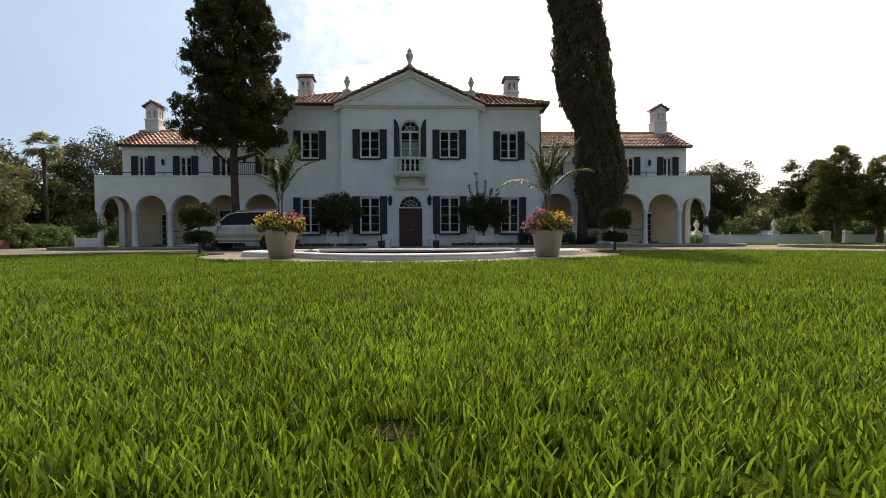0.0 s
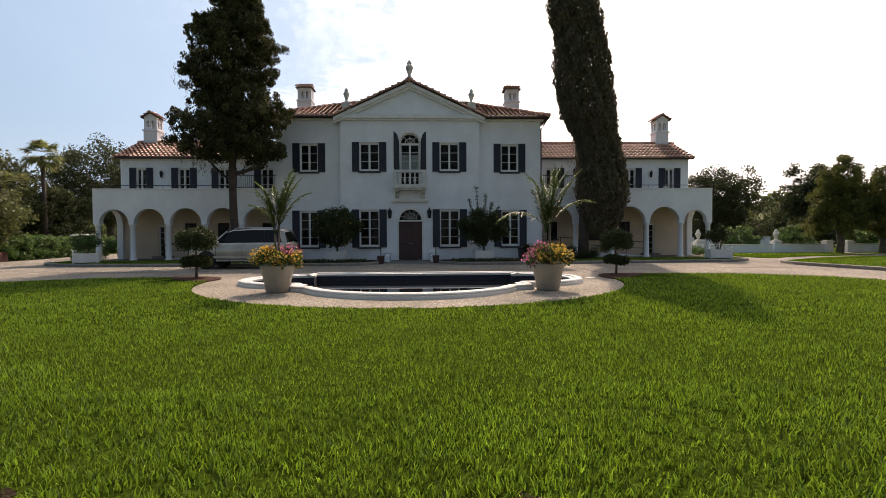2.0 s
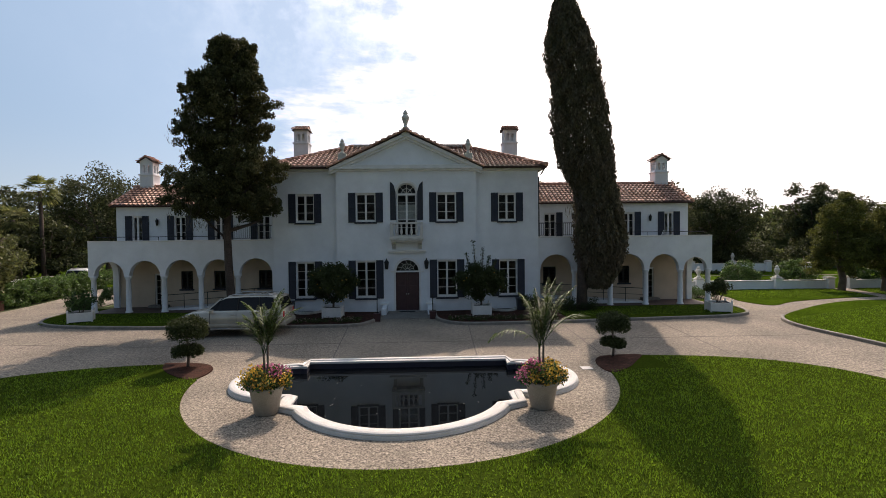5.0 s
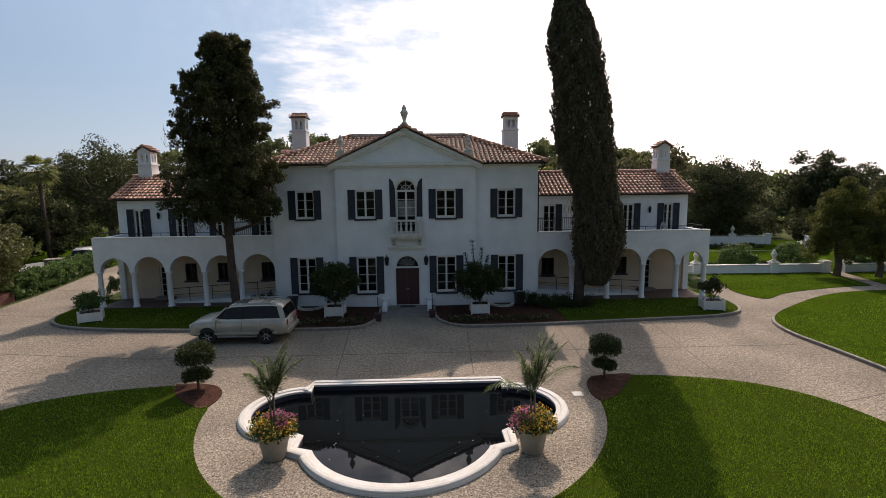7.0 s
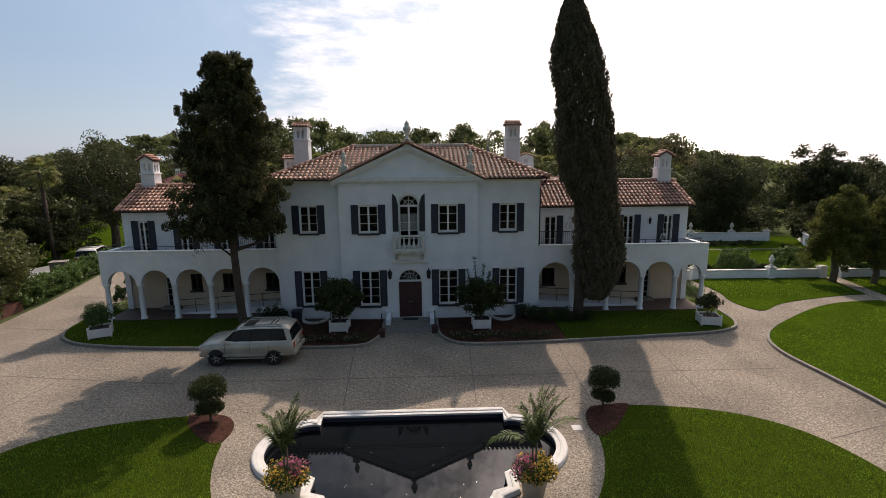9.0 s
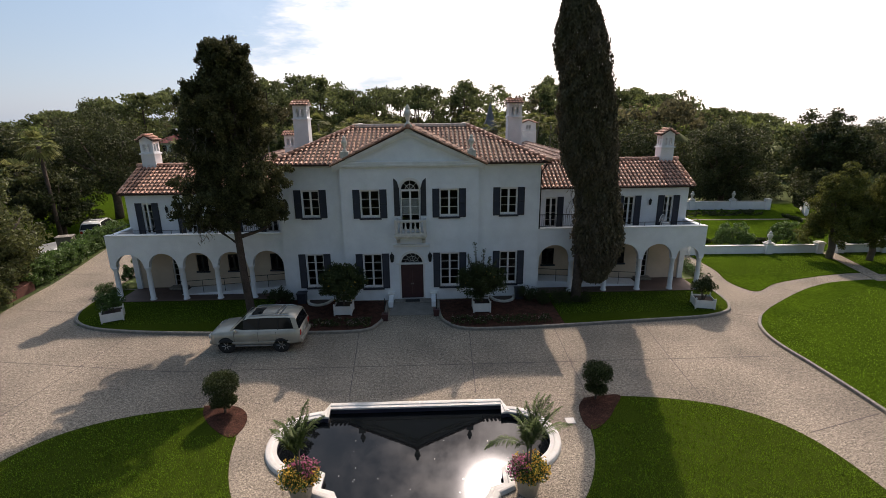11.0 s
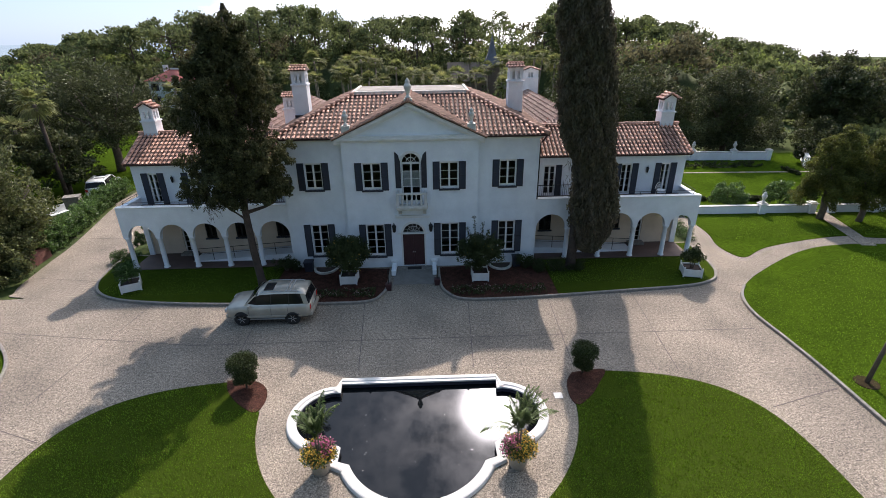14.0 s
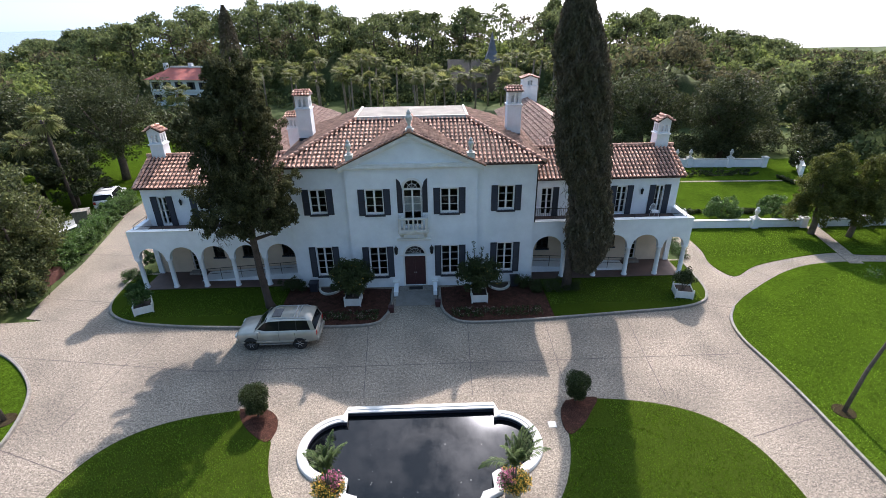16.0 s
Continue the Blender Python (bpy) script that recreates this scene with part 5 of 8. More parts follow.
# ------------------------------------------------ iron rails
for s in (-1, 1):
    rail = thing("terrace_railing", (0, 0, 0), "black iron railing on the terrace parapet", "railing", "terrace railings")
    a, b = s * (BX + 0.05), s * 10.6
    part("rail", Mesh().tube([(a, 0.72, 5.22), (b, 0.72, 5.22)], 0.025, 6).tube([(a, 0.72, 4.48), (b, 0.72, 4.48)], 0.018, 6), M_IRON, rail)
    bar = Mesh().tube([(0, 0, 0), (0, 0, 0.74)], 0.011, 5).data("bar", M_IRON)
    for i in range(22):
        part("bar", bar, M_IRON, rail).location = (a + (b - a) * i / 21, 0.72, 4.48)
    low = thing("terrace_handrail", (0, 0, 0), "thin black iron handrail along the terrace edge", "railing", "terrace railings")
    part("rail", Mesh().tube([(b, 0.80, 4.62), (s * (WX - 0.4), 0.80, 4.62), (s * (WX - 0.25), 0.95, 4.62), (s * (WX - 0.25), WY - 0.1, 4.62)], 0.02, 6), M_IRON, low)
    for x, y in ((11.5, 0.8), (13.2, 0.8), (14.9, 0.8), (16.6, 0.8), (WX - 0.4, 0.8), (WX - 0.25, WY - 0.2)):
        part("post", Mesh().tube([(s * x, y, 4.38), (s * x, y, 4.62)], 0.018, 6), M_IRON, low)
    # ramp under the arcade, with its handrail
    ra, rb_ = s * 15.2, s * (BX + 0.15)
    ramp = Mesh()
    q0 = [(ra, 1.35, 0.12), (rb_, 1.35, 0.12), (rb_, 2.75, 0.12), (ra, 2.75, 0.12)]
    q1 = [(ra, 1.35, 0.14), (rb_, 1.35, 0.62), (rb_, 2.75, 0.62), (ra, 2.75, 0.14)]
    ramp.hexa(q0 if s < 0 else q0[::-1], q1 if s < 0 else q1[::-1])
    part("ramp", ramp, M_STUCCO, house, "white sloping ramp under the arcade")
    hr = thing("ramp_handrail", (0, 0, 0), "black iron handrail on the arcade ramp", "railing", "ramp handrails")
    part("rail", Mesh().tube([(ra, 1.42, 1.02), (rb_, 1.42, 1.45)], 0.022, 6).tube([(ra, 1.42, 0.62), (rb_, 1.42, 1.05)], 0.014, 6), M_IRON, hr)
    for i in range(6):
        f = i / 5
        x = ra + (rb_ - ra) * f
        part("post", Mesh().tube([(x, 1.42, 0.13 + 0.48 * f), (x, 1.42, 1.02 + 0.43 * f)], 0.02, 6), M_IRON, hr)
    part("door_step", Mesh().box(*sorted((s * 15.4, s * 16.5)), WY - 0.55, WY, 0.12, 0.28), M_KERB, house, bevel=0.01)

# downpipe at the corner of the main block
for s in (-1, 1):
    part("downpipe", Mesh().tube([(s * (BX + 0.35), 0.1, 8.5), (s * (BX + 0.2), 0.28, 8.2), (s * (BX + 0.06), 0.42, 8.0), (s * (BX + 0.06), 0.42, 4.4)], 0.045, 8), M_STUCCO if s < 0 else M_IRON, house)

# ------------------------------------------------ rear ranges seen over the roof
for s, xa, xb in ((-1, 10.2, 16.4), (1, 10.0, 16.2)):
    part("rear_wall", Mesh().box(*sorted((s * xa, s * xb)), 8.8, 33, -0.3, 6.1), M_STUCCO, house)
    xm, e, rz, ez = (xa + xb) / 2, 0.4, 8.1, 6.1
    v = [(s * (xa - e), 10.6, ez), (s * (xb + e), 10.6, ez), (s * (xb + e), 33.4, ez), (s * (xa - e), 33.4, ez), (s * xm, 13.8, rz), (s * xm, 30.2, rz)]
    f = [(0, 1, 4), (1, 2, 5, 4), (2, 3, 5), (3, 0, 4, 5), (3, 2, 1, 0)]
    part("rear_roof", Mesh().add(v, f if s > 0 else [q[::-1] for q in f]), M_OLD_TILE, house, "weathered tile roof of the rear range")
    W_, H_ = 22.8, math.hypot((xb - xa) / 2 + e, rz - ez)
    tile_part("rear_tiles", [((s * (xa - e), 10.6, ez), (0, 1, 0), (s * ((xb - xa) / 2 + e), 0, rz - ez), W_, H_, lambda h: 3.2 * h / H_, lambda h: W_ - 3.2 * h / H_),
                             ((min(s * (xa - e), s * (xb + e)), 10.6, ez), (1, 0, 0), (0, 3.2, rz - ez), xb - xa + 2 * e, math.hypot(3.2, rz - ez), lambda h: h * 0.93, lambda h: 7.0 - h * 0.93)], "weathered barrel tiles", M_OLD_TILE, 70 + s)
    part("flat_roof", Mesh().box(*sorted((s * 8.4, s * 16.8)), 8.7, 10.5, 6.2, 6.5), M_DECK, house, "pale flat roof behind the wing")
chimney(13.4, 31.5, 7.0, 10.2, 1.9, 1.2, 65, True)
chimney(-9.6, 10.4, 6.0, 9.9, 0.95, 0.9, 66)


# ---------------------------------------------------------------- foliage kit
def crown_part(parent, verts, quads, mat, label="", name="crown"):
    ob = part(name, big_mesh(name, verts, quads, mat), mat, parent, label)
    return ob


def joined(*sets):
    vs, fs, n = [], [], 0
    for v, f in sets:
        vs.append(v)
        fs.append(f + n)
        n += len(v)
    return np.concatenate(vs), np.concatenate(fs)


def pinnate_frond(p0, way, length, rng, leaflets=26, leaf=0.32, droop=0.9, width=0.022):
    """A feather-leaf palm frond: leaflets as thin quads along an arching rib. Returns vertices, quads and the rib."""
    p, d = np.array(p0, float), np.array(way, float)
    d /= np.linalg.norm(d)
    step = length / leaflets
    v, rib = [], [tuple(p)]
    side = np.cross(d, (0, 0, 1.0))
    side /= np.linalg.norm(side) + 1e-9
    for i in range(leaflets):
        t = i / leaflets
        d = d + np.array([0, 0, -droop * step * (0.4 + 1.4 * t)])
        d /= np.linalg.norm(d)
        p = p + d * step
        rib.append(tuple(p))
        if t < 0.18:
            continue
        L = leaf * math.sin(math.pi * min(1, 0.18 + 0.85 * t)) + 0.05
        for s in (-1, 1):
            w = side * s * 0.8 + d * 0.75 + np.array([0, 0, -0.25 + 0.25 * rng.random()]) + rng.normal(0, 0.12, 3)
            w /= np.linalg.norm(w)
            q = p + w * L + np.array([0, 0, -0.25 * L])
            n = np.cross(w, d) * width
            u = np.cross(w, np.array([0, 0, 1.0]))
            u = u / (np.linalg.norm(u) + 1e-9) * width
            v += [p - u * 0.4, p + w * L * 0.5 - u, q, p + w * L * 0.5 + u]
    v = np.array(v)
    return v, np.arange(len(v)).reshape(-1, 4), rib


# ---------------------------------------------------------------- flower pots with young palms
def flower_pot(x, y, seed, pink, tall, hanging):
    rng = np.random.default_rng(seed)
    pot = thing("flower_pot", (x, y, 0.006), "tapered concrete pot of yellow and pink flowers with a young palm", "flower pot", "pots at the pool")
    part("pot", Mesh().lathe([(0.26, 0.0), (0.29, 0.02), (0.40, 0.60), (0.43, 0.62), (0.44, 0.69), (0.41, 0.70), (0.38, 0.68), (0.37, 0.60)], 28), M_POT, pot, "pale tapered concrete pot", smooth=True)
    part("soil", Mesh().lathe([(0.37, 0.55), (0.37, 0.63), (0.0, 0.64)], 20), M_SOIL, pot)
    cl = [(0.48 * math.cos(a) * k, 0.48 * math.sin(a) * k, 0.86 + 0.24 * (1 - k) + rng.normal(0, 0.05), 0.20) for a in np.linspace(0, 6.2, 13) for k in (1.0, 0.55)]
    crown_part(pot, *clump_cloud(cl, 90, 0.075, rng, 0.6), M_SHRUB, name="foliage")
    pc = [c for c in cl if math.cos(math.atan2(c[1], c[0]) - pink) > (-0.1 if math.hypot(c[0], c[1]) < 0.35 else 0.7)]
    yc = [c for c in cl if c not in pc]
    lift = lambda cs, dz: [(a * 1.05, b * 1.05, c + dz, r * 1.02) for a, b, c, r in cs]
    crown_part(pot, *clump_cloud(lift(yc, 0.04), 55, 0.06, rng, 0.9), M_YELLOW, "yellow and orange blossoms", name="blossoms")
    crown_part(pot, *clump_cloud(lift(pc, 0.06), 55, 0.06, rng, 0.9), M_PINK, "pink blossoms", name="blossoms")
    stems = Mesh()
    sets, ribs = [], Mesh()

    def frond(base, aim, length, leaflet, droop):
        v, f, rib = pinnate_frond(base, aim, length, rng, 46, leaflet, droop, 0.021)
        sets.append((v, f))
        ribs.tube(rib[::4] + [rib[-1]], 0.008, 5)

    # two stems side by side under a tall narrow fan of fronds
    for k, top in enumerate((1.72, 1.5)):
        bx = 0.035 * (1 - 2 * k)
        stems.tube([(bx, 0.03 * k, 0.6), (bx * 1.2, 0.03 * k, 1.0), (bx * 1.6, 0.02, top)], [0.036, 0.032, 0.026], 7)
        for j in range(6):
            az = j * 2.4 + k * 1.1 + rng.normal(0, 0.25)
            frond((bx * 1.6, 0.02, top - 0.05 * (j % 3)), (math.cos(az), math.sin(az), rng.uniform(2.2, 7.0)), tall * rng.uniform(0.6, 1.0), 0.27, rng.uniform(0.3, 0.95))
    # the oldest fronds hang out sideways
    for aim, length, droop in hanging:
        frond((0, 0, 1.6), aim, length, 0.27, droop)
    part("stem", stems, M_BARK, pot, "slender grey-brown palm stems", smooth=True)
    part("frond_ribs", ribs, M_SHRUB, pot)
    crown_part(pot, *joined(*sets), M_YOUNGPALM, "feathery palm fronds", name="fronds")
    return pot


flower_pot(-2.98, -16.36, 11, 1.0, 1.7, [((-0.75, 0.3, 1.2), 1.15, 0.9)])
flower_pot(4.04, -16.4, 12, 2.9, 2.05, [((-1.0, -0.1, 1.0), 1.6, 1.1), ((1.0, 0.1, 1.5), 1.6, 0.9), ((0.7, 0.4, 2.0), 1.6, 0.6)])


# ---------------------------------------------------------------- clipped shrubs
def topiary(x, y, seed, k):
    rng = np.random.default_rng(seed)
    t = thing("topiary", pose(x, y, 0.04) @ Matrix.Scale(k, 4), "clipped two-tier topiary shrub on a bare stem", "topiary", "topiaries")
    part("stem", Mesh().tube([(0, 0, -0.04), (0.03, 0.0, 0.5), (-0.02, 0.02, 1.0), (0, 0, 1.35)], [0.06, 0.045, 0.04, 0.03], 8), M_BARK, t, smooth=True)
    lower = [(0.38 * math.cos(a) * k, 0.38 * math.sin(a) * k, 0.60 + rng.normal(0, 0.03), 0.21) for a in np.linspace(0, 6.2, 11) for k in (1, 0.5)]
    upper = [(0.48 * math.cos(a) * k, 0.48 * math.sin(a) * k, 1.38 + dz + rng.normal(0, 0.05), 0.29) for a in np.linspace(0, 6.2, 11) for k, dz in ((1, -0.10), (0.95, 0.12), (0.5, 0.20))]
    crown_part(t, *clump_cloud(lower, 320, 0.07, rng, 0.55), M_CITRUS, "dense lower tier of small leaves", name="lower_tier")
    crown_part(t, *clump_cloud(upper, 320, 0.07, rng, 0.55), M_CITRUS, "dense upper tier of small leaves", name="upper_tier")


topiary(-7.15, -11.8, 21, 0.93)
topiary(7.85, -11.5, 22, 0.84)


def planter_box(parent, s=0.42, h=0.46):
    m = Mesh()
    for a in (-1, 1):
        m.box(-s, s, a * s - 0.02, a * s + 0.02, 0.06, h).box(a * s - 0.02, a * s + 0.02, -s + 0.02, s - 0.02, 0.06, h)
    m.box(-s + 0.02, s - 0.02, -s + 0.02, s - 0.02, 0.06, 0.12)
    part("box", m, M_TRIM, parent, "square white wooden planter box")
    post = Mesh().box(-0.035, 0.035, -0.035, 0.035, 0, h + 0.06).lathe([(0.035, h + 0.06), (0.05, h + 0.10), (0.03, h + 0.15), (0.0, h + 0.16)], 8).data("corner_post", M_TRIM)
    for a in (-1, 1):
        for b in (-1, 1):
            part("corner_post", post, M_TRIM, parent).location = (a * s, b * s, 0)
    part("soil", Mesh().box(-s + 0.02, s - 0.02, -s + 0.02, s - 0.02, h - 0.14, h - 0.09), M_SOIL, parent)


def citrus_tree(x, y, seed, shoots):
    rng = np.random.default_rng(seed)
    t = thing("potted_citrus_tree", (x, y, 0.08), "round dark-leaved citrus tree in a square white planter box", "potted tree", "potted citrus trees")
    planter_box(t, 0.49, 0.58)
    m = Mesh().tube([(0, 0, 0.3), (0.02, 0, 0.7), (0, 0.02, 1.1)], [0.07, 0.055, 0.05], 8)
    for k in range(6):
        a = k * 1.05
        m.tube([(0, 0, 0.75), (0.3 * math.cos(a), 0.3 * math.sin(a), 1.15), (0.7 * math.cos(a), 0.7 * math.sin(a), 1.6)], [0.045, 0.035, 0.015], 6)
    part("trunk", m, M_BARK, t, smooth=True)
    cl = []
    for _ in range(110):
        d = rng.normal(size=3)
        d /= np.linalg.norm(d)
        r = rng.random() ** 0.4
        cl.append((d[0] * r * 1.4, d[1] * r * 1.4, 1.88 + d[2] * r * 0.92, rng.uniform(0.22, 0.40)))
    crown_part(t, *clump_cloud(cl, 150, 0.11, rng, 0.5), M_CITRUS, "glossy dark crown")
    fr = [(c[0] * 1.1, c[1] * 1.1, c[2], 0.25) for c in cl[::3]]
    crown_part(t, *clump_cloud(fr, 2, 0.09, rng, 0.9), M_YELLOW, "scattered yellow fruit", name="fruit")["kind"] = "stuff"
    if shoots:
        sh = Mesh()
        pts = []
        for k, (dx, h) in enumerate(((-0.42, 1.95), (0.12, 1.6), (0.5, 1.1), (-0.8, 1.3), (0.85, 0.9))):
            sh.tube([(dx * 0.4, 0, 2.1), (dx * 0.8, 0, 2.1 + h * 0.5), (dx, 0.05, 2.1 + h)], [0.02, 0.014, 0.006], 5)
            pts += [(dx * (0.4 + 0.6 * f), 0.02, 2.1 + h * f, 0.13) for f in np.linspace(0.1, 1, 9)]
        part("shoots", sh, M_BARK, t)
        crown_part(t, *clump_cloud(pts, 16, 0.11, rng, 0.45), M_CITRUS, "leggy upright shoots", name="shoot_leaves")


citrus_tree(-4.02, -2.05, 31, False)
citrus_tree(4.15, -2.05, 32, True)


def boxed_shrub(x, y, seed, turn, mat, spread, h):
    rng = np.random.default_rng(seed)
    t = thing("potted_shrub", pose(x, y, 0.10, 0, 0, turn), "leafy shrub in a square white wooden planter box", "potted shrub", "potted shrubs")
    planter_box(t, 0.52, 0.54)
    m = Mesh()
    for k in range(5):
        a = k * 1.3
        m.tube([(0.03 * math.cos(a), 0.03 * math.sin(a), 0.3), (0.15 * math.cos(a), 0.15 * math.sin(a), 0.8), (0.5 * spread * math.cos(a), 0.5 * spread * math.sin(a), h)], [0.03, 0.022, 0.01], 6)
    part("trunk", m, M_BARK, t, smooth=True)
    cl = [(rng.normal(0, 0.32) * spread, rng.normal(0, 0.32) * spread, h + rng.normal(0, 0.2), rng.uniform(0.16, 0.3)) for _ in range(30)]
    crown_part(t, *clump_cloud(cl, 70, 0.12, rng, 0.5), mat)


boxed_shrub(-17.35, -2.3, 41, 28, M_SHRUB, 1.0, 1.15)
boxed_shrub(17.5, -2.3, 42, -14, M_CITRUS, 1.15, 1.35)


def shrub(name, x, y, z, rx, ry, h, seed, mat, label, category, n=40, per=120, leaf=0.09, group="", clip=False):
    """A bush: clumps filling a low dome, or a clipped block."""
    rng = np.random.default_rng(seed)
    t = thing(name, (x, y, z), label, category, group)
    stems = Mesh()
    for k in range(5):
        a = k * 1.26
        stems.tube([(0.05 * rx * math.cos(a), 0.05 * ry * math.sin(a), -0.03), (0.4 * rx * math.cos(a), 0.4 * ry * math.sin(a), h * 0.6)], [0.03, 0.012], 5)
    part("stems", stems, M_BARK, t)
    cl = []
    for _ in range(n):
        if clip:
            u = rng.uniform(-1, 1, 2)
            cl.append((u[0] * rx * 0.9, u[1] * ry * 0.85, rng.uniform(0.12, 0.85) * h, 0.22 * h + 0.08))
        else:
            a, r = rng.uniform(0, 6.28), rng.random() ** 0.5
            top = h * (0.35 + 0.6 * math.sqrt(max(0, 1 - r * r)))
            cl.append((rx * r * math.cos(a), ry * r * math.sin(a), top * rng.uniform(0.35, 1.0), 0.22 * min(rx, h)))
    crown_part(t, *clump_cloud(cl, per, leaf, rng, 0.5), mat, name="foliage")
    return t


# low clipped hedges and bushes round the house
shrub("clipped_hedge", 9.3, -1.2, 0.08, 1.7, 0.5, 0.75, 51, M_CITRUS, "low dark clipped hedge in the bed", "hedge", 60, 140, 0.07, clip=True)
shrub("clipped_hedge", 7.3, -0.6, 0.08, 0.6, 0.45, 0.85, 52, M_CITRUS, "low dark clipped hedge against the wall", "hedge", 24, 140, 0.07, clip=True)
shrub("shrub", -8.4, -0.3, 0.08, 0.9, 0.5, 1.1, 53, M_CITRUS, "loose dark shrub beside the arcade", "shrub", 30, 90, 0.09)
shrub("clipped_hedge", -20.2, 2.1, 0.0, 0.9, 0.7, 0.7, 54, M_SHRUB, "small clipped box hedge at the corner", "hedge", 30, 140, 0.07, clip=True)
shrub("clipped_hedge", -19.6, 0.6, 0.08, 0.7, 0.5, 0.5, 57, M_SHRUB, "small clipped box hedge at the corner", "hedge", 24, 140, 0.07, clip=True)
shrub("clipped_hedge", 20.3, 4.6, 0.0, 0.5, 1.9, 0.7, 55, M_SHRUB, "clipped box hedge along the side path", "hedge", 40, 140, 0.07, clip=True)
shrub("shrub", -19.7, 4.4, 0.0, 0.9, 1.0, 1.7, 56, M_SHRUB, "rounded yellow-green shrub at the corner", "shrub", 36, 110, 0.1)
for k, (x0f, x1f) in enumerate(((-7.6, -2.3), (2.3, 7.9))):
    rng = np.random.default_rng(60 + k)
    n = 260
    px, py = rng.uniform(x0f, x1f, n), rng.uniform(-4.2, -3.2, n)
    pts = np.stack([px, py, np.full(n, 0.2), np.full(n, 0.10)], 1)
    fb = thing("bedding_plants", ((x0f + x1f) / 2, -3.7, 0.08), "low bedding plants with pale blossoms in mulch", "bedding plants", "", "stuff")
    off = np.array([(x0f + x1f) / 2, -3.7, 0.08])
    v, f = clump_cloud(pts, 14, 0.07, rng, 0.6)
    part("leaves", big_mesh("leaves", v - off, f, M_CITRUS), M_CITRUS, fb)
    v, f = clump_cloud(pts[::4] + np.array([0, 0, 0.06, 0]), 6, 0.04, rng, 0.9)
    part("blossoms", big_mesh("blossoms", v - off, f, M_WHITEFLOWER), M_WHITEFLOWER, fb)
bin_ = thing("plant_tub", (-1.5, -3.15, 0.0), "dark square tub at the edge of the front walk", "tub", "tubs")
part("tub", Mesh().hexa([(-0.15, -0.15, 0), (0.15, -0.15, 0), (0.15, 0.15, 0), (-0.15, 0.15, 0)], [(-0.19, -0.19, 0.42), (0.19, -0.19, 0.42), (0.19, 0.19, 0.42), (-0.19, 0.19, 0.42)]), M_DOOR, bin_, bevel=0.01)
part("stake", Mesh().tube([(0, 0, 0.3), (0, 0, 1.35)], 0.025, 6), M_IRON, bin_)
copy_thing(bin_, pose(1.45, -2.6, 0.0))

# low half-round wells under the windows and dark bins against the wall
for sx, x in ((-1, -5.85), (1, 5.7)):
    rim = [(0.75 * math.cos(a), -0.95 * math.sin(a)) for a in np.linspace(0, math.pi, 19)]
    well = thing("window_well", (x, -0.02, 0.08), "low half-round white stucco window well", "window well", "window wells")
    part("wall", Mesh().ribbon(rim[::-1], [(-0.07, -0.05), (0.07, -0.05), (0.07, 0.12), (-0.07, 0.12)]), M_STONE, well)
    part("gravel", Mesh().slab([(0.66 * a / 0.75, b * 0.88) for a, b in rim][::-1], -0.05, 0.03), M_SOIL, well)
    bin_2 = thing("storage_bin", (x + sx * 1.05, -0.36, 0.08), "dark lidded bin standing against the wall", "bin", "bins")
    part("bin", Mesh().hexa([(-0.24, -0.22, 0), (0.24, -0.22, 0), (0.24, 0.22, 0), (-0.24, 0.22, 0)], [(-0.28, -0.26, 0.62), (0.28, -0.26, 0.62), (0.28, 0.26, 0.62), (-0.28, 0.26, 0.62)]), M_SHUTTER, bin_2, bevel=0.02)
    part("lid", Mesh().box(-0.31, 0.31, -0.29, 0.29, 0.62, 0.70), M_SHUTTER, bin_2, bevel=0.02)

# ---------------------------------------------------------------- the two tall evergreens before the house
rng = np.random.default_rng(101)
juniper = thing("tall_juniper", (-9.5, -2.3, 0.08), "tall dark ragged juniper with hanging moss on a grey trunk", "tree")
trunk = Mesh().tube([(0.22, 0, -0.1), (0.12, 0, 0.4), (-0.02, 0, 2.5), (-0.08, 0, 5.0), (0.25, 0, 8), (0.5, 0, 12), (0.6, 0, 15)], [0.36, 0.24, 0.21, 0.19, 0.15, 0.09, 0.03], 12)
for z, az, ln, up in ((4.3, 3.3, 1.9, 1.2), (4.8, 0.1, 2.4, 0.5), (5.6, 2.4, 2.6, 0.7), (6.3, 5.6, 2.6, 0.7), (7.2, 3.0, 2.8, 0.9), (8.3, 0.3, 2.5, 0.9), (9.4, 2.8, 2.2, 1.0), (10.4, 5.2, 2.0, 0.9), (11.6, 3.4, 1.6, 0.9), (12.6, 0.6, 1.2, 0.9)):
    a = Vector((0.05 * z - 0.2 if z > 5 else 0, 0, z))
    b = a + Vector((math.cos(az) * ln * 0.5, math.sin(az) * ln * 0.4, up * 0.7))
    c = a + Vector((math.cos(az) * ln, math.sin(az) * ln * 0.8, up * 1.6))
    trunk.tube([a, a.lerp(b, 0.9), a.lerp(c, 0.72)], [0.12, 0.08, 0.03], 7)
part("trunk", trunk, M_DARKBARK, juniper, "grey fluted trunk with rising limbs", smooth=True)


def profile(z, table):
    zs, vals = zip(*table)
    return np.interp(z, zs, vals)


J_LEFT = [(5.3, 0.4), (6.0, 2.7), (6.8, 3.4), (7.6, 3.5), (8.2, 3.2), (8.95, 2.6), (10, 2.9), (11, 3.1), (11.8, 3.3), (12.5, 2.6), (13.3, 1.8), (13.8, 1.1), (14.8, 0.8), (15.2, 0.3), (16.2, 0.0)]
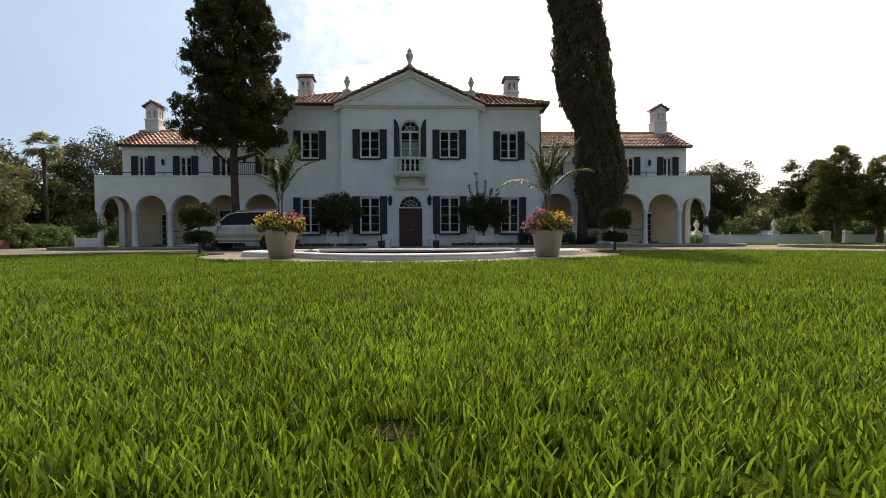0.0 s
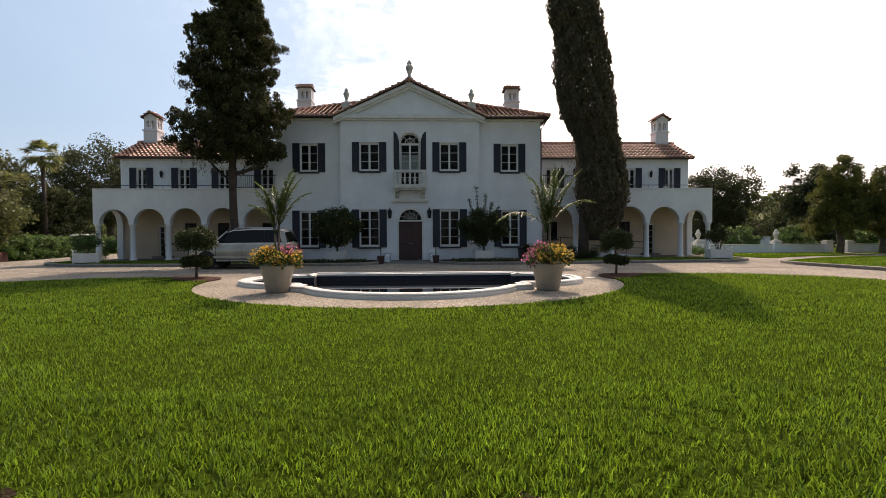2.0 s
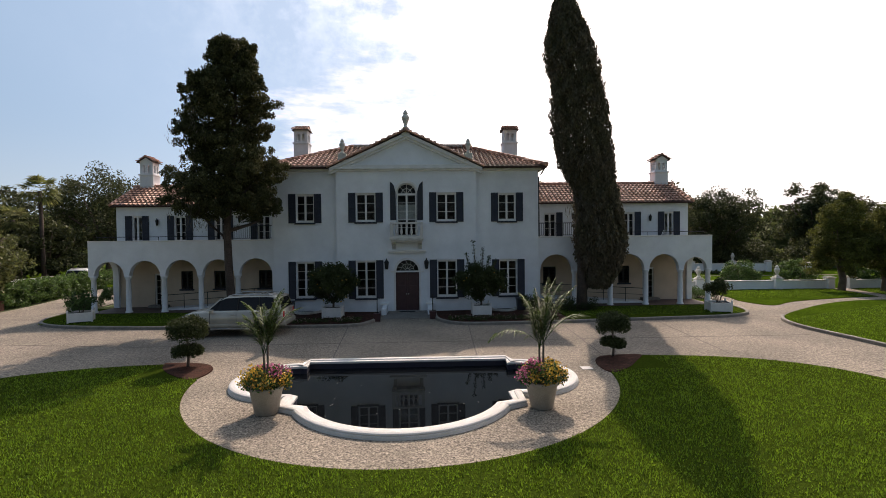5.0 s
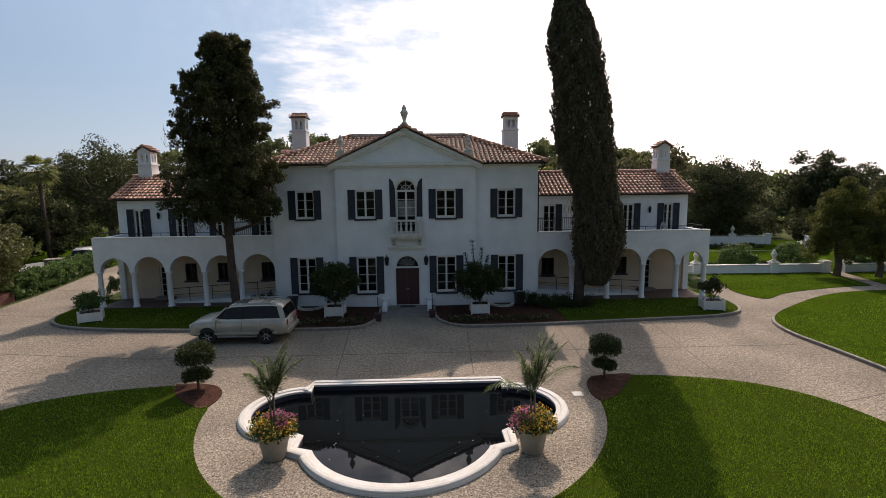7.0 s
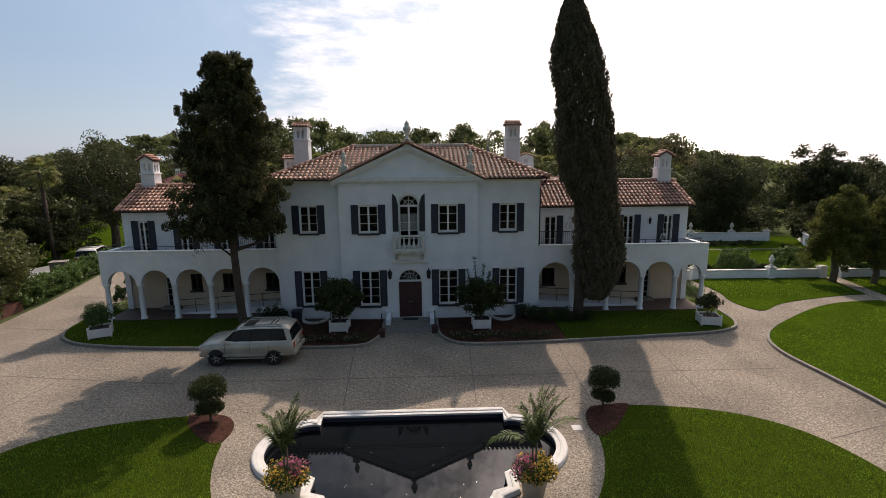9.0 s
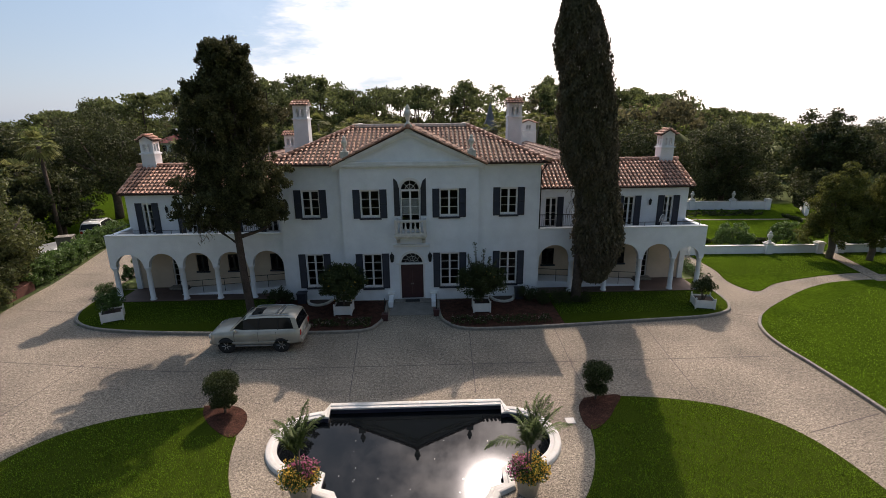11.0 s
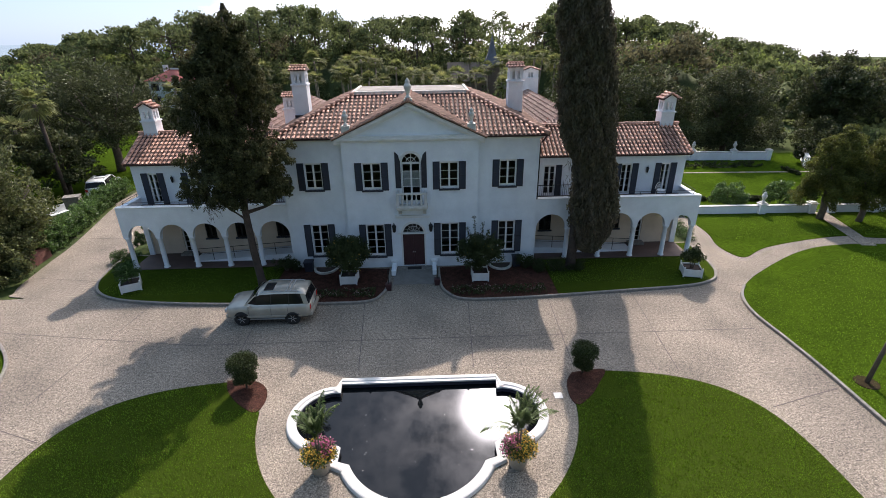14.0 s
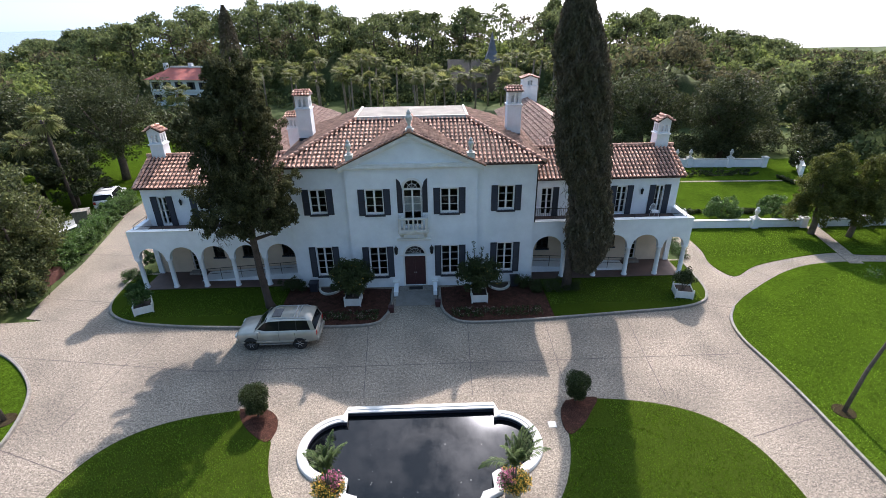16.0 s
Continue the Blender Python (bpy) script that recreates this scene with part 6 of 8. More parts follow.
J_RIGHT = [(5.2, 1.2), (5.6, 2.5), (6.2, 2.9), (7.6, 2.8), (8.1, 3.4), (8.9, 3.3), (9.4, 2.6), (11, 2.5), (11.8, 2.8), (12.5, 2.5), (13.7, 1.9), (14.8, 1.6), (15.4, 1.2), (16.2, 0.9)]


def juniper_point(z, a, k):
    """A place at height z, bearing a and the share k of the crown's reach there."""
    lean = 0.35 * max(0.0, (z - 12.5) / 3.5)
    R = (profile(z, J_LEFT) + lean if math.cos(a) < 0 else profile(z, J_RIGHT) - lean) * (0.9 + 0.1 * abs(math.cos(a)))
    return lean + k * R * math.cos(a), 0.9 * k * R * math.sin(a), z


cl, core = [], []
# ragged boughs in tufts, and a dense shaded heart with a few gaps
for _ in range(250):
    z = 5.7 + 9.15 * rng.random() ** 1.05
    a = rng.uniform(0, 2 * math.pi)
    reach = rng.uniform(0.62, 1.0) if rng.random() < 0.75 else rng.uniform(0.9, 1.06)
    for k in (0.5, 0.66, 0.8, 0.92, 1.0):
        px, py, pz = juniper_point(z + rng.normal(0, 0.16) + 0.35 * k * k, a + rng.normal(0, 0.10), 0.97 * k * reach)
        cl.append((px, py, pz - 0.2, rng.uniform(0.24, 0.40) * (1.25 - 0.55 * k)))
while len(core) < 190:
    z, a = rng.uniform(5.9, 14.4), rng.uniform(0, 2 * math.pi)
    core.append((*juniper_point(z, a, 0.62 * rng.random() ** 0.6), rng.uniform(0.4, 0.7)))
crown_part(juniper, *clump_cloud(core, 110, 0.17, rng, 0.45, up=0.2), M_JUNIPER, name="inner_foliage")
v1, f1 = clump_cloud(cl, 115, 0.125, rng, 0.5, up=0.5)
crown_part(juniper, v1, f1, M_JUNIPER, "dense ragged dark foliage with gaps")
moss_pts = []
for _ in range(46):
    z = rng.choice([5.9, 6.1, 6.6, 10.8, 10.4, 9.0])
    a = rng.uniform(2.2, 4.2) if rng.random() < 0.65 else rng.uniform(0, 6.28)
    R = (profile(z, J_LEFT) if math.cos(a) < 0 else profile(z, J_RIGHT)) * rng.uniform(0.6, 0.95)
    for k in range(14):
        moss_pts.append((R * math.cos(a) + rng.normal(0, 0.06), 0.85 * R * math.sin(a) + rng.normal(0, 0.06), z - 0.08 * k - rng.random() * 0.1))
mp = np.array(moss_pts)
crown_part(juniper, *leaf_quads(mp, 0.16 + 0.2 * rng.random(len(mp)), rng, 0.12, droop=1.5), M_MOSS, "grey hanging moss", name="moss")["kind"] = "stuff"

rng = np.random.default_rng(102)
cyp = thing("tall_cypress", (10.2, -0.95, 0.08), "towering dark Italian cypress with a drooping lower skirt", "tree")
part("trunk", Mesh().tube([(0, 0, -0.1), (0.0, 0, 1.5), (0.0, 0, 5), (-0.3, 0, 12), (-1.0, 0, 19)], [0.36, 0.27, 0.24, 0.16, 0.04], 12).tube([(0.1, 0, 1.0), (0.8, 0, 2.6), (1.4, -0.1, 5.0)], [0.14, 0.1, 0.05], 8), M_DARKBARK, cyp, "shaggy grey-brown trunk", smooth=True)
C_LEFT = [(6.6, 0.3), (7.6, 0.8), (8.4, 1.3), (10.2, 1.7), (11.7, 1.75), (13, 1.75), (14.4, 2.1), (15.8, 2.05), (17.1, 1.8), (18.2, 1.45), (19.1, 0.95)]
C_RIGHT = [(6.6, 1.95), (8.3, 1.9), (9.2, 1.8), (11.6, 1.5), (13.1, 1.2), (14.7, 0.85), (16.1, 0.4), (17.1, -0.1), (18.2, -0.55), (19.1, -0.85)]
S_LEFT = [(1.3, -0.5), (1.7, -0.05), (3.2, 0.35), (4.1, 0.42), (5.4, 0.38), (6.7, 0.4), (7.6, 0.6), (8.6, 0.4)]
S_RIGHT = [(1.3, 1.5), (1.7, 1.85), (2.7, 2.3), (3.8, 2.65), (5.4, 2.4), (7.2, 2.0), (8.6, 1.6)]
pts = []
for left, right, z0, z1, n in ((C_LEFT, C_RIGHT, 6.6, 19.1, 56000), (S_LEFT, S_RIGHT, 1.3, 8.6, 30000)):
    z = rng.uniform(z0, z1, n)
    xl, xr = -np.interp(z, *zip(*left)), np.interp(z, *zip(*right))
    c, w = (xl + xr) / 2, np.maximum(0.02, (xr - xl) / 2)
    a = rng.uniform(0, 2 * math.pi, n)
    lump = 0.97 + 0.05 * np.sin(1.7 * z + 9 * a) + 0.045 * np.sin(5.3 * z - 7 * a) + 0.035 * np.sin(2.3 * z + 17 * a)
    r = rng.random(n) ** 0.22 * lump
    pts.append(np.stack([c + w * r * np.cos(a), np.minimum(w, 1.55) * r * np.sin(a), z], 1))
pts = np.concatenate(pts)
crown_part(cyp, *leaf_quads(pts, 0.15 + 0.15 * rng.random(len(pts)), rng, 0.34, up=0.8), M_CYPRESS, "dense upright dark foliage")
bare = np.stack([rng.normal(-0.15, 0.35, 500), rng.normal(-0.4, 0.3, 500), rng.uniform(5.0, 8.6, 500)], 1)
crown_part(cyp, *leaf_quads(bare, 0.35 + 0.3 * rng.random(500), rng, 0.07, droop=1.2), M_MOSS, "dead grey-brown hanging twigs", name="dead_foliage")


# ---------------------------------------------------------------- vehicles
def car(name, at, paint, label, sporty=True):
    """A large four-wheel-drive estate car, nose towards -x, its middle over the origin."""
    c = thing(name, at, label, "car")
    # stations along x: (x, half width at sill, half width at shoulder, z sill, z shoulder)
    low = [(-2.30, 0.66, 0.70, 0.50, 0.92), (-2.20, 0.86, 0.88, 0.42, 1.04), (-1.9, 0.93, 0.93, 0.40, 1.12), (-1.1, 0.95, 0.95, 0.40, 1.19), (0.0, 0.96, 0.96, 0.40, 1.21), (1.4, 0.96, 0.96, 0.40, 1.22), (2.2, 0.94, 0.93, 0.44, 1.23), (2.44, 0.88, 0.90, 0.50, 1.22)]
    body = Mesh()
    rings = []
    for x, ws, wh, zs, zh in low:
        rings.append([(x, -ws + 0.06, zs), (x, -ws, zs + 0.08), (x, -wh - 0.01, (zs + zh) / 2), (x, -wh, zh - 0.08), (x, -wh + 0.09, zh), (x, 0, zh + 0.03), (x, wh - 0.09, zh), (x, wh, zh - 0.08), (x, wh + 0.01, (zs + zh) / 2), (x, ws, zs + 0.08), (x, ws - 0.06, zs)])
    k = len(rings[0])
    body.add([p for r in rings for p in r], [(i * k + j, i * k + (j + 1) % k, (i + 1) * k + (j + 1) % k, (i + 1) * k + j)[::-1] for i in range(len(rings) - 1) for j in range(k)] + [tuple(range(k)), tuple(range(len(rings) * k - 1, (len(rings) - 1) * k - 1, -1))])
    part("body", body, paint, c, "smooth painted body", smooth=True)
    # cabin
    cab = [(-1.22, 0.84, 1.16, 0.62, 1.20), (-0.50, 0.86, 1.20, 0.72, 1.76), (0.2, 0.87, 1.21, 0.74, 1.82), (1.7, 0.87, 1.22, 0.74, 1.82), (2.16, 0.86, 1.22, 0.72, 1.76), (2.42, 0.84, 1.22, 0.70, 1.30)]
    glass, roof = Mesh(), Mesh()
    rows = [[(x, -wb, zb), (x, -wt, zt - 0.02), (x, wt, zt - 0.02), (x, wb, zb)] for x, wb, zb, wt, zt in cab]
    glass.add([p for r in rows for p in r], [((i + 1) * 4 + j, (i + 1) * 4 + j + 1, i * 4 + j + 1, i * 4 + j) for i in range(len(rows) - 1) for j in range(3)] + [(3, 2, 1, 0), tuple(len(rows) * 4 - 4 + q for q in (0, 1, 2, 3))])
    part("glasshouse", glass, M_CARGLASS, c, "dark tinted glass")
    top = [(-0.56, 0.74, 1.70), (-0.25, 0.765, 1.81), (0.6, 0.775, 1.855), (1.7, 0.775, 1.85), (2.12, 0.75, 1.81), (2.24, 0.72, 1.70)]
    rr = [[(x, -w, z - 0.06), (x, -w + 0.03, z - 0.01), (x, 0, z + 0.03), (x, w - 0.03, z - 0.01), (x, w, z - 0.06)] for x, w, z in top]
    roof.add([p for r in rr for p in r], [((i + 1) * 5 + j, (i + 1) * 5 + j + 1, i * 5 + j + 1, i * 5 + j)[::-1] for i in range(len(rr) - 1) for j in range(4)])
    part("roof", roof, paint, c, smooth=True)
    for s in (-1, 1):
        for (xa, za, wa), (xb, zb, wb), th in (((-1.16, 1.18, 0.87), (-0.50, 1.76, 0.735), 0.10), ((2.26, 1.20, 0.885), (2.08, 1.76, 0.745), 0.26)):
            q = [(xa - th / 2, s * wa, za), (xa + th / 2, s * wa, za), (xb + th / 2, s * wb, zb), (xb - th / 2, s * wb, zb)]
            q2 = [(x, y + s * 0.012, z) for x, y, z in q]
            part("pillar", Mesh().add(q + q2, [(4, 5, 6, 7) if s < 0 else (7, 6, 5, 4), (0, 1, 5, 4), (1, 2, 6, 5), (2, 3, 7, 6), (3, 0, 4, 7)]), paint, c)
        for xa, xb, th in ((0.28, 0.34, 0.05), (1.30, 1.30, 0.05)):
            q = [(xa - th / 2, s * 0.885, 1.20), (xa + th / 2, s * 0.885, 1.20), (xb + th / 2, s * 0.75, 1.79), (xb - th / 2, s * 0.75, 1.79)]
            q2 = [(x, y + s * 0.012, z) for x, y, z in q]
            part("pillar", Mesh().add(q + q2, [(4, 5, 6, 7) if s < 0 else (7, 6, 5, 4), (0, 1, 5, 4), (1, 2, 6, 5), (2, 3, 7, 6), (3, 0, 4, 7)]), M_RUBBER, c, "black pillar between the windows")
        for xa in (-0.98, 0.26, 1.20):
            part("door_seam", Mesh().box(xa - 0.006, xa + 0.006, *sorted((s * 0.955, s * 0.9715)), 0.50, 1.12), M_RUBBER, c)
        for xa in (0.08, 1.04):
            part("door_handle", Mesh().box(xa - 0.09, xa + 0.09, *sorted((s * 0.955, s * 0.985)), 1.0, 1.035), paint, c, bevel=0.008)
        part("side_trim", Mesh().box(-1.9, 1.95, *sorted((s * 0.955, s * 0.985)), 0.50, 0.60), paint, c, bevel=0.01)
        part("running_board", Mesh().box(-0.95, 0.98, *sorted((s * 0.86, s * 1.0)), 0.36, 0.42), M_CHROME, c, bevel=0.01)
        part("roof_rail", Mesh().tube([(-0.2, s * 0.66, 1.84), (0.0, s * 0.66, 1.90), (1.7, s * 0.66, 1.90), (1.9, s * 0.66, 1.84)], 0.022, 6), M_CHROME, c)
        part("mirror", Mesh().box(-0.95, -0.80, *sorted((s * 0.93, s * 1.12)), 1.12, 1.28), paint, c, bevel=0.03)
        part("tail_light", Mesh().box(2.30, 2.45, *sorted((s * 0.66, s * 0.90)), 0.86, 1.14), M_REDLIGHT, c, "red tail light", bevel=0.02)
        part("headlight", Mesh().box(-2.32, -2.12, *sorted((s * 0.52, s * 0.86)), 0.78, 0.98), M_CLEARLIGHT, c, "clear headlight", bevel=0.03)
        for x in (-1.42, 1.42):
            w = part("wheel", Mesh().lathe([(0.28, -0.13), (0.37, -0.13), (0.395, -0.09), (0.395, 0.09), (0.37, 0.13), (0.28, 0.13)], 24), M_RUBBER, c, "black tyre with alloy rim", smooth=True)
            w.matrix_basis = pose(x, s * 0.855, 0.395, 90 * (1 if s < 0 else -1), 0, 0)
            rim = Mesh().lathe([(0.28, 0.06), (0.28, 0.12), (0.25, 0.10), (0.10, 0.09), (0.06, 0.12), (0.0, 0.125)], 18)
            part("rim", rim, M_ALLOY, w, "silver alloy rim")
            spokes = Mesh()
            for q in range(6):
                an = q * math.pi / 3
                spokes.tube([(0.05 * math.cos(an), 0.05 * math.sin(an), 0.115), (0.24 * math.cos(an), 0.24 * math.sin(an), 0.105)], 0.03, 5)
            part("spokes", spokes, M_ALLOY, w)
            ar = part("wheel_arch", Mesh().lathe([(0.30, -0.01), (0.435, -0.01), (0.435, 0.012), (0.30, 0.012)], 24), M_RUBBER, c, "dark wheel arch")
            ar.matrix_basis = pose(x, s * 0.945, 0.42, 90, 0, 0)
    part("sunroof", Mesh().box(-0.15, 0.38, -0.42, 0.42, 1.835, 1.872), M_CARGLASS, c, "open dark sunroof", bevel=0.01)
    part("rack_bar", Mesh().box(1.15, 1.21, -0.66, 0.66, 1.885, 1.915), M_CHROME, c)
    part("rack_bar", Mesh().box(1.38, 1.44, -0.66, 0.66, 1.885, 1.915), M_CHROME, c)
    part("front_bumper", Mesh().box(-2.33, -2.1, -0.86, 0.86, 0.44, 0.66), paint, c, bevel=0.06)
    part("rear_bumper", Mesh().box(2.30, 2.54, -0.88, 0.88, 0.46, 0.70), paint, c, bevel=0.06)
    part("grille", Mesh().box(-2.29, -2.2, -0.48, 0.48, 0.72, 0.92), M_CHROME, c, bevel=0.02)
    part("number_plate", Mesh().box(2.425, 2.445, -0.17, 0.17, 0.84, 0.98), M_CLEARLIGHT, c, "plain pale plate")
    return c


car("four_wheel_drive_car", pose(-7.72, -5.74, 0.0) @ Matrix.Diagonal((0.95, 1, 0.99, 1)), M_CAR, "champagne-silver four-wheel-drive estate car parked on the forecourt")
car("white_estate_car", pose(-31.4, 18.6, 0.0, 0, 0, -74), M_WHITECAR, "white estate car parked behind the hedge")


# ---------------------------------------------------------------- garden walls on the right
def garden_wall(name, pts, h, t=0.3):
    a, b = Vector(pts[0]), Vector(pts[1])
    d = (b - a).normalized()
    n = Vector((-d.y, d.x)) * t / 2
    quad = lambda k, z: [(p.x, p.y, z) for p in (a - n * k, b - n * k, b + n * k, a + n * k)]
    w = setting(name, Mesh().hexa(quad(1, -0.1), quad(1, h - 0.08)), M_STUCCO, "low white stucco garden wall", "wall")
    part("wall_coping", Mesh().hexa(quad(1.25, h - 0.08), quad(1.25, h)), M_COPING, w, "flat white coping", bevel=0.015)
    return w


def pier(x, y, h, urn):
    p = thing("garden_pier", (x, y, 0), "white stucco garden pier" + (" with a stone urn on top" if urn else " with a moulded cap"), "pier", "garden piers")
    part("shaft", Mesh().box(-0.27, 0.27, -0.27, 0.27, -0.05, h), M_STUCCO, p, bevel=0.015)
    part("cap", Mesh().box(-0.34, 0.34, -0.34, 0.34, h, h + 0.08).box(-0.24, 0.24, -0.24, 0.24, h + 0.08, h + 0.16), M_COPING, p, bevel=0.015)
    if urn:
        part("urn", Mesh().lathe([(r * 0.85, h + 0.16 + z * 0.8) for r, z in URN], 14), M_COPING, p, "pale stone urn", smooth=True)


garden_wall("garden_wall_1", [(20.9, 8.8), (33.2, 8.5)], 0.72)
garden_wall("garden_wall_2", [(34.9, 8.45), (60, 7.8)], 0.72)
for x, u in ((29.0, True), (33.2, False), (34.9, False), (38.6, True), (44, True)):
    pier(x, 8.62 - (x - 21) * 0.02, 0.85, u)
garden_wall("garden_wall_3", [(29.5, 27.4), (41.5, 26.6)], 1.0)
garden_wall("garden_wall_4", [(43.2, 22.4), (47.0, 28.6)], 1.25)
for x, u in ((31.0, True), (32.6, True), (37.4, True), (41.5, False), (22.7, True)):
    pier(x, 27.3 - (x - 29.5) * 0.066 if x > 29 else 8.6, 1.15 if x > 29 else 0.85, u)
setting("garden_path", Mesh().slab([(31.9, 1.5), (32.9, 1.4), (34.6, 8.3), (33.5, 8.4)], -0.1, 0.036), M_DRIVE, "narrow pale path to the garden gate", "path")
setting("garden_path", Mesh().slab([(22.0, 21.7), (45, 20.7), (45, 21.1), (22.0, 22.1)], -0.1, 0.012), M_DRIVE, "pale path across the walled garden", "path")
for i, (x, y, r, h) in enumerate(((27.3, 10.4, 1.35, 2.3), (31.8, 10.1, 1.4, 2.35), (37.0, 9.6, 1.2, 1.9), (40.4, 9.6, 1.2, 1.9), (21.3, 10.4, 0.7, 1.3))):
    shrub("oleander_bush", x, y, 0.0, r, r, h, 200 + i, M_BUSH, "rounded light green bush behind the garden wall", "bush", 70, 110, 0.14, "garden bushes")
for i, (x, y, rx, ry) in enumerate(((25.0, 12.2, 2.6, 0.3), (30.2, 11.9, 1.6, 0.3), (34.5, 23.4, 5.0, 0.4), (34.5, 24.8, 5.0, 0.4), (40.5, 20.9, 0.3, 1.6), (23.0, 10.6, 0.3, 1.5))):
    shrub("box_hedge", x, y, 0.0, rx, ry, 0.4, 220 + i, M_CITRUS, "low clipped box edging in the garden", "hedge", 50, 110, 0.09, "box edging", clip=True)


# white garden chairs on the wing terrace
def garden_chair(x, y, z, turn):
    c = thing("garden_chair", pose(x, y, z, 0, 0, turn), "white painted metal chair with a rounded back on the terrace", "chair", "terrace chairs")
    part("seat", Mesh().slab([(0.27 * math.cos(a), 0.25 * math.sin(a)) for a in np.linspace(0, 6.02, 18)], 0.42, 0.46), M_TRIM, c)
    rim = [(-0.27 * math.cos(a), 0.25, 0.46 + 0.46 * math.sin(a)) for a in np.linspace(0, math.pi, 13)]
    part("back_frame", Mesh().tube(rim, 0.018, 6), M_TRIM, c)
    for k in range(5):
        bx = -0.18 + 0.09 * k
        part("back_slat", Mesh().tube([(bx, 0.25, 0.45), (bx, 0.25, 0.46 + 0.46 * math.sqrt(1 - (bx / 0.27) ** 2))], 0.012, 5), M_TRIM, c)
    for sx in (-1, 1):
        for sy in (-1, 1):
            part("leg", Mesh().tube([(sx * 0.19, sy * 0.17, 0.43), (sx * 0.23, sy * 0.21, 0.0)], 0.015, 6), M_TRIM, c)


garden_chair(16.95, 2.25, 3.82, 20)
garden_chair(12.9, 2.2, 3.82, -15)
# a small metal access plate let into the paving
plate = thing("access_plate", (6.4, -12.9, 0.005), "small square pale metal access plate in the paving", "access plate")
part("frame", Mesh().box(-0.2, 0.2, -0.2, 0.2, -0.02, 0.008), M_KERB, plate)
part("cover", Mesh().box(-0.17, 0.17, -0.17, 0.17, 0.008, 0.014), M_COPING, plate)

for i, (x, y, rx, h) in enumerate(((30.0, 29.6, 1.6, 1.6), (34.2, 29.4, 1.9, 1.9), (38.0, 29.0, 1.8, 1.8), (41.6, 30.5, 1.9, 2.2), (26.0, 30.5, 2.0, 1.8), (22.5, 32, 2.0, 2.2), (45.5, 33.0, 2.2, 2.2), (50.5, 29.5, 2.2, 2.4), (56.0, 36.0, 2.4, 2.6))):
    shrub("evergreen_shrub", x, y + 1.5, 0.0, rx * 1.35, rx * 1.2, h * 1.7, 240 + i, M_OAK, "dark evergreen shrub under the trees behind the wall", "shrub", 60, 80, 0.26, "shrubs under the trees")
# pale petals afloat on the pool
rng = np.random.default_rng(270)
pt = np.stack([CX + rng.uniform(-3.0, 3.0, 18), rng.uniform(-16.6, -12.9, 18), np.full(18, -0.129)], 1)
ang = rng.uniform(0, 6.28, 18)
px = np.stack([np.cos(ang), np.sin(ang), 0 * ang], 1) * 0.026
py = np.stack([-np.sin(ang), np.cos(ang), 0 * ang], 1) * 0.017
petals = part("floating_petals", big_mesh("floating_petals", np.stack([pt - px, pt - py, pt + px, pt + py], 1).reshape(-1, 3), np.arange(72).reshape(-1, 4), M_CLEARLIGHT), M_CLEARLIGHT, None)
tagged(petals, "pale petals afloat on the pool water", "petals", "", "stuff")


# ---------------------------------------------------------------- trees
def broad_tree(name, x, y, h, r, seed, mat=M_OAK, label="spreading live oak with a dark dense crown", trunk_h=0.25, n=110, per=130, leaf=0.34, group="", low=0.2, lobes=()):
    """A tapered forked trunk with limbs under an uneven crown of many leaf clumps."""
    rng = np.random.default_rng(seed)
    t = thing(name, (x, y, -0.02), label, "tree", group)
    m = Mesh()
    th = h * trunk_h
    m.tube([(0, 0, -0.1), (0.1, 0, th * 0.5), (0.0, 0.1, th), (0.1, 0, h * 0.55)], [0.045 * h * 0.8, 0.032 * h, 0.03 * h, 0.012 * h], 10)
    for k in range(7):
        a = k * 0.9 + rng.uniform(0, 0.4)
        rr = r * rng.uniform(0.5, 0.8)
        part("limb", Mesh().tube([(0, 0, th * rng.uniform(0.75, 1.1)), (rr * 0.45 * math.cos(a), rr * 0.45 * math.sin(a), th + (h - th) * 0.25), (rr * math.cos(a), rr * math.sin(a), th + (h - th) * rng.uniform(0.4, 0.65))], [0.018 * h, 0.012 * h, 0.004 * h], 7), M_BARK, t, smooth=True)
    part("trunk", m, M_BARK, t, "grey trunk with spreading limbs", smooth=True)
    cl = []
    cz = h * (low + 1.0) / 2
    hz = h * (1.0 - low) / 2
    for _ in range(n):
        d = rng.normal(size=3)
        d /= np.linalg.norm(d)
        a = math.atan2(d[1], d[0])
        k = 1 + 0.16 * math.sin(3 * a + seed) + 0.12 * math.sin(5 * a + 2 * seed) + 0.10 * math.sin(7 * d[2] + seed)
        q = rng.random() ** 0.33 * k * 0.86
        if lobes:
            # upright egg-shaped heads: offset, middle height, reach and half height of each
            ox, oy, oz, lr, lh = lobes[rng.integers(len(lobes))]
            q = min(0.9, q ** 0.6)
            cl.append((ox + d[0] * q * lr, oy + d[1] * q * lr, oz + d[2] * q * lh, rng.uniform(0.3, 0.48)))
        else:
            cl.append((d[0] * q * r, d[1] * q * r, cz + d[2] * q * hz, rng.uniform(0.12, 0.24) * r))
    crown_part(t, *clump_cloud(cl, per, leaf, rng, 0.5, flat=0.75), mat, "uneven leafy crown")
    return t


# left of the drive
broad_tree("live_oak", -35.0, 27.5, 13.2, 6.8, 301, n=190, per=170, leaf=0.25, low=0.14)
broad_tree("live_oak", -45.5, 28.0, 10.6, 5.4, 302, n=110, per=120, low=0.08)
broad_tree("live_oak", -28.6, 33.0, 8.2, 4.6, 303, n=110, per=140, low=0.22)
broad_tree("live_oak", -48.0, 20.0, 10.0, 6.0, 304, n=100, per=130, low=0.1)
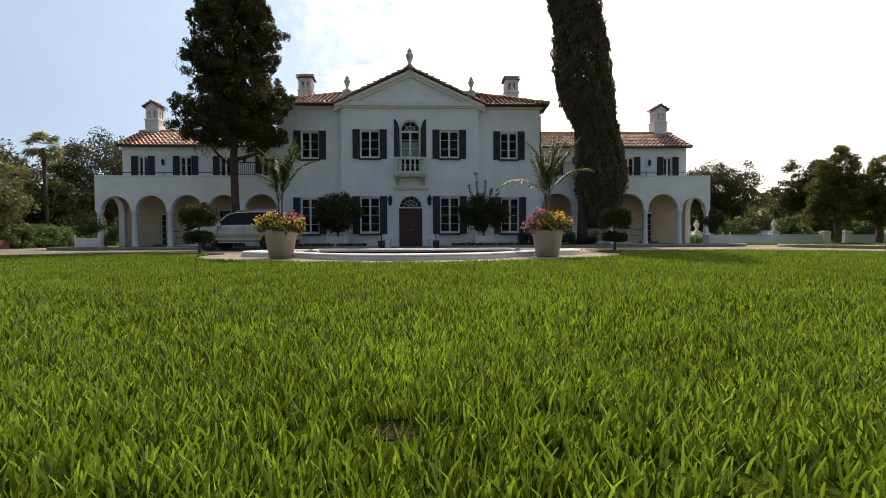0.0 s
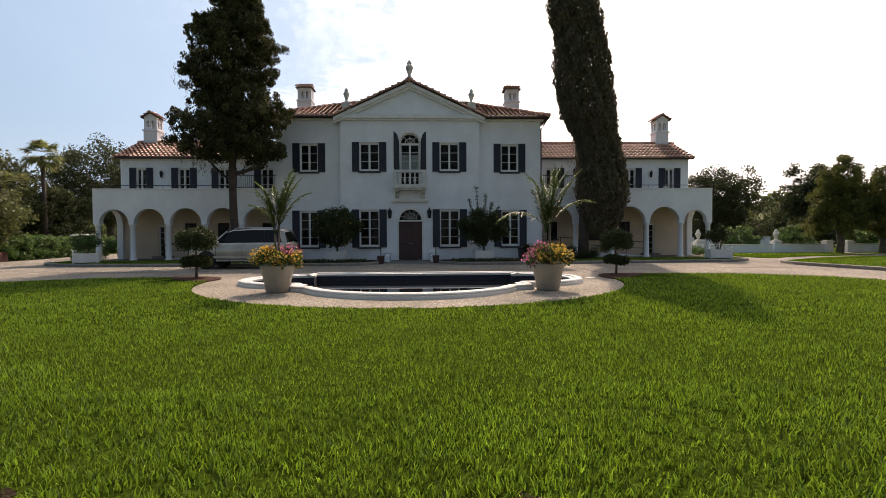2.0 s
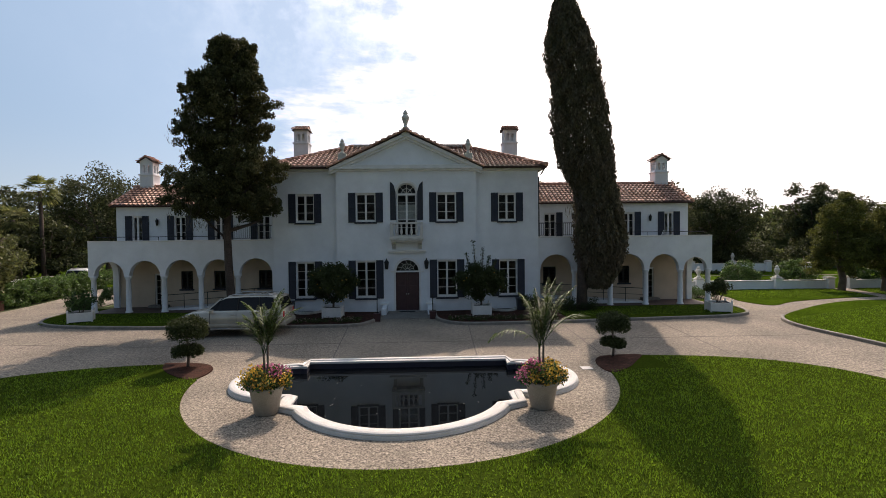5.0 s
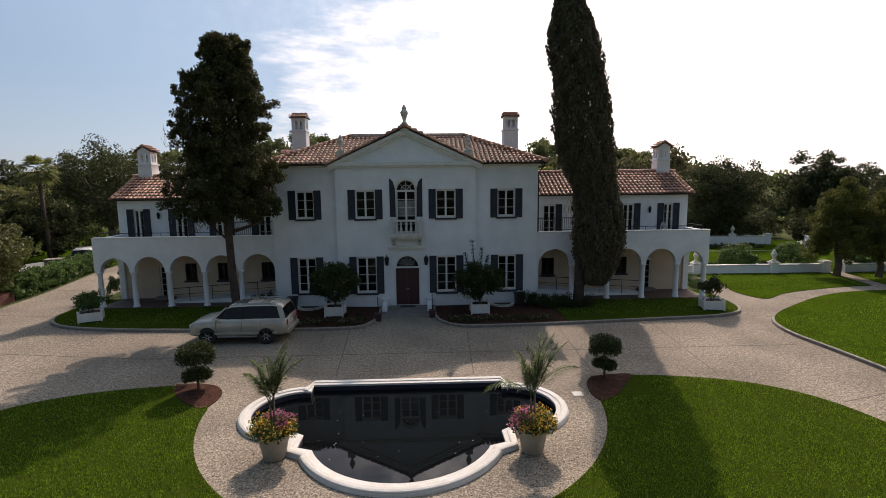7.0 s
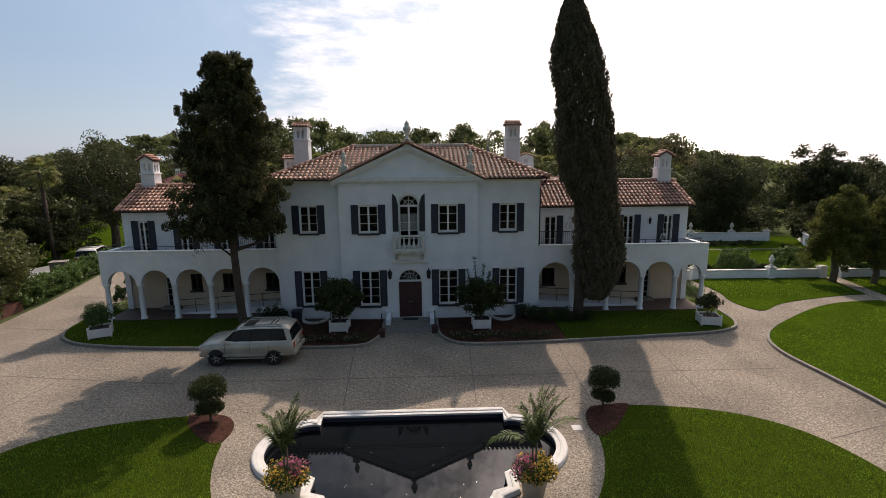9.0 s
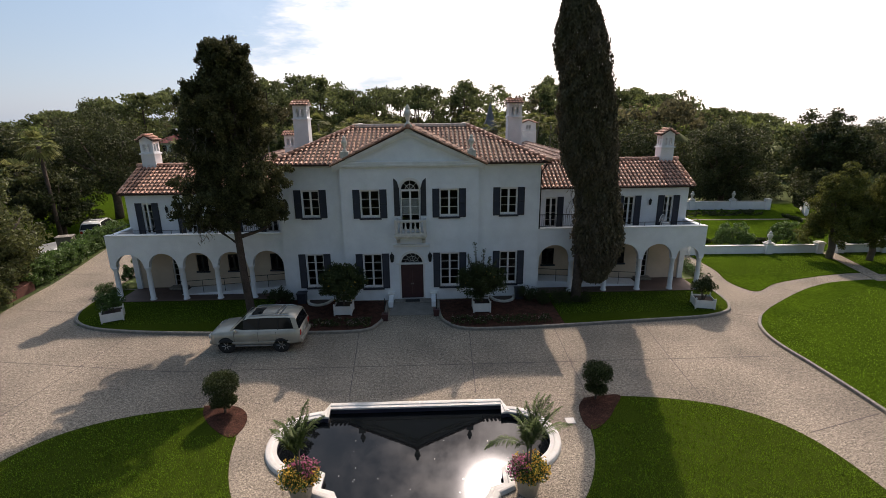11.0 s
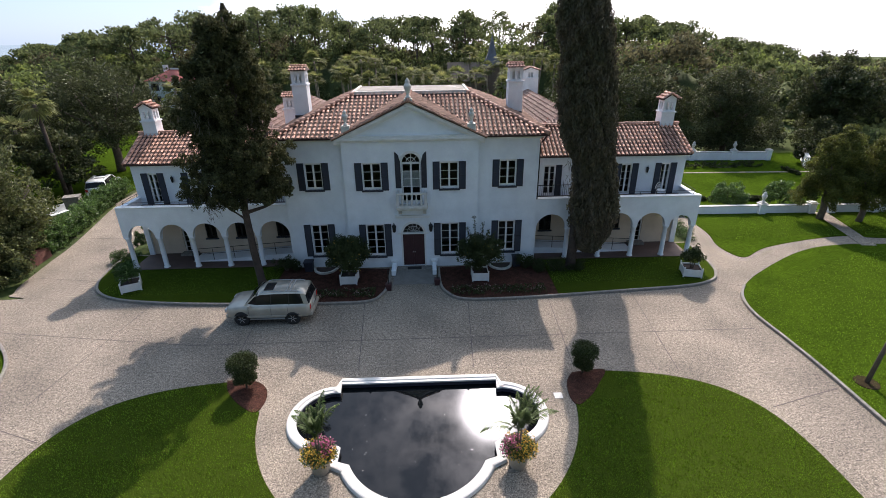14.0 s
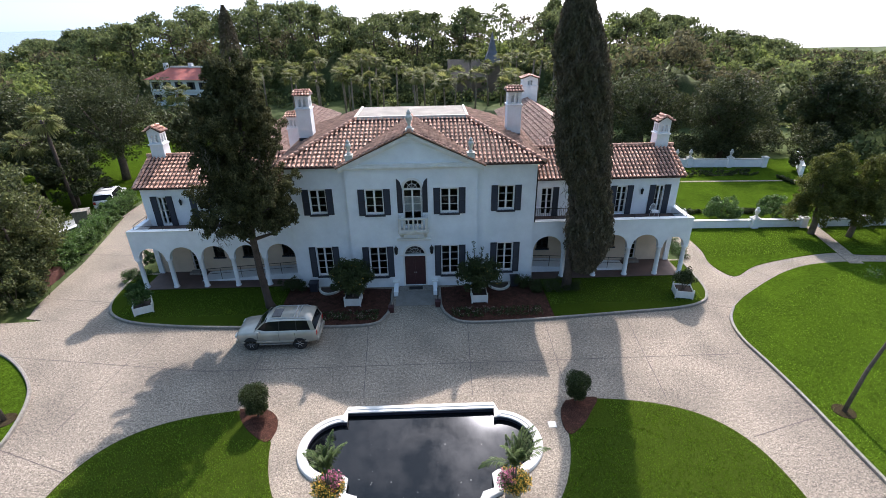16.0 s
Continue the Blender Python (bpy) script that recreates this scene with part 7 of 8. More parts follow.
broad_tree("live_oak", -38.0, 8.0, 8.4, 4.2, 309, n=100, per=130, low=0.05)
broad_tree("wax_myrtle", -29.3, 3.4, 7.6, 3.8, 305, M_MYRTLE, "bushy olive-green tree overhanging the drive", n=140, per=150, leaf=0.24, low=0.02, trunk_h=0.18)
broad_tree("wax_myrtle", -30.4, -1.8, 6.8, 3.8, 306, M_MYRTLE, "bushy olive-green tree overhanging the drive", n=120, per=150, leaf=0.24, low=0.02, trunk_h=0.18)
broad_tree("wax_myrtle", -33.0, 3.5, 7.6, 3.6, 307, M_MYRTLE, "bushy dark green tree beside the drive", n=100, per=140, leaf=0.26, low=0.02, trunk_h=0.18)
broad_tree("wax_myrtle", -35.5, 9.5, 7.4, 3.8, 341, M_MYRTLE, "bushy dark green tree behind the hedge", n=100, per=120, leaf=0.28, low=0.02, trunk_h=0.18)
broad_tree("wax_myrtle", -40.5, 13.5, 8.0, 4.4, 342, M_OAK, "bushy dark green tree behind the hedge", n=100, per=120, leaf=0.3, low=0.02, trunk_h=0.18)
broad_tree("wax_myrtle", -44.5, 7.0, 7.6, 4.2, 343, M_MYRTLE, "bushy olive-green tree behind the hedge", n=100, per=110, leaf=0.3, low=0.02, trunk_h=0.18)
broad_tree("live_oak", -35.0, 18.6, 7.4, 3.6, 344, n=100, per=120, leaf=0.3, low=0.02)
# right, beyond the garden
broad_tree("live_oak", 30.5, 37.0, 10.6, 6.4, 311, n=140, per=120, low=0.04)
broad_tree("magnolia", 38.8, 31.5, 10.6, 5.6, 312, M_OAK, "broad dark magnolia behind the garden wall", n=190, per=170, leaf=0.25, low=0.14)
broad_tree("live_oak", 23.5, 41.0, 11.0, 6.0, 313, n=110, per=120, low=0.05)
broad_tree("dark_cedar", 55.5, 36.0, 12.0, 4.9, 314, M_OAK, "tall dark spiky cedar beyond the garden", n=240, per=130, low=0.05)
broad_tree("live_oak", 67.0, 43.0, 10.0, 6.4, 315, n=150, per=120, low=0.05)
broad_tree("live_oak", 48.0, 45.0, 6.6, 4.4, 317, n=80, per=110, low=0.1)
broad_tree("red_cedar", 32.9, 6.9, 7.5, 1.2, 321, M_CEDAR, "round-headed dark cedar by the garden gate", n=330, per=150, leaf=0.13, low=0.11, group="cedars", lobes=((0.2, 0, 5.3, 1.6, 2.4), (0.1, 0, 5.9, 1.3, 1.7), (-0.9, 0.1, 3.9, 1.2, 2.2), (1.0, -0.3, 3.3, 1.2, 2.2), (-1.7, 0.2, 2.3, 0.9, 1.1), (0, 0.9, 4.0, 1.3, 2.4), (0, -0.8, 3.0, 1.3, 2.0)))
broad_tree("red_cedar", 35.5, 6.1, 6.7, 1.1, 322, M_CEDAR, "round-headed dark cedar by the garden gate", n=300, per=110, leaf=0.135, low=0.12, group="cedars", lobes=((0.5, 0, 4.6, 1.4, 2.3), (0.5, 0, 5.3, 1.2, 1.5), (-0.7, 0.1, 3.5, 1.2, 2.1), (1.2, -0.3, 3.0, 1.1, 2.0), (0, 0.9, 3.6, 1.2, 2.2), (0, -0.8, 2.8, 1.3, 1.8)))
broad_tree("red_cedar", 39.5, 6.6, 7.2, 1.2, 323, M_CEDAR, "round-headed dark cedar by the garden wall", n=280, per=95, leaf=0.15, low=0.1, group="cedars", lobes=((0.0, 0, 4.8, 1.5, 2.4), (-1.1, 0.1, 3.4, 1.3, 2.1), (1.2, -0.3, 3.2, 1.3, 2.2), (0, 0.9, 3.6, 1.3, 2.2), (0, -0.9, 2.9, 1.4, 1.9)))
broad_tree("clipped_cedar", 44.5, 24.8, 3.0, 1.4, 325, M_CITRUS, "dense small evergreen at the garden corner", n=50, per=120, leaf=0.16, low=0.02)

for i, (x, y, r, h) in enumerate(((-27.3, 1.5, 2.0, 3.4), (-26.6, -0.9, 1.9, 3.1), (-27.8, -3.1, 2.2, 3.6), (-30.2, -4.6, 2.4, 3.4), (-28.6, 4.4, 1.8, 3.4))):
    shrub("myrtle_bush", x, y, 0.0, r, r, h, 350 + i, M_MYRTLE, "loose olive-green bush at the edge of the drive", "bush", 60, 110, 0.2, "bushes by the drive")

# clipped hedge along the drive on the left, a stub of brick wall, and a utility cabinet
rng = np.random.default_rng(330)
hedge = thing("long_hedge", (-29.4, 10.0, 0), "long clipped leafy hedge beside the drive", "hedge")
hp = []
for _ in range(520):
    y = rng.uniform(3.2, 18.4)
    x = float(np.interp(y, (3.4, 5.1, 9.4, 14.0, 18.4), (-26.75, -27.0, -27.9, -29.1, -29.35))) + rng.uniform(-0.65, 0.65)
    hp.append((x + 29.4, y - 10.0, rng.uniform(0.15, 1.5), 0.33))
crown_part(hedge, *clump_cloud(hp, 70, 0.17, rng, 0.5), M_BUSH, name="foliage")
bw = setting("brick_wall", Mesh().hexa([(-26.7, 0.9, -0.1), (-25.9, 0.8, -0.1), (-26.2, 3.4, -0.1), (-27.0, 3.4, -0.1)], [(-26.7, 0.9, 0.5), (-25.9, 0.8, 0.5), (-26.2, 3.4, 0.6), (-27.0, 3.4, 0.6)]), M_BRICK, "low red brick wall by the hedge", "wall")
cab = thing("utility_cabinet", pose(-30.9, 13.2, 0, 0, 0, 20), "pale grey metal utility cabinet behind the hedge", "cabinet")
part("body", Mesh().box(-0.6, 0.6, -0.5, 0.5, -0.05, 1.35), M_KERB, cab, bevel=0.02)
part("lid", Mesh().box(-0.65, 0.65, -0.55, 0.55, 1.35, 1.42), M_KERB, cab, bevel=0.02)
bench = thing("garden_bench", pose(-30.0, 9.9, 0, 0, 0, 70), "white painted bench half hidden by the hedge", "bench")
part("seat", Mesh().box(-0.9, 0.9, -0.25, 0.25, 0.9, 0.96), M_TRIM, bench)
part("backrest", Mesh().box(-0.9, 0.9, 0.2, 0.26, 0.96, 1.5), M_TRIM, bench)
for a in (-0.8, 0.8):
    part("leg", Mesh().box(a - 0.05, a + 0.05, -0.22, 0.22, -0.02, 0.9), M_TRIM, bench)


def fan_palm(x, y, h, seed, s=1.0, bark=M_PALMBARK):
    """A cabbage palm: a straight trunk and a round head of folded fan leaves."""
    rng = np.random.default_rng(seed)
    t = thing("cabbage_palm", (x, y, -0.03), "cabbage palm with a shaggy round head of fan leaves", "palm tree", "cabbage palms")
    lean = rng.normal(0, 0.25, 2)
    part("trunk", Mesh().tube([(0, 0, -0.1), (lean[0] * 0.4, lean[1] * 0.4, h * 0.5), (lean[0], lean[1], h)], [0.22, 0.15, 0.17], 9), bark, t, "straight fibrous grey trunk", smooth=True)
    vs = []
    for k in range(40):
        az = k * 2.4 + rng.normal(0, 0.2)
        el = math.asin(rng.uniform(-0.7, 0.98))
        d = np.array([math.cos(az) * math.cos(el), math.sin(az) * math.cos(el), math.sin(el)])
        stem = 0.75 * s * rng.uniform(0.8, 1.1)
        hub = np.array([lean[0], lean[1], h]) + d * stem
        side = np.cross(d, (0, 0, 1.0))
        side /= np.linalg.norm(side) + 1e-9
        upv = np.cross(side, d)
        for j in range(11):
            b = math.radians(-75 + 15 * j)
            w = d * math.cos(b) + side * math.sin(b) + upv * rng.normal(0, 0.08)
            L = 0.85 * s * (0.7 + 0.3 * math.cos(b))
            tip = hub + w * L + np.array([0, 0, -0.28 * L])
            mid = hub + w * L * 0.55
            n = np.cross(w, upv) * 0.055 * s
            vs += [hub, mid - n, tip, mid + n]
    v = np.array(vs)
    crown_part(t, v, np.arange(len(v)).reshape(-1, 4), M_PALM, "fan leaves with drooping tips", name="fronds")
    return t


fan_palm(-33.5, 16.2, 9.0, 401, 1.25, M_DARKBARK)
fan_palm(-37.5, 18.0, 6.5, 402, 1.2, M_DARKBARK)
k = 0
for x, y, h in ((-26, 80, 8.0), (-21, 76, 6.6), (-17.5, 74, 7.2), (-15, 79, 8.4), (-13, 73, 9.0), (-11.2, 77, 8.6), (-9.5, 74, 7.4), (-6, 75, 7.6), (-3.6, 82, 6.4), (-1.2, 74, 6.2), (1.6, 76, 8.0), (4.2, 75, 6.0), (7, 79, 7.2), (9.6, 73, 6.8), (12.4, 76, 7.4), (14.6, 73, 8.0), (17.5, 78, 8.4), (20, 72, 6.8), (-30, 74, 6.8), (-34, 68, 7.4), (23, 80, 8.6), (41.5, 52, 8.0), (-24, 66, 6.6), (-40, 60, 7.0), (-19.5, 82, 9.2), (-12.2, 83, 9.6), (-14.2, 68, 7.4), (-10.6, 84, 9.0), (-7.6, 70, 6.4), (0.4, 70, 6.8), (5.6, 70, 7.2), (10.8, 82, 9.0), (13.6, 68, 7.0), (19.2, 70, 9.0), (21.4, 84, 10.2), (26.0, 74, 8.2), (-32, 82, 9.0)):
    fan_palm(x + 1.6 * math.sin(7.3 * k), y - 4 + 6.5 * math.sin(4.1 * k), h + 1.1 * math.sin(2.9 * k), 410 + k, 1.5 + 0.25 * math.sin(5.3 * k))
    k += 1

# a slim dark cypress far behind, and slim leaning trunks at the edges of the lawns
rng = np.random.default_rng(450)
far_cyp = thing("far_cypress", (-32.0, 60.0, 0), "slim dark cypress rising behind the trees", "tree")
part("trunk", Mesh().tube([(0, 0, -0.1), (0, 0, 18)], [0.3, 0.05], 8), M_BARK, far_cyp)
z = rng.uniform(0.5, 19.2, 6000)
w = np.interp(z, (0.5, 4, 12, 17, 19.3), (1.2, 2.0, 1.8, 1.1, 0.15))
a = rng.uniform(0, 6.283, 6000)
r = rng.random(6000) ** 0.3
crown_part(far_cyp, *leaf_quads(np.stack([w * r * np.cos(a), w * r * np.sin(a), z], 1), 0.35 + 0.3 * rng.random(6000), rng, 0.4, up=0.5), M_CYPRESS)
for x, y, dx, h in ((20.0, -12.75, 0.75, 6.5), (-19.0, -11.5, -0.6, 6.0)):
    st = thing("young_tree", (x, y, 0.0), "slim leaning young tree in a ring of bare soil", "tree", "young trees")
    part("trunk", Mesh().tube([(0, 0, -0.05), (dx * 0.35, 0.05, h * 0.35), (dx, 0.0, h * 0.75), (dx * 1.3, 0, h)], [0.10, 0.08, 0.06, 0.03], 9), M_BARK, st, "slim grey leaning trunk", smooth=True)
    part("mulch_ring", Mesh().lathe([(0.5, 0.0), (0.47, 0.05), (0.0, 0.06)], 22), M_DIRT, st)
    rng = np.random.default_rng(int(460 + x))
    cl = [(dx * 1.2 + rng.normal(0, 0.6), rng.normal(0, 0.6), h + rng.normal(0, 0.45), 0.3) for _ in range(16)]
    crown_part(st, *clump_cloud(cl, 60, 0.14, rng, 0.45), M_SHRUB)

# ---------------------------------------------------------------- distant buildings
cot = thing("red_roofed_villa", pose(-52.4, 88, 0, 0, 0, -14), "distant white two-storey villa with a red hipped roof", "house")
wall_ = Mesh().box(-7.5, 7.5, -4.5, 4.5, -0.2, 5.6)
part("wall", wall_, M_STUCCO, cot)
part("roof", Mesh().add([(-8.2, -5.2, 5.6), (8.2, -5.2, 5.6), (8.2, 5.2, 5.6), (-8.2, 5.2, 5.6), (-4.5, 0, 7.9), (4.5, 0, 7.9)], [(0, 1, 5, 4), (1, 2, 5), (2, 3, 4, 5), (3, 0, 4), (3, 2, 1, 0)]), M_REDROOF, cot, "red hipped roof")
for x in (-6, 0.5, 6):
    part("chimney", Mesh().box(x - 0.4, x + 0.4, -0.4, 0.4, 6.5, 8.7), M_STUCCO, cot)
part("roof_deck", Mesh().box(-4.7, 4.7, -0.35, 0.35, 7.75, 8.05), M_TRIM, cot, "pale ridge walkway")
pane_b = Mesh().box(-0.45, 0.45, -0.05, 0.05, 0, 1.5).data("window", M_CARGLASS)
shut_b = Mesh().box(-0.25, 0.25, -0.05, 0.04, 0, 1.5).data("shutter", M_SHUTTER)
for z in (0.9, 3.6):
    for i in range(5):
        w = part("window", pane_b, M_CARGLASS, cot, "dark window between shutters")
        w.location = (-6.0 + i * 3.0, -4.5, z)
        for s in (-1, 1):
            part("shutter", shut_b, M_SHUTTER, w).location = (s * 0.72, -0.02, 0)
    for i in range(4):
        w = part("window", pane_b, M_CARGLASS, cot)
        w.matrix_basis = pose(7.5, -3.2 + i * 2.1, z, 0, 0, 90)
part("belt_course", Mesh().box(-7.6, 7.6, -4.6, 4.6, 3.0, 3.2), M_TRIM, cot)

chapel = thing("chapel", (16.2, 90, 0), "distant shingled chapel with a slate spire among the palms", "chapel")
part("tower", Mesh().box(-1.7, 1.7, -1.7, 1.7, -0.2, 7.6), M_SHINGLE, chapel)
part("spire", Mesh().add([(-2.0, -2.0, 7.5), (2.0, -2.0, 7.5), (2.0, 2.0, 7.5), (-2.0, 2.0, 7.5), (-0.9, -0.9, 10), (0.9, -0.9, 10), (0.9, 0.9, 10), (-0.9, 0.9, 10), (0, 0, 14.2)], [(0, 1, 5, 4), (1, 2, 6, 5), (2, 3, 7, 6), (3, 0, 4, 7), (4, 5, 8), (5, 6, 8), (6, 7, 8), (7, 4, 8), (3, 2, 1, 0)]), M_SLATE, chapel, "steep grey slate spire")
part("nave", Mesh().box(-9.5, -1.7, -2.2, 5.5, -0.2, 4.4), M_SHINGLE, chapel)
part("nave_roof", Mesh().add([(-10.2, -2.8, 4.3), (-1.5, -2.8, 4.3), (-1.5, 6.1, 4.3), (-10.2, 6.1, 4.3), (-10.2, 1.6, 8.2), (-1.5, 1.6, 8.2)], [(0, 1, 5, 4), (2, 3, 4, 5), (1, 2, 5), (3, 0, 4), (3, 2, 1, 0)]), M_SHINGLE, chapel, "brown shingle roof")

# ---------------------------------------------------------------- the woods behind
rng = np.random.default_rng(500)
SKY_X = (-175, -130, -110, -92, -75, -57, -42, -25, -8, 9, 26, 44, 70, 88, 106, 122, 147, 190)
SKY_Z = (8.0, 9.6, 12.4, 16.0, 18.2, 20.4, 22.0, 18.6, 17.6, 17.6, 20.6, 19.6, 17.2, 12.8, 9.4, 7.2, 5.6, 5.0)
leafs, needles, trunks = {M_WOODS: [], M_WOODS_OLIVE: [], M_WOODS_LIGHT: []}, [], Mesh()
spots = []
for _ in range(1600):
    y = rng.choice((rng.uniform(90, 160), rng.uniform(90, 125), rng.uniform(52, 92)))
    half = 1.05 * (y + 29)
    x = rng.uniform(-half, half)
    if y < 93 and -68 < x < 36:
        continue
    if all((x - p) ** 2 + (y - q) ** 2 > 34 for p, q in spots):
        spots.append((x, y))
spots = spots[:290]
# the closed canopy, one dome for each broad-leaved tree
gx, gy = np.meshgrid(np.arange(-230, 231, 1.6), np.arange(46, 196, 1.6))
canopy = np.full(gx.shape, -0.5)
for x, y in spots:
    far = (y + 28.9) / 158.9
    top = max(5.0, 14 + (np.interp(1.1 + (x - 1.1) / far, SKY_X, SKY_Z) - 14) * far)
    pine = rng.random() < 0.5 and top > 9 and y > 88
    oak_top = top * (rng.uniform(0.52, 0.74) if pine else rng.uniform(0.62, 0.95))
    rad = rng.uniform(4.0, 7.0)
    d = np.hypot(gx - x, gy - y) / rad
    canopy = np.where(d < 1, np.maximum(canopy, oak_top * (0.10 + 0.46 * np.sqrt(np.maximum(0, 1 - d * d)))), canopy)
    # billows of leaves over the dome, most of them on the open side of the wood
    cl = []
    for q in range(34):
        a = rng.uniform(math.pi, 2 * math.pi) if rng.random() < 0.78 else rng.uniform(0, math.pi)
        e = rng.uniform(0.0, 1.45)
        k = rng.uniform(0.88, 1.10)
        cl.append((x + rad * k * math.cos(e) * math.cos(a), y + rad * k * math.cos(e) * math.sin(a), oak_top * (0.22 + 0.70 * k * math.sin(e)), rng.uniform(1.1, 2.2)))
    for q in range(4):
        a = rng.uniform(3.3, 6.1)
        cl.append((x + rad * math.cos(a), y + rad * math.sin(a), oak_top * rng.uniform(0.03, 0.25), rng.uniform(1.0, 1.7)))
    kind = rng.choice([0, 0, 0, 1, 1, 2]) if not pine else 0
    leafs[(M_WOODS, M_WOODS_OLIVE, M_WOODS_LIGHT)[kind]].append(clump_cloud(cl, 21, 0.84, rng, 0.6, flat=0.75))
    if pine:
        top *= rng.uniform(1.0, 1.16)
        lean = rng.normal(0, 0.5, 2)
        trunks.tube([(x, y, -0.1), (x + lean[0] * 0.5, y, top * 0.5), (x + lean[0], y + lean[1], top * 0.86)], [0.28, 0.22, 0.10], 6)
        cl = []
        # an umbrella of flat billows on spreading limbs, open underneath
        spread = rng.uniform(4.2, 6.6)
        for q in range(int(rng.integers(18, 26))):
            a, f = rng.uniform(0, 6.28), rng.random()
            h = top * (0.68 + 0.27 * f)
            rr = spread * (1.0 - 0.75 * f * f) * rng.uniform(0.35, 1.0)
            bx, by = x + lean[0] + rr * math.cos(a), y + lean[1] + rr * math.sin(a)
            cl.append((bx, by, h, rng.uniform(1.2, 2.3)))
            if q % 3 == 0:
                trunks.tube([(x + lean[0] * 0.8, y + lean[1] * 0.8, h - 0.12 * top * 0.6), (bx, by, h - 0.2)], [0.12, 0.05], 4)
        needles.append(clump_cloud(cl, 50, 0.72, rng, 0.6, flat=0.6))
woods = thing("woodland", (0, 0, 0), "dense mixed woodland of pines and oaks behind the estate", "woods", "", "stuff")
for mat, sets in leafs.items():
    part("oak_foliage", big_mesh("oak_foliage", *joined(*sets), mat), mat, woods)
part("pine_foliage", big_mesh("pine_foliage", *joined(*needles), M_PINE), M_PINE, woods)
part("trunks", trunks, M_DARKBARK, woods)
canopy += rng.normal(0, 0.9, canopy.shape) * (canopy > 1)
ny, nx = canopy.shape
cell = (np.arange(ny - 1)[:, None] * nx + np.arange(nx - 1)[None, :]).ravel()
cell = cell[np.maximum.reduce([canopy.ravel()[cell + o] for o in (0, 1, nx, nx + 1)]) > 0.6]
part("canopy", big_mesh("canopy", np.stack([gx, gy, canopy], 2).reshape(-1, 3), np.stack([cell, cell + 1, cell + nx + 1, cell + nx], 1), M_WOODS), M_WOODS, woods)
# undergrowth that closes the foot of the woods
us = []
for _ in range(650):
    y = rng.uniform(60, 120)
    x = rng.uniform(-1, 1) * 1.0 * (y + 29)
    if -66 < x < 34 and y < 86:
        continue
    us.append((x, y, rng.uniform(0.3, 2.2) if y < 92 else rng.uniform(0.5, 7.0), rng.uniform(1.2, 2.4)))
for _ in range(150):
    x, y = rng.uniform(-64, 34), rng.uniform(78, 90)
    if not (6 < x < 19 and y > 85) and not (x < -46 and y > 80):
        us.append((x, y, rng.uniform(0.2, 1.8), rng.uniform(0.8, 1.7)))
for _ in range(240):
    s = rng.choice((-1, 1))
    y = rng.uniform(26, 60)
    x = s * rng.uniform(50 if s > 0 else 46, 95)
    us.append((x, y, rng.uniform(0.3, 2.6), rng.uniform(1.0, 2.0)))
part("undergrowth", big_mesh("undergrowth", *clump_cloud(us, 40, 0.9, rng, 0.55), M_WOODS), M_WOODS, woods)


# ---------------------------------------------------------------- grass
def on_lawn(x, y):
    b = np.where(y > -20, 8.7, 23.9)
    inside = (np.abs(x - CX) / 14.65) ** 4.55 + (np.abs(y + 20) / b) ** 4.55 < 1
    return inside & ((x - APRON_C[0]) ** 2 + (np.where(y < APRON_C[1], (y - APRON_C[1]) / 1.048, y - APRON_C[1])) ** 2 > (APRON_R + 0.03) ** 2) & ~((y > -13.2) & (x > -8.3) & (x < 9.2))


def blades(x, y, z, height, width, rng, lean=0.45, simple=False):
    """Grass blades: blunt strips bent over in the near turf, plain points further off."""
    n = len(x)
    a, b = rng.uniform(0, 2 * math.pi, n), rng.uniform(0, 2 * math.pi, n)
    h = height * rng.uniform(0.55, 1.2, n)
    l = h * lean * rng.uniform(0.2, 1.6, n)
    wx, wy = np.cos(a) * width * 0.5, np.sin(a) * width * 0.5
    dx, dy = np.cos(b) * l, np.sin(b) * l
    p = lambda fx, fy, fz: np.stack([fx, fy, fz], 1)
    if simple:
        v = np.stack([p(x - wx, y - wy, z + 0 * x), p(x + wx, y + wy, z + 0 * x), p(x + dx, y + dy, z + h)], 1)
        return v.reshape(-1, 3), np.arange(3 * n).reshape(-1, 3)
    v = np.stack([p(x - wx, y - wy, z + 0 * x), p(x + wx, y + wy, z + 0 * x), p(x + dx * 0.4 + wx, y + dy * 0.4 + wy, z + h * 0.6), p(x + dx * 0.4 - wx, y + dy * 0.4 - wy, z + h * 0.6), p(x + dx + wx * 0.55, y + dy + wy * 0.55, z + h), p(x + dx - wx * 0.3, y + dy - wy * 0.3, z + h * 1.03)], 1)
    k = np.arange(n)[:, None] * 6
    f = np.concatenate([k + np.array([t]) for t in ([0, 1, 2], [0, 2, 3], [3, 2, 4], [3, 4, 5])])
    return v.reshape(-1, 3), f


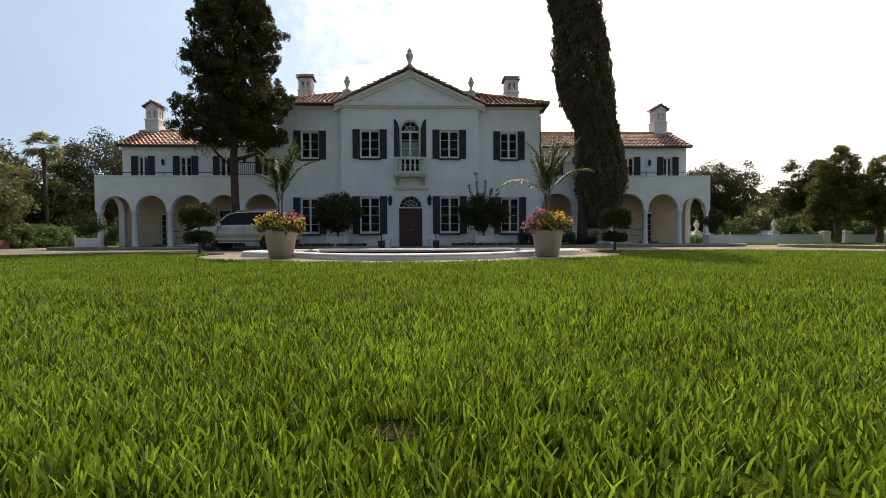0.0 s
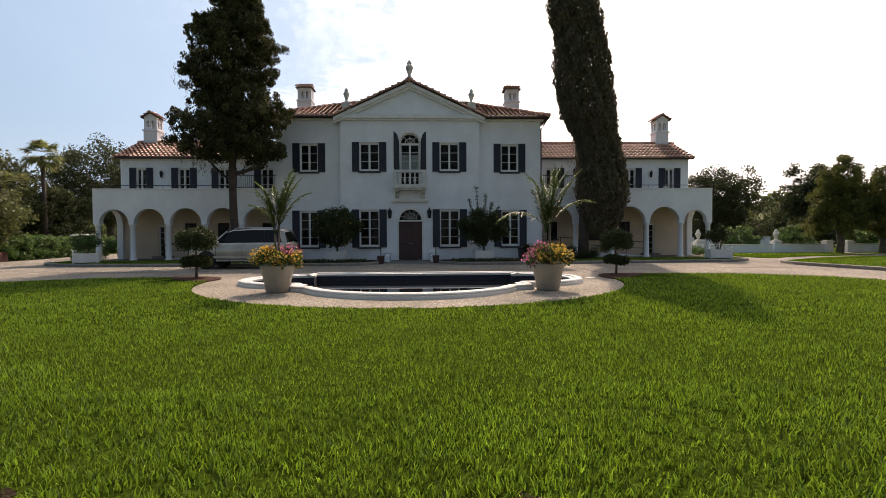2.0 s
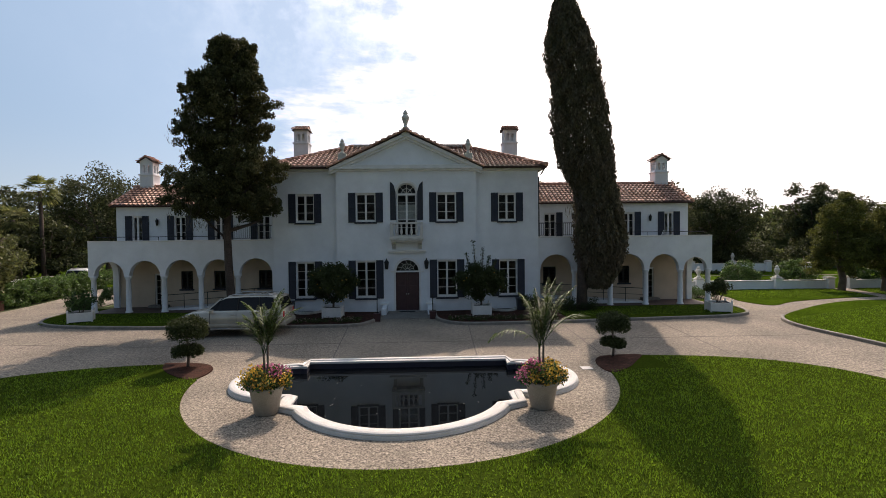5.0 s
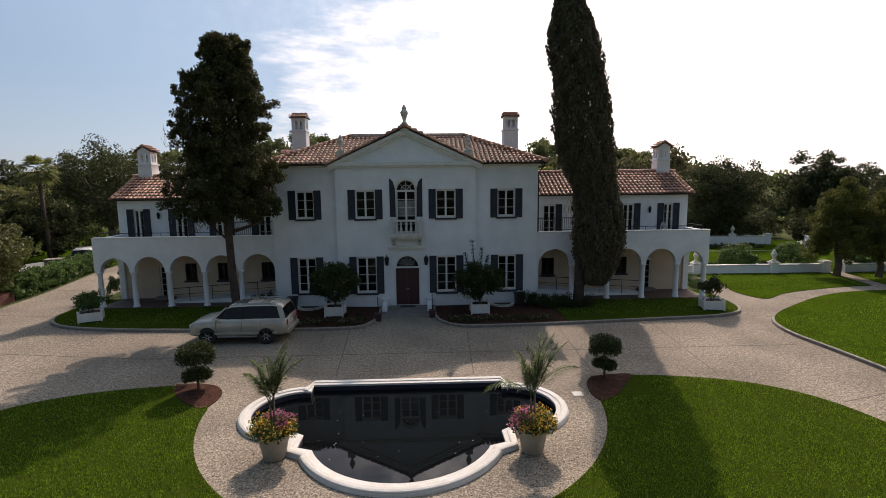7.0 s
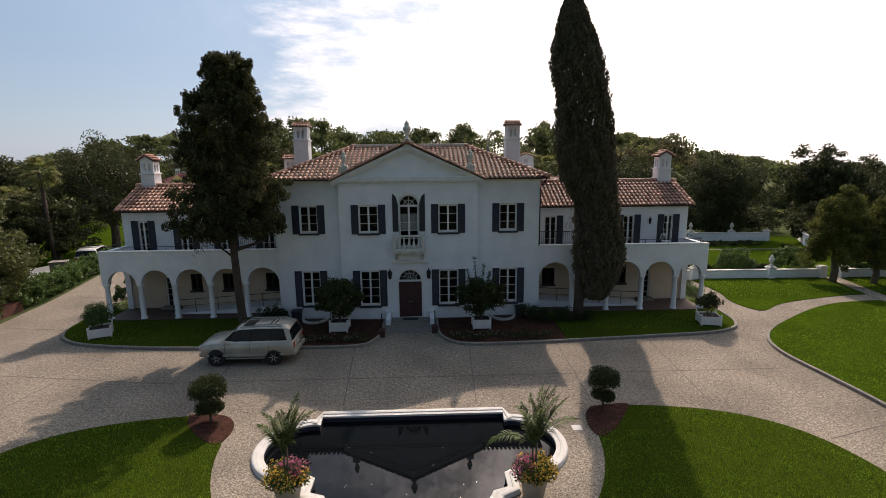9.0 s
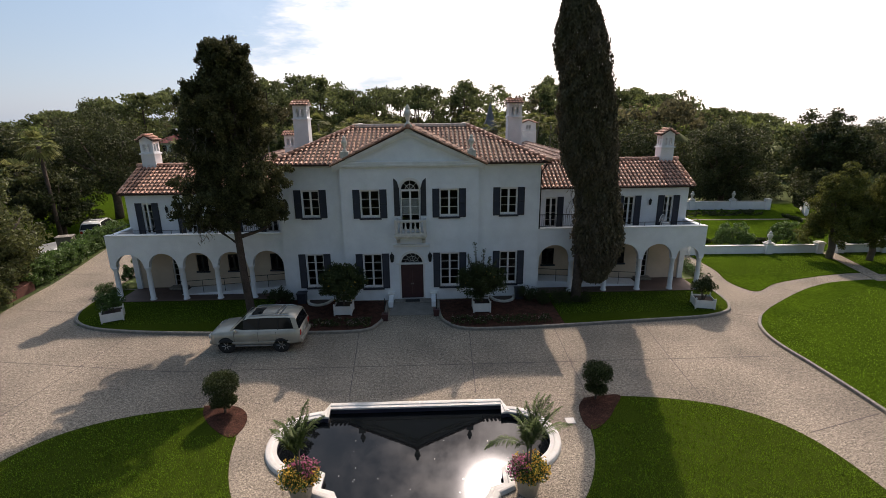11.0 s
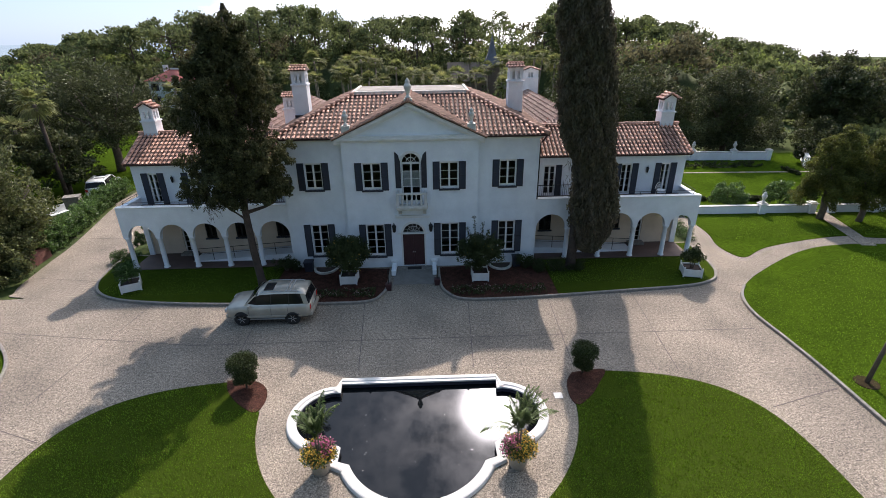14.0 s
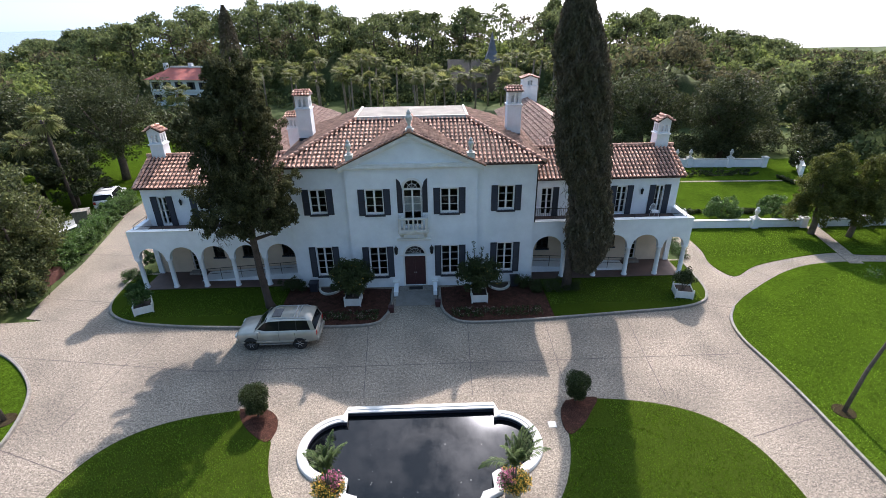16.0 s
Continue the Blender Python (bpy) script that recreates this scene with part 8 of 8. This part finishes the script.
rng = np.random.default_rng(600)
BARE = ((-1.52, -26.3, 0.17), (0.66, -27.92, 0.07), (1.3, -26.4, 0.09))
sets = []
for y0, y1, half, count, hh, ww in ((-28.5, -26.9, 2.6, 62000, 0.054, 0.0066), (-28.5, -26.9, 2.6, 18000, 0.024, 0.0075), (-26.9, -24.6, 4.8, 74000, 0.055, 0.0088), (-24.6, -21.0, 8.0, 95000, 0.054, 0.013), (-21.0, -15.5, 14.8, 150000, 0.058, 0.026), (-15.5, -11.2, 15.0, 80000, 0.056, 0.030), (-34.0, -21.0, 15.0, 60000, 0.06, 0.026)):
    x, y = CX + 0.3 + rng.uniform(-half, half, count), rng.uniform(y0, y1, count)
    keep = on_lawn(x, y)
    if y0 < -30:
        near = np.minimum(8.6 - np.abs(x - CX), y + 29.6)
        keep &= rng.random(count) > near / 1.2
    elif y0 < -22:
        keep &= rng.random(count) < (half - np.abs(x - CX - 0.3)) / 1.2
        keep &= rng.random(count) < (y + 28.6) / 0.5
    for bx, by, br in BARE:
        d = np.hypot(x - bx, (y - by) * 1.3) + 0.05 * np.sin(9 * x + 7 * y)
        keep &= (d > br) | (rng.random(count) < 0.22)
    # thin and thick tufts
    tuft = 0.5 + 0.5 * np.sin(3.1 * x + 1.7 * np.sin(2.3 * y)) * np.sin(2.7 * y + 1.3 * np.sin(1.9 * x))
    gap = np.sin(5.3 * x + 2.1 * np.sin(3.7 * y)) * np.sin(6.1 * y + 1.9 * np.sin(4.3 * x + 1.0))
    keep &= rng.random(count) < (0.55 + 0.45 * tuft) * np.where(gap > 0.72, 0.3, 1.0)
    if y1 < -21:
        clump = np.sin(19 * x + 2.3 * np.sin(13 * y)) * np.sin(17 * y + 2.1 * np.sin(15 * x + 2.0))
        keep &= rng.random(count) < np.where(clump > 0.35, 0.3, 1.0)
    x, y = x[keep], y[keep]
    sets.append(blades(x, y, 0.022, hh * (0.8 + 0.35 * tuft[keep]), ww, rng, simple=ww > 0.011 or hh < 0.03))
turf = part("grass", big_mesh("grass", *joined(*sets), M_GRASS), M_GRASS, None)
tagged(turf, "thick green blades of the oval lawn", "grass", "", "stuff")
for bx, by, br in BARE:
    rim = [(bx + br * (0.8 + 0.35 * math.sin(3 * t + bx) + 0.2 * math.sin(7 * t)) * math.cos(t), by + 0.75 * br * (0.8 + 0.3 * math.sin(2 * t + by) + 0.2 * math.sin(5 * t)) * math.sin(t)) for t in np.linspace(0, 6.1, 28)]
    setting("bare_patch", Mesh().slab(rim, 0.0, 0.028), M_DIRT, "small bare patch of sandy soil in the lawn", "soil")
sets = []
for x0s, x1s, y0s, y1s, n in ((18.7, 34, -20, 0.5, 38000), (22.5, 42, 2.2, 8.4, 18000), (-26, -18, -24, -6.6, 12000)):
    x, y = rng.uniform(x0s, x1s, n), rng.uniform(y0s, y1s, n)
    if y1s < 1 and x0s > 0:
        ok = (y < -5.2 + (x - 18.8) * 0.47) & (x > 18.85 + np.maximum(0, y + 7) * 0.45)
    elif x0s > 0:
        ok = y > 3.4 - np.abs(x - 30) * 0.03
        ok &= np.abs((x - 33.2) - (y - 5) * 0.25) > 0.8
    else:
        ok = x < -18.35 - np.maximum(0, y + 13.5) * 0.68
    sets.append(blades(x[ok], y[ok], 0.028, 0.055, 0.034, rng, simple=True))
sets.append(blades(rng.uniform(-19.0, -8.7, 9000), rng.uniform(-3.2, 0.2, 9000), 0.1, 0.05, 0.024, rng, simple=True))
sets.append(blades(rng.uniform(8.7, 18.6, 9000), rng.uniform(-3.0, 0.2, 9000), 0.1, 0.05, 0.024, rng, simple=True))
tagged(part("grass", big_mesh("grass", *joined(*sets), M_GRASS), M_GRASS, None), "thick green blades of the side lawns", "grass", "", "stuff")
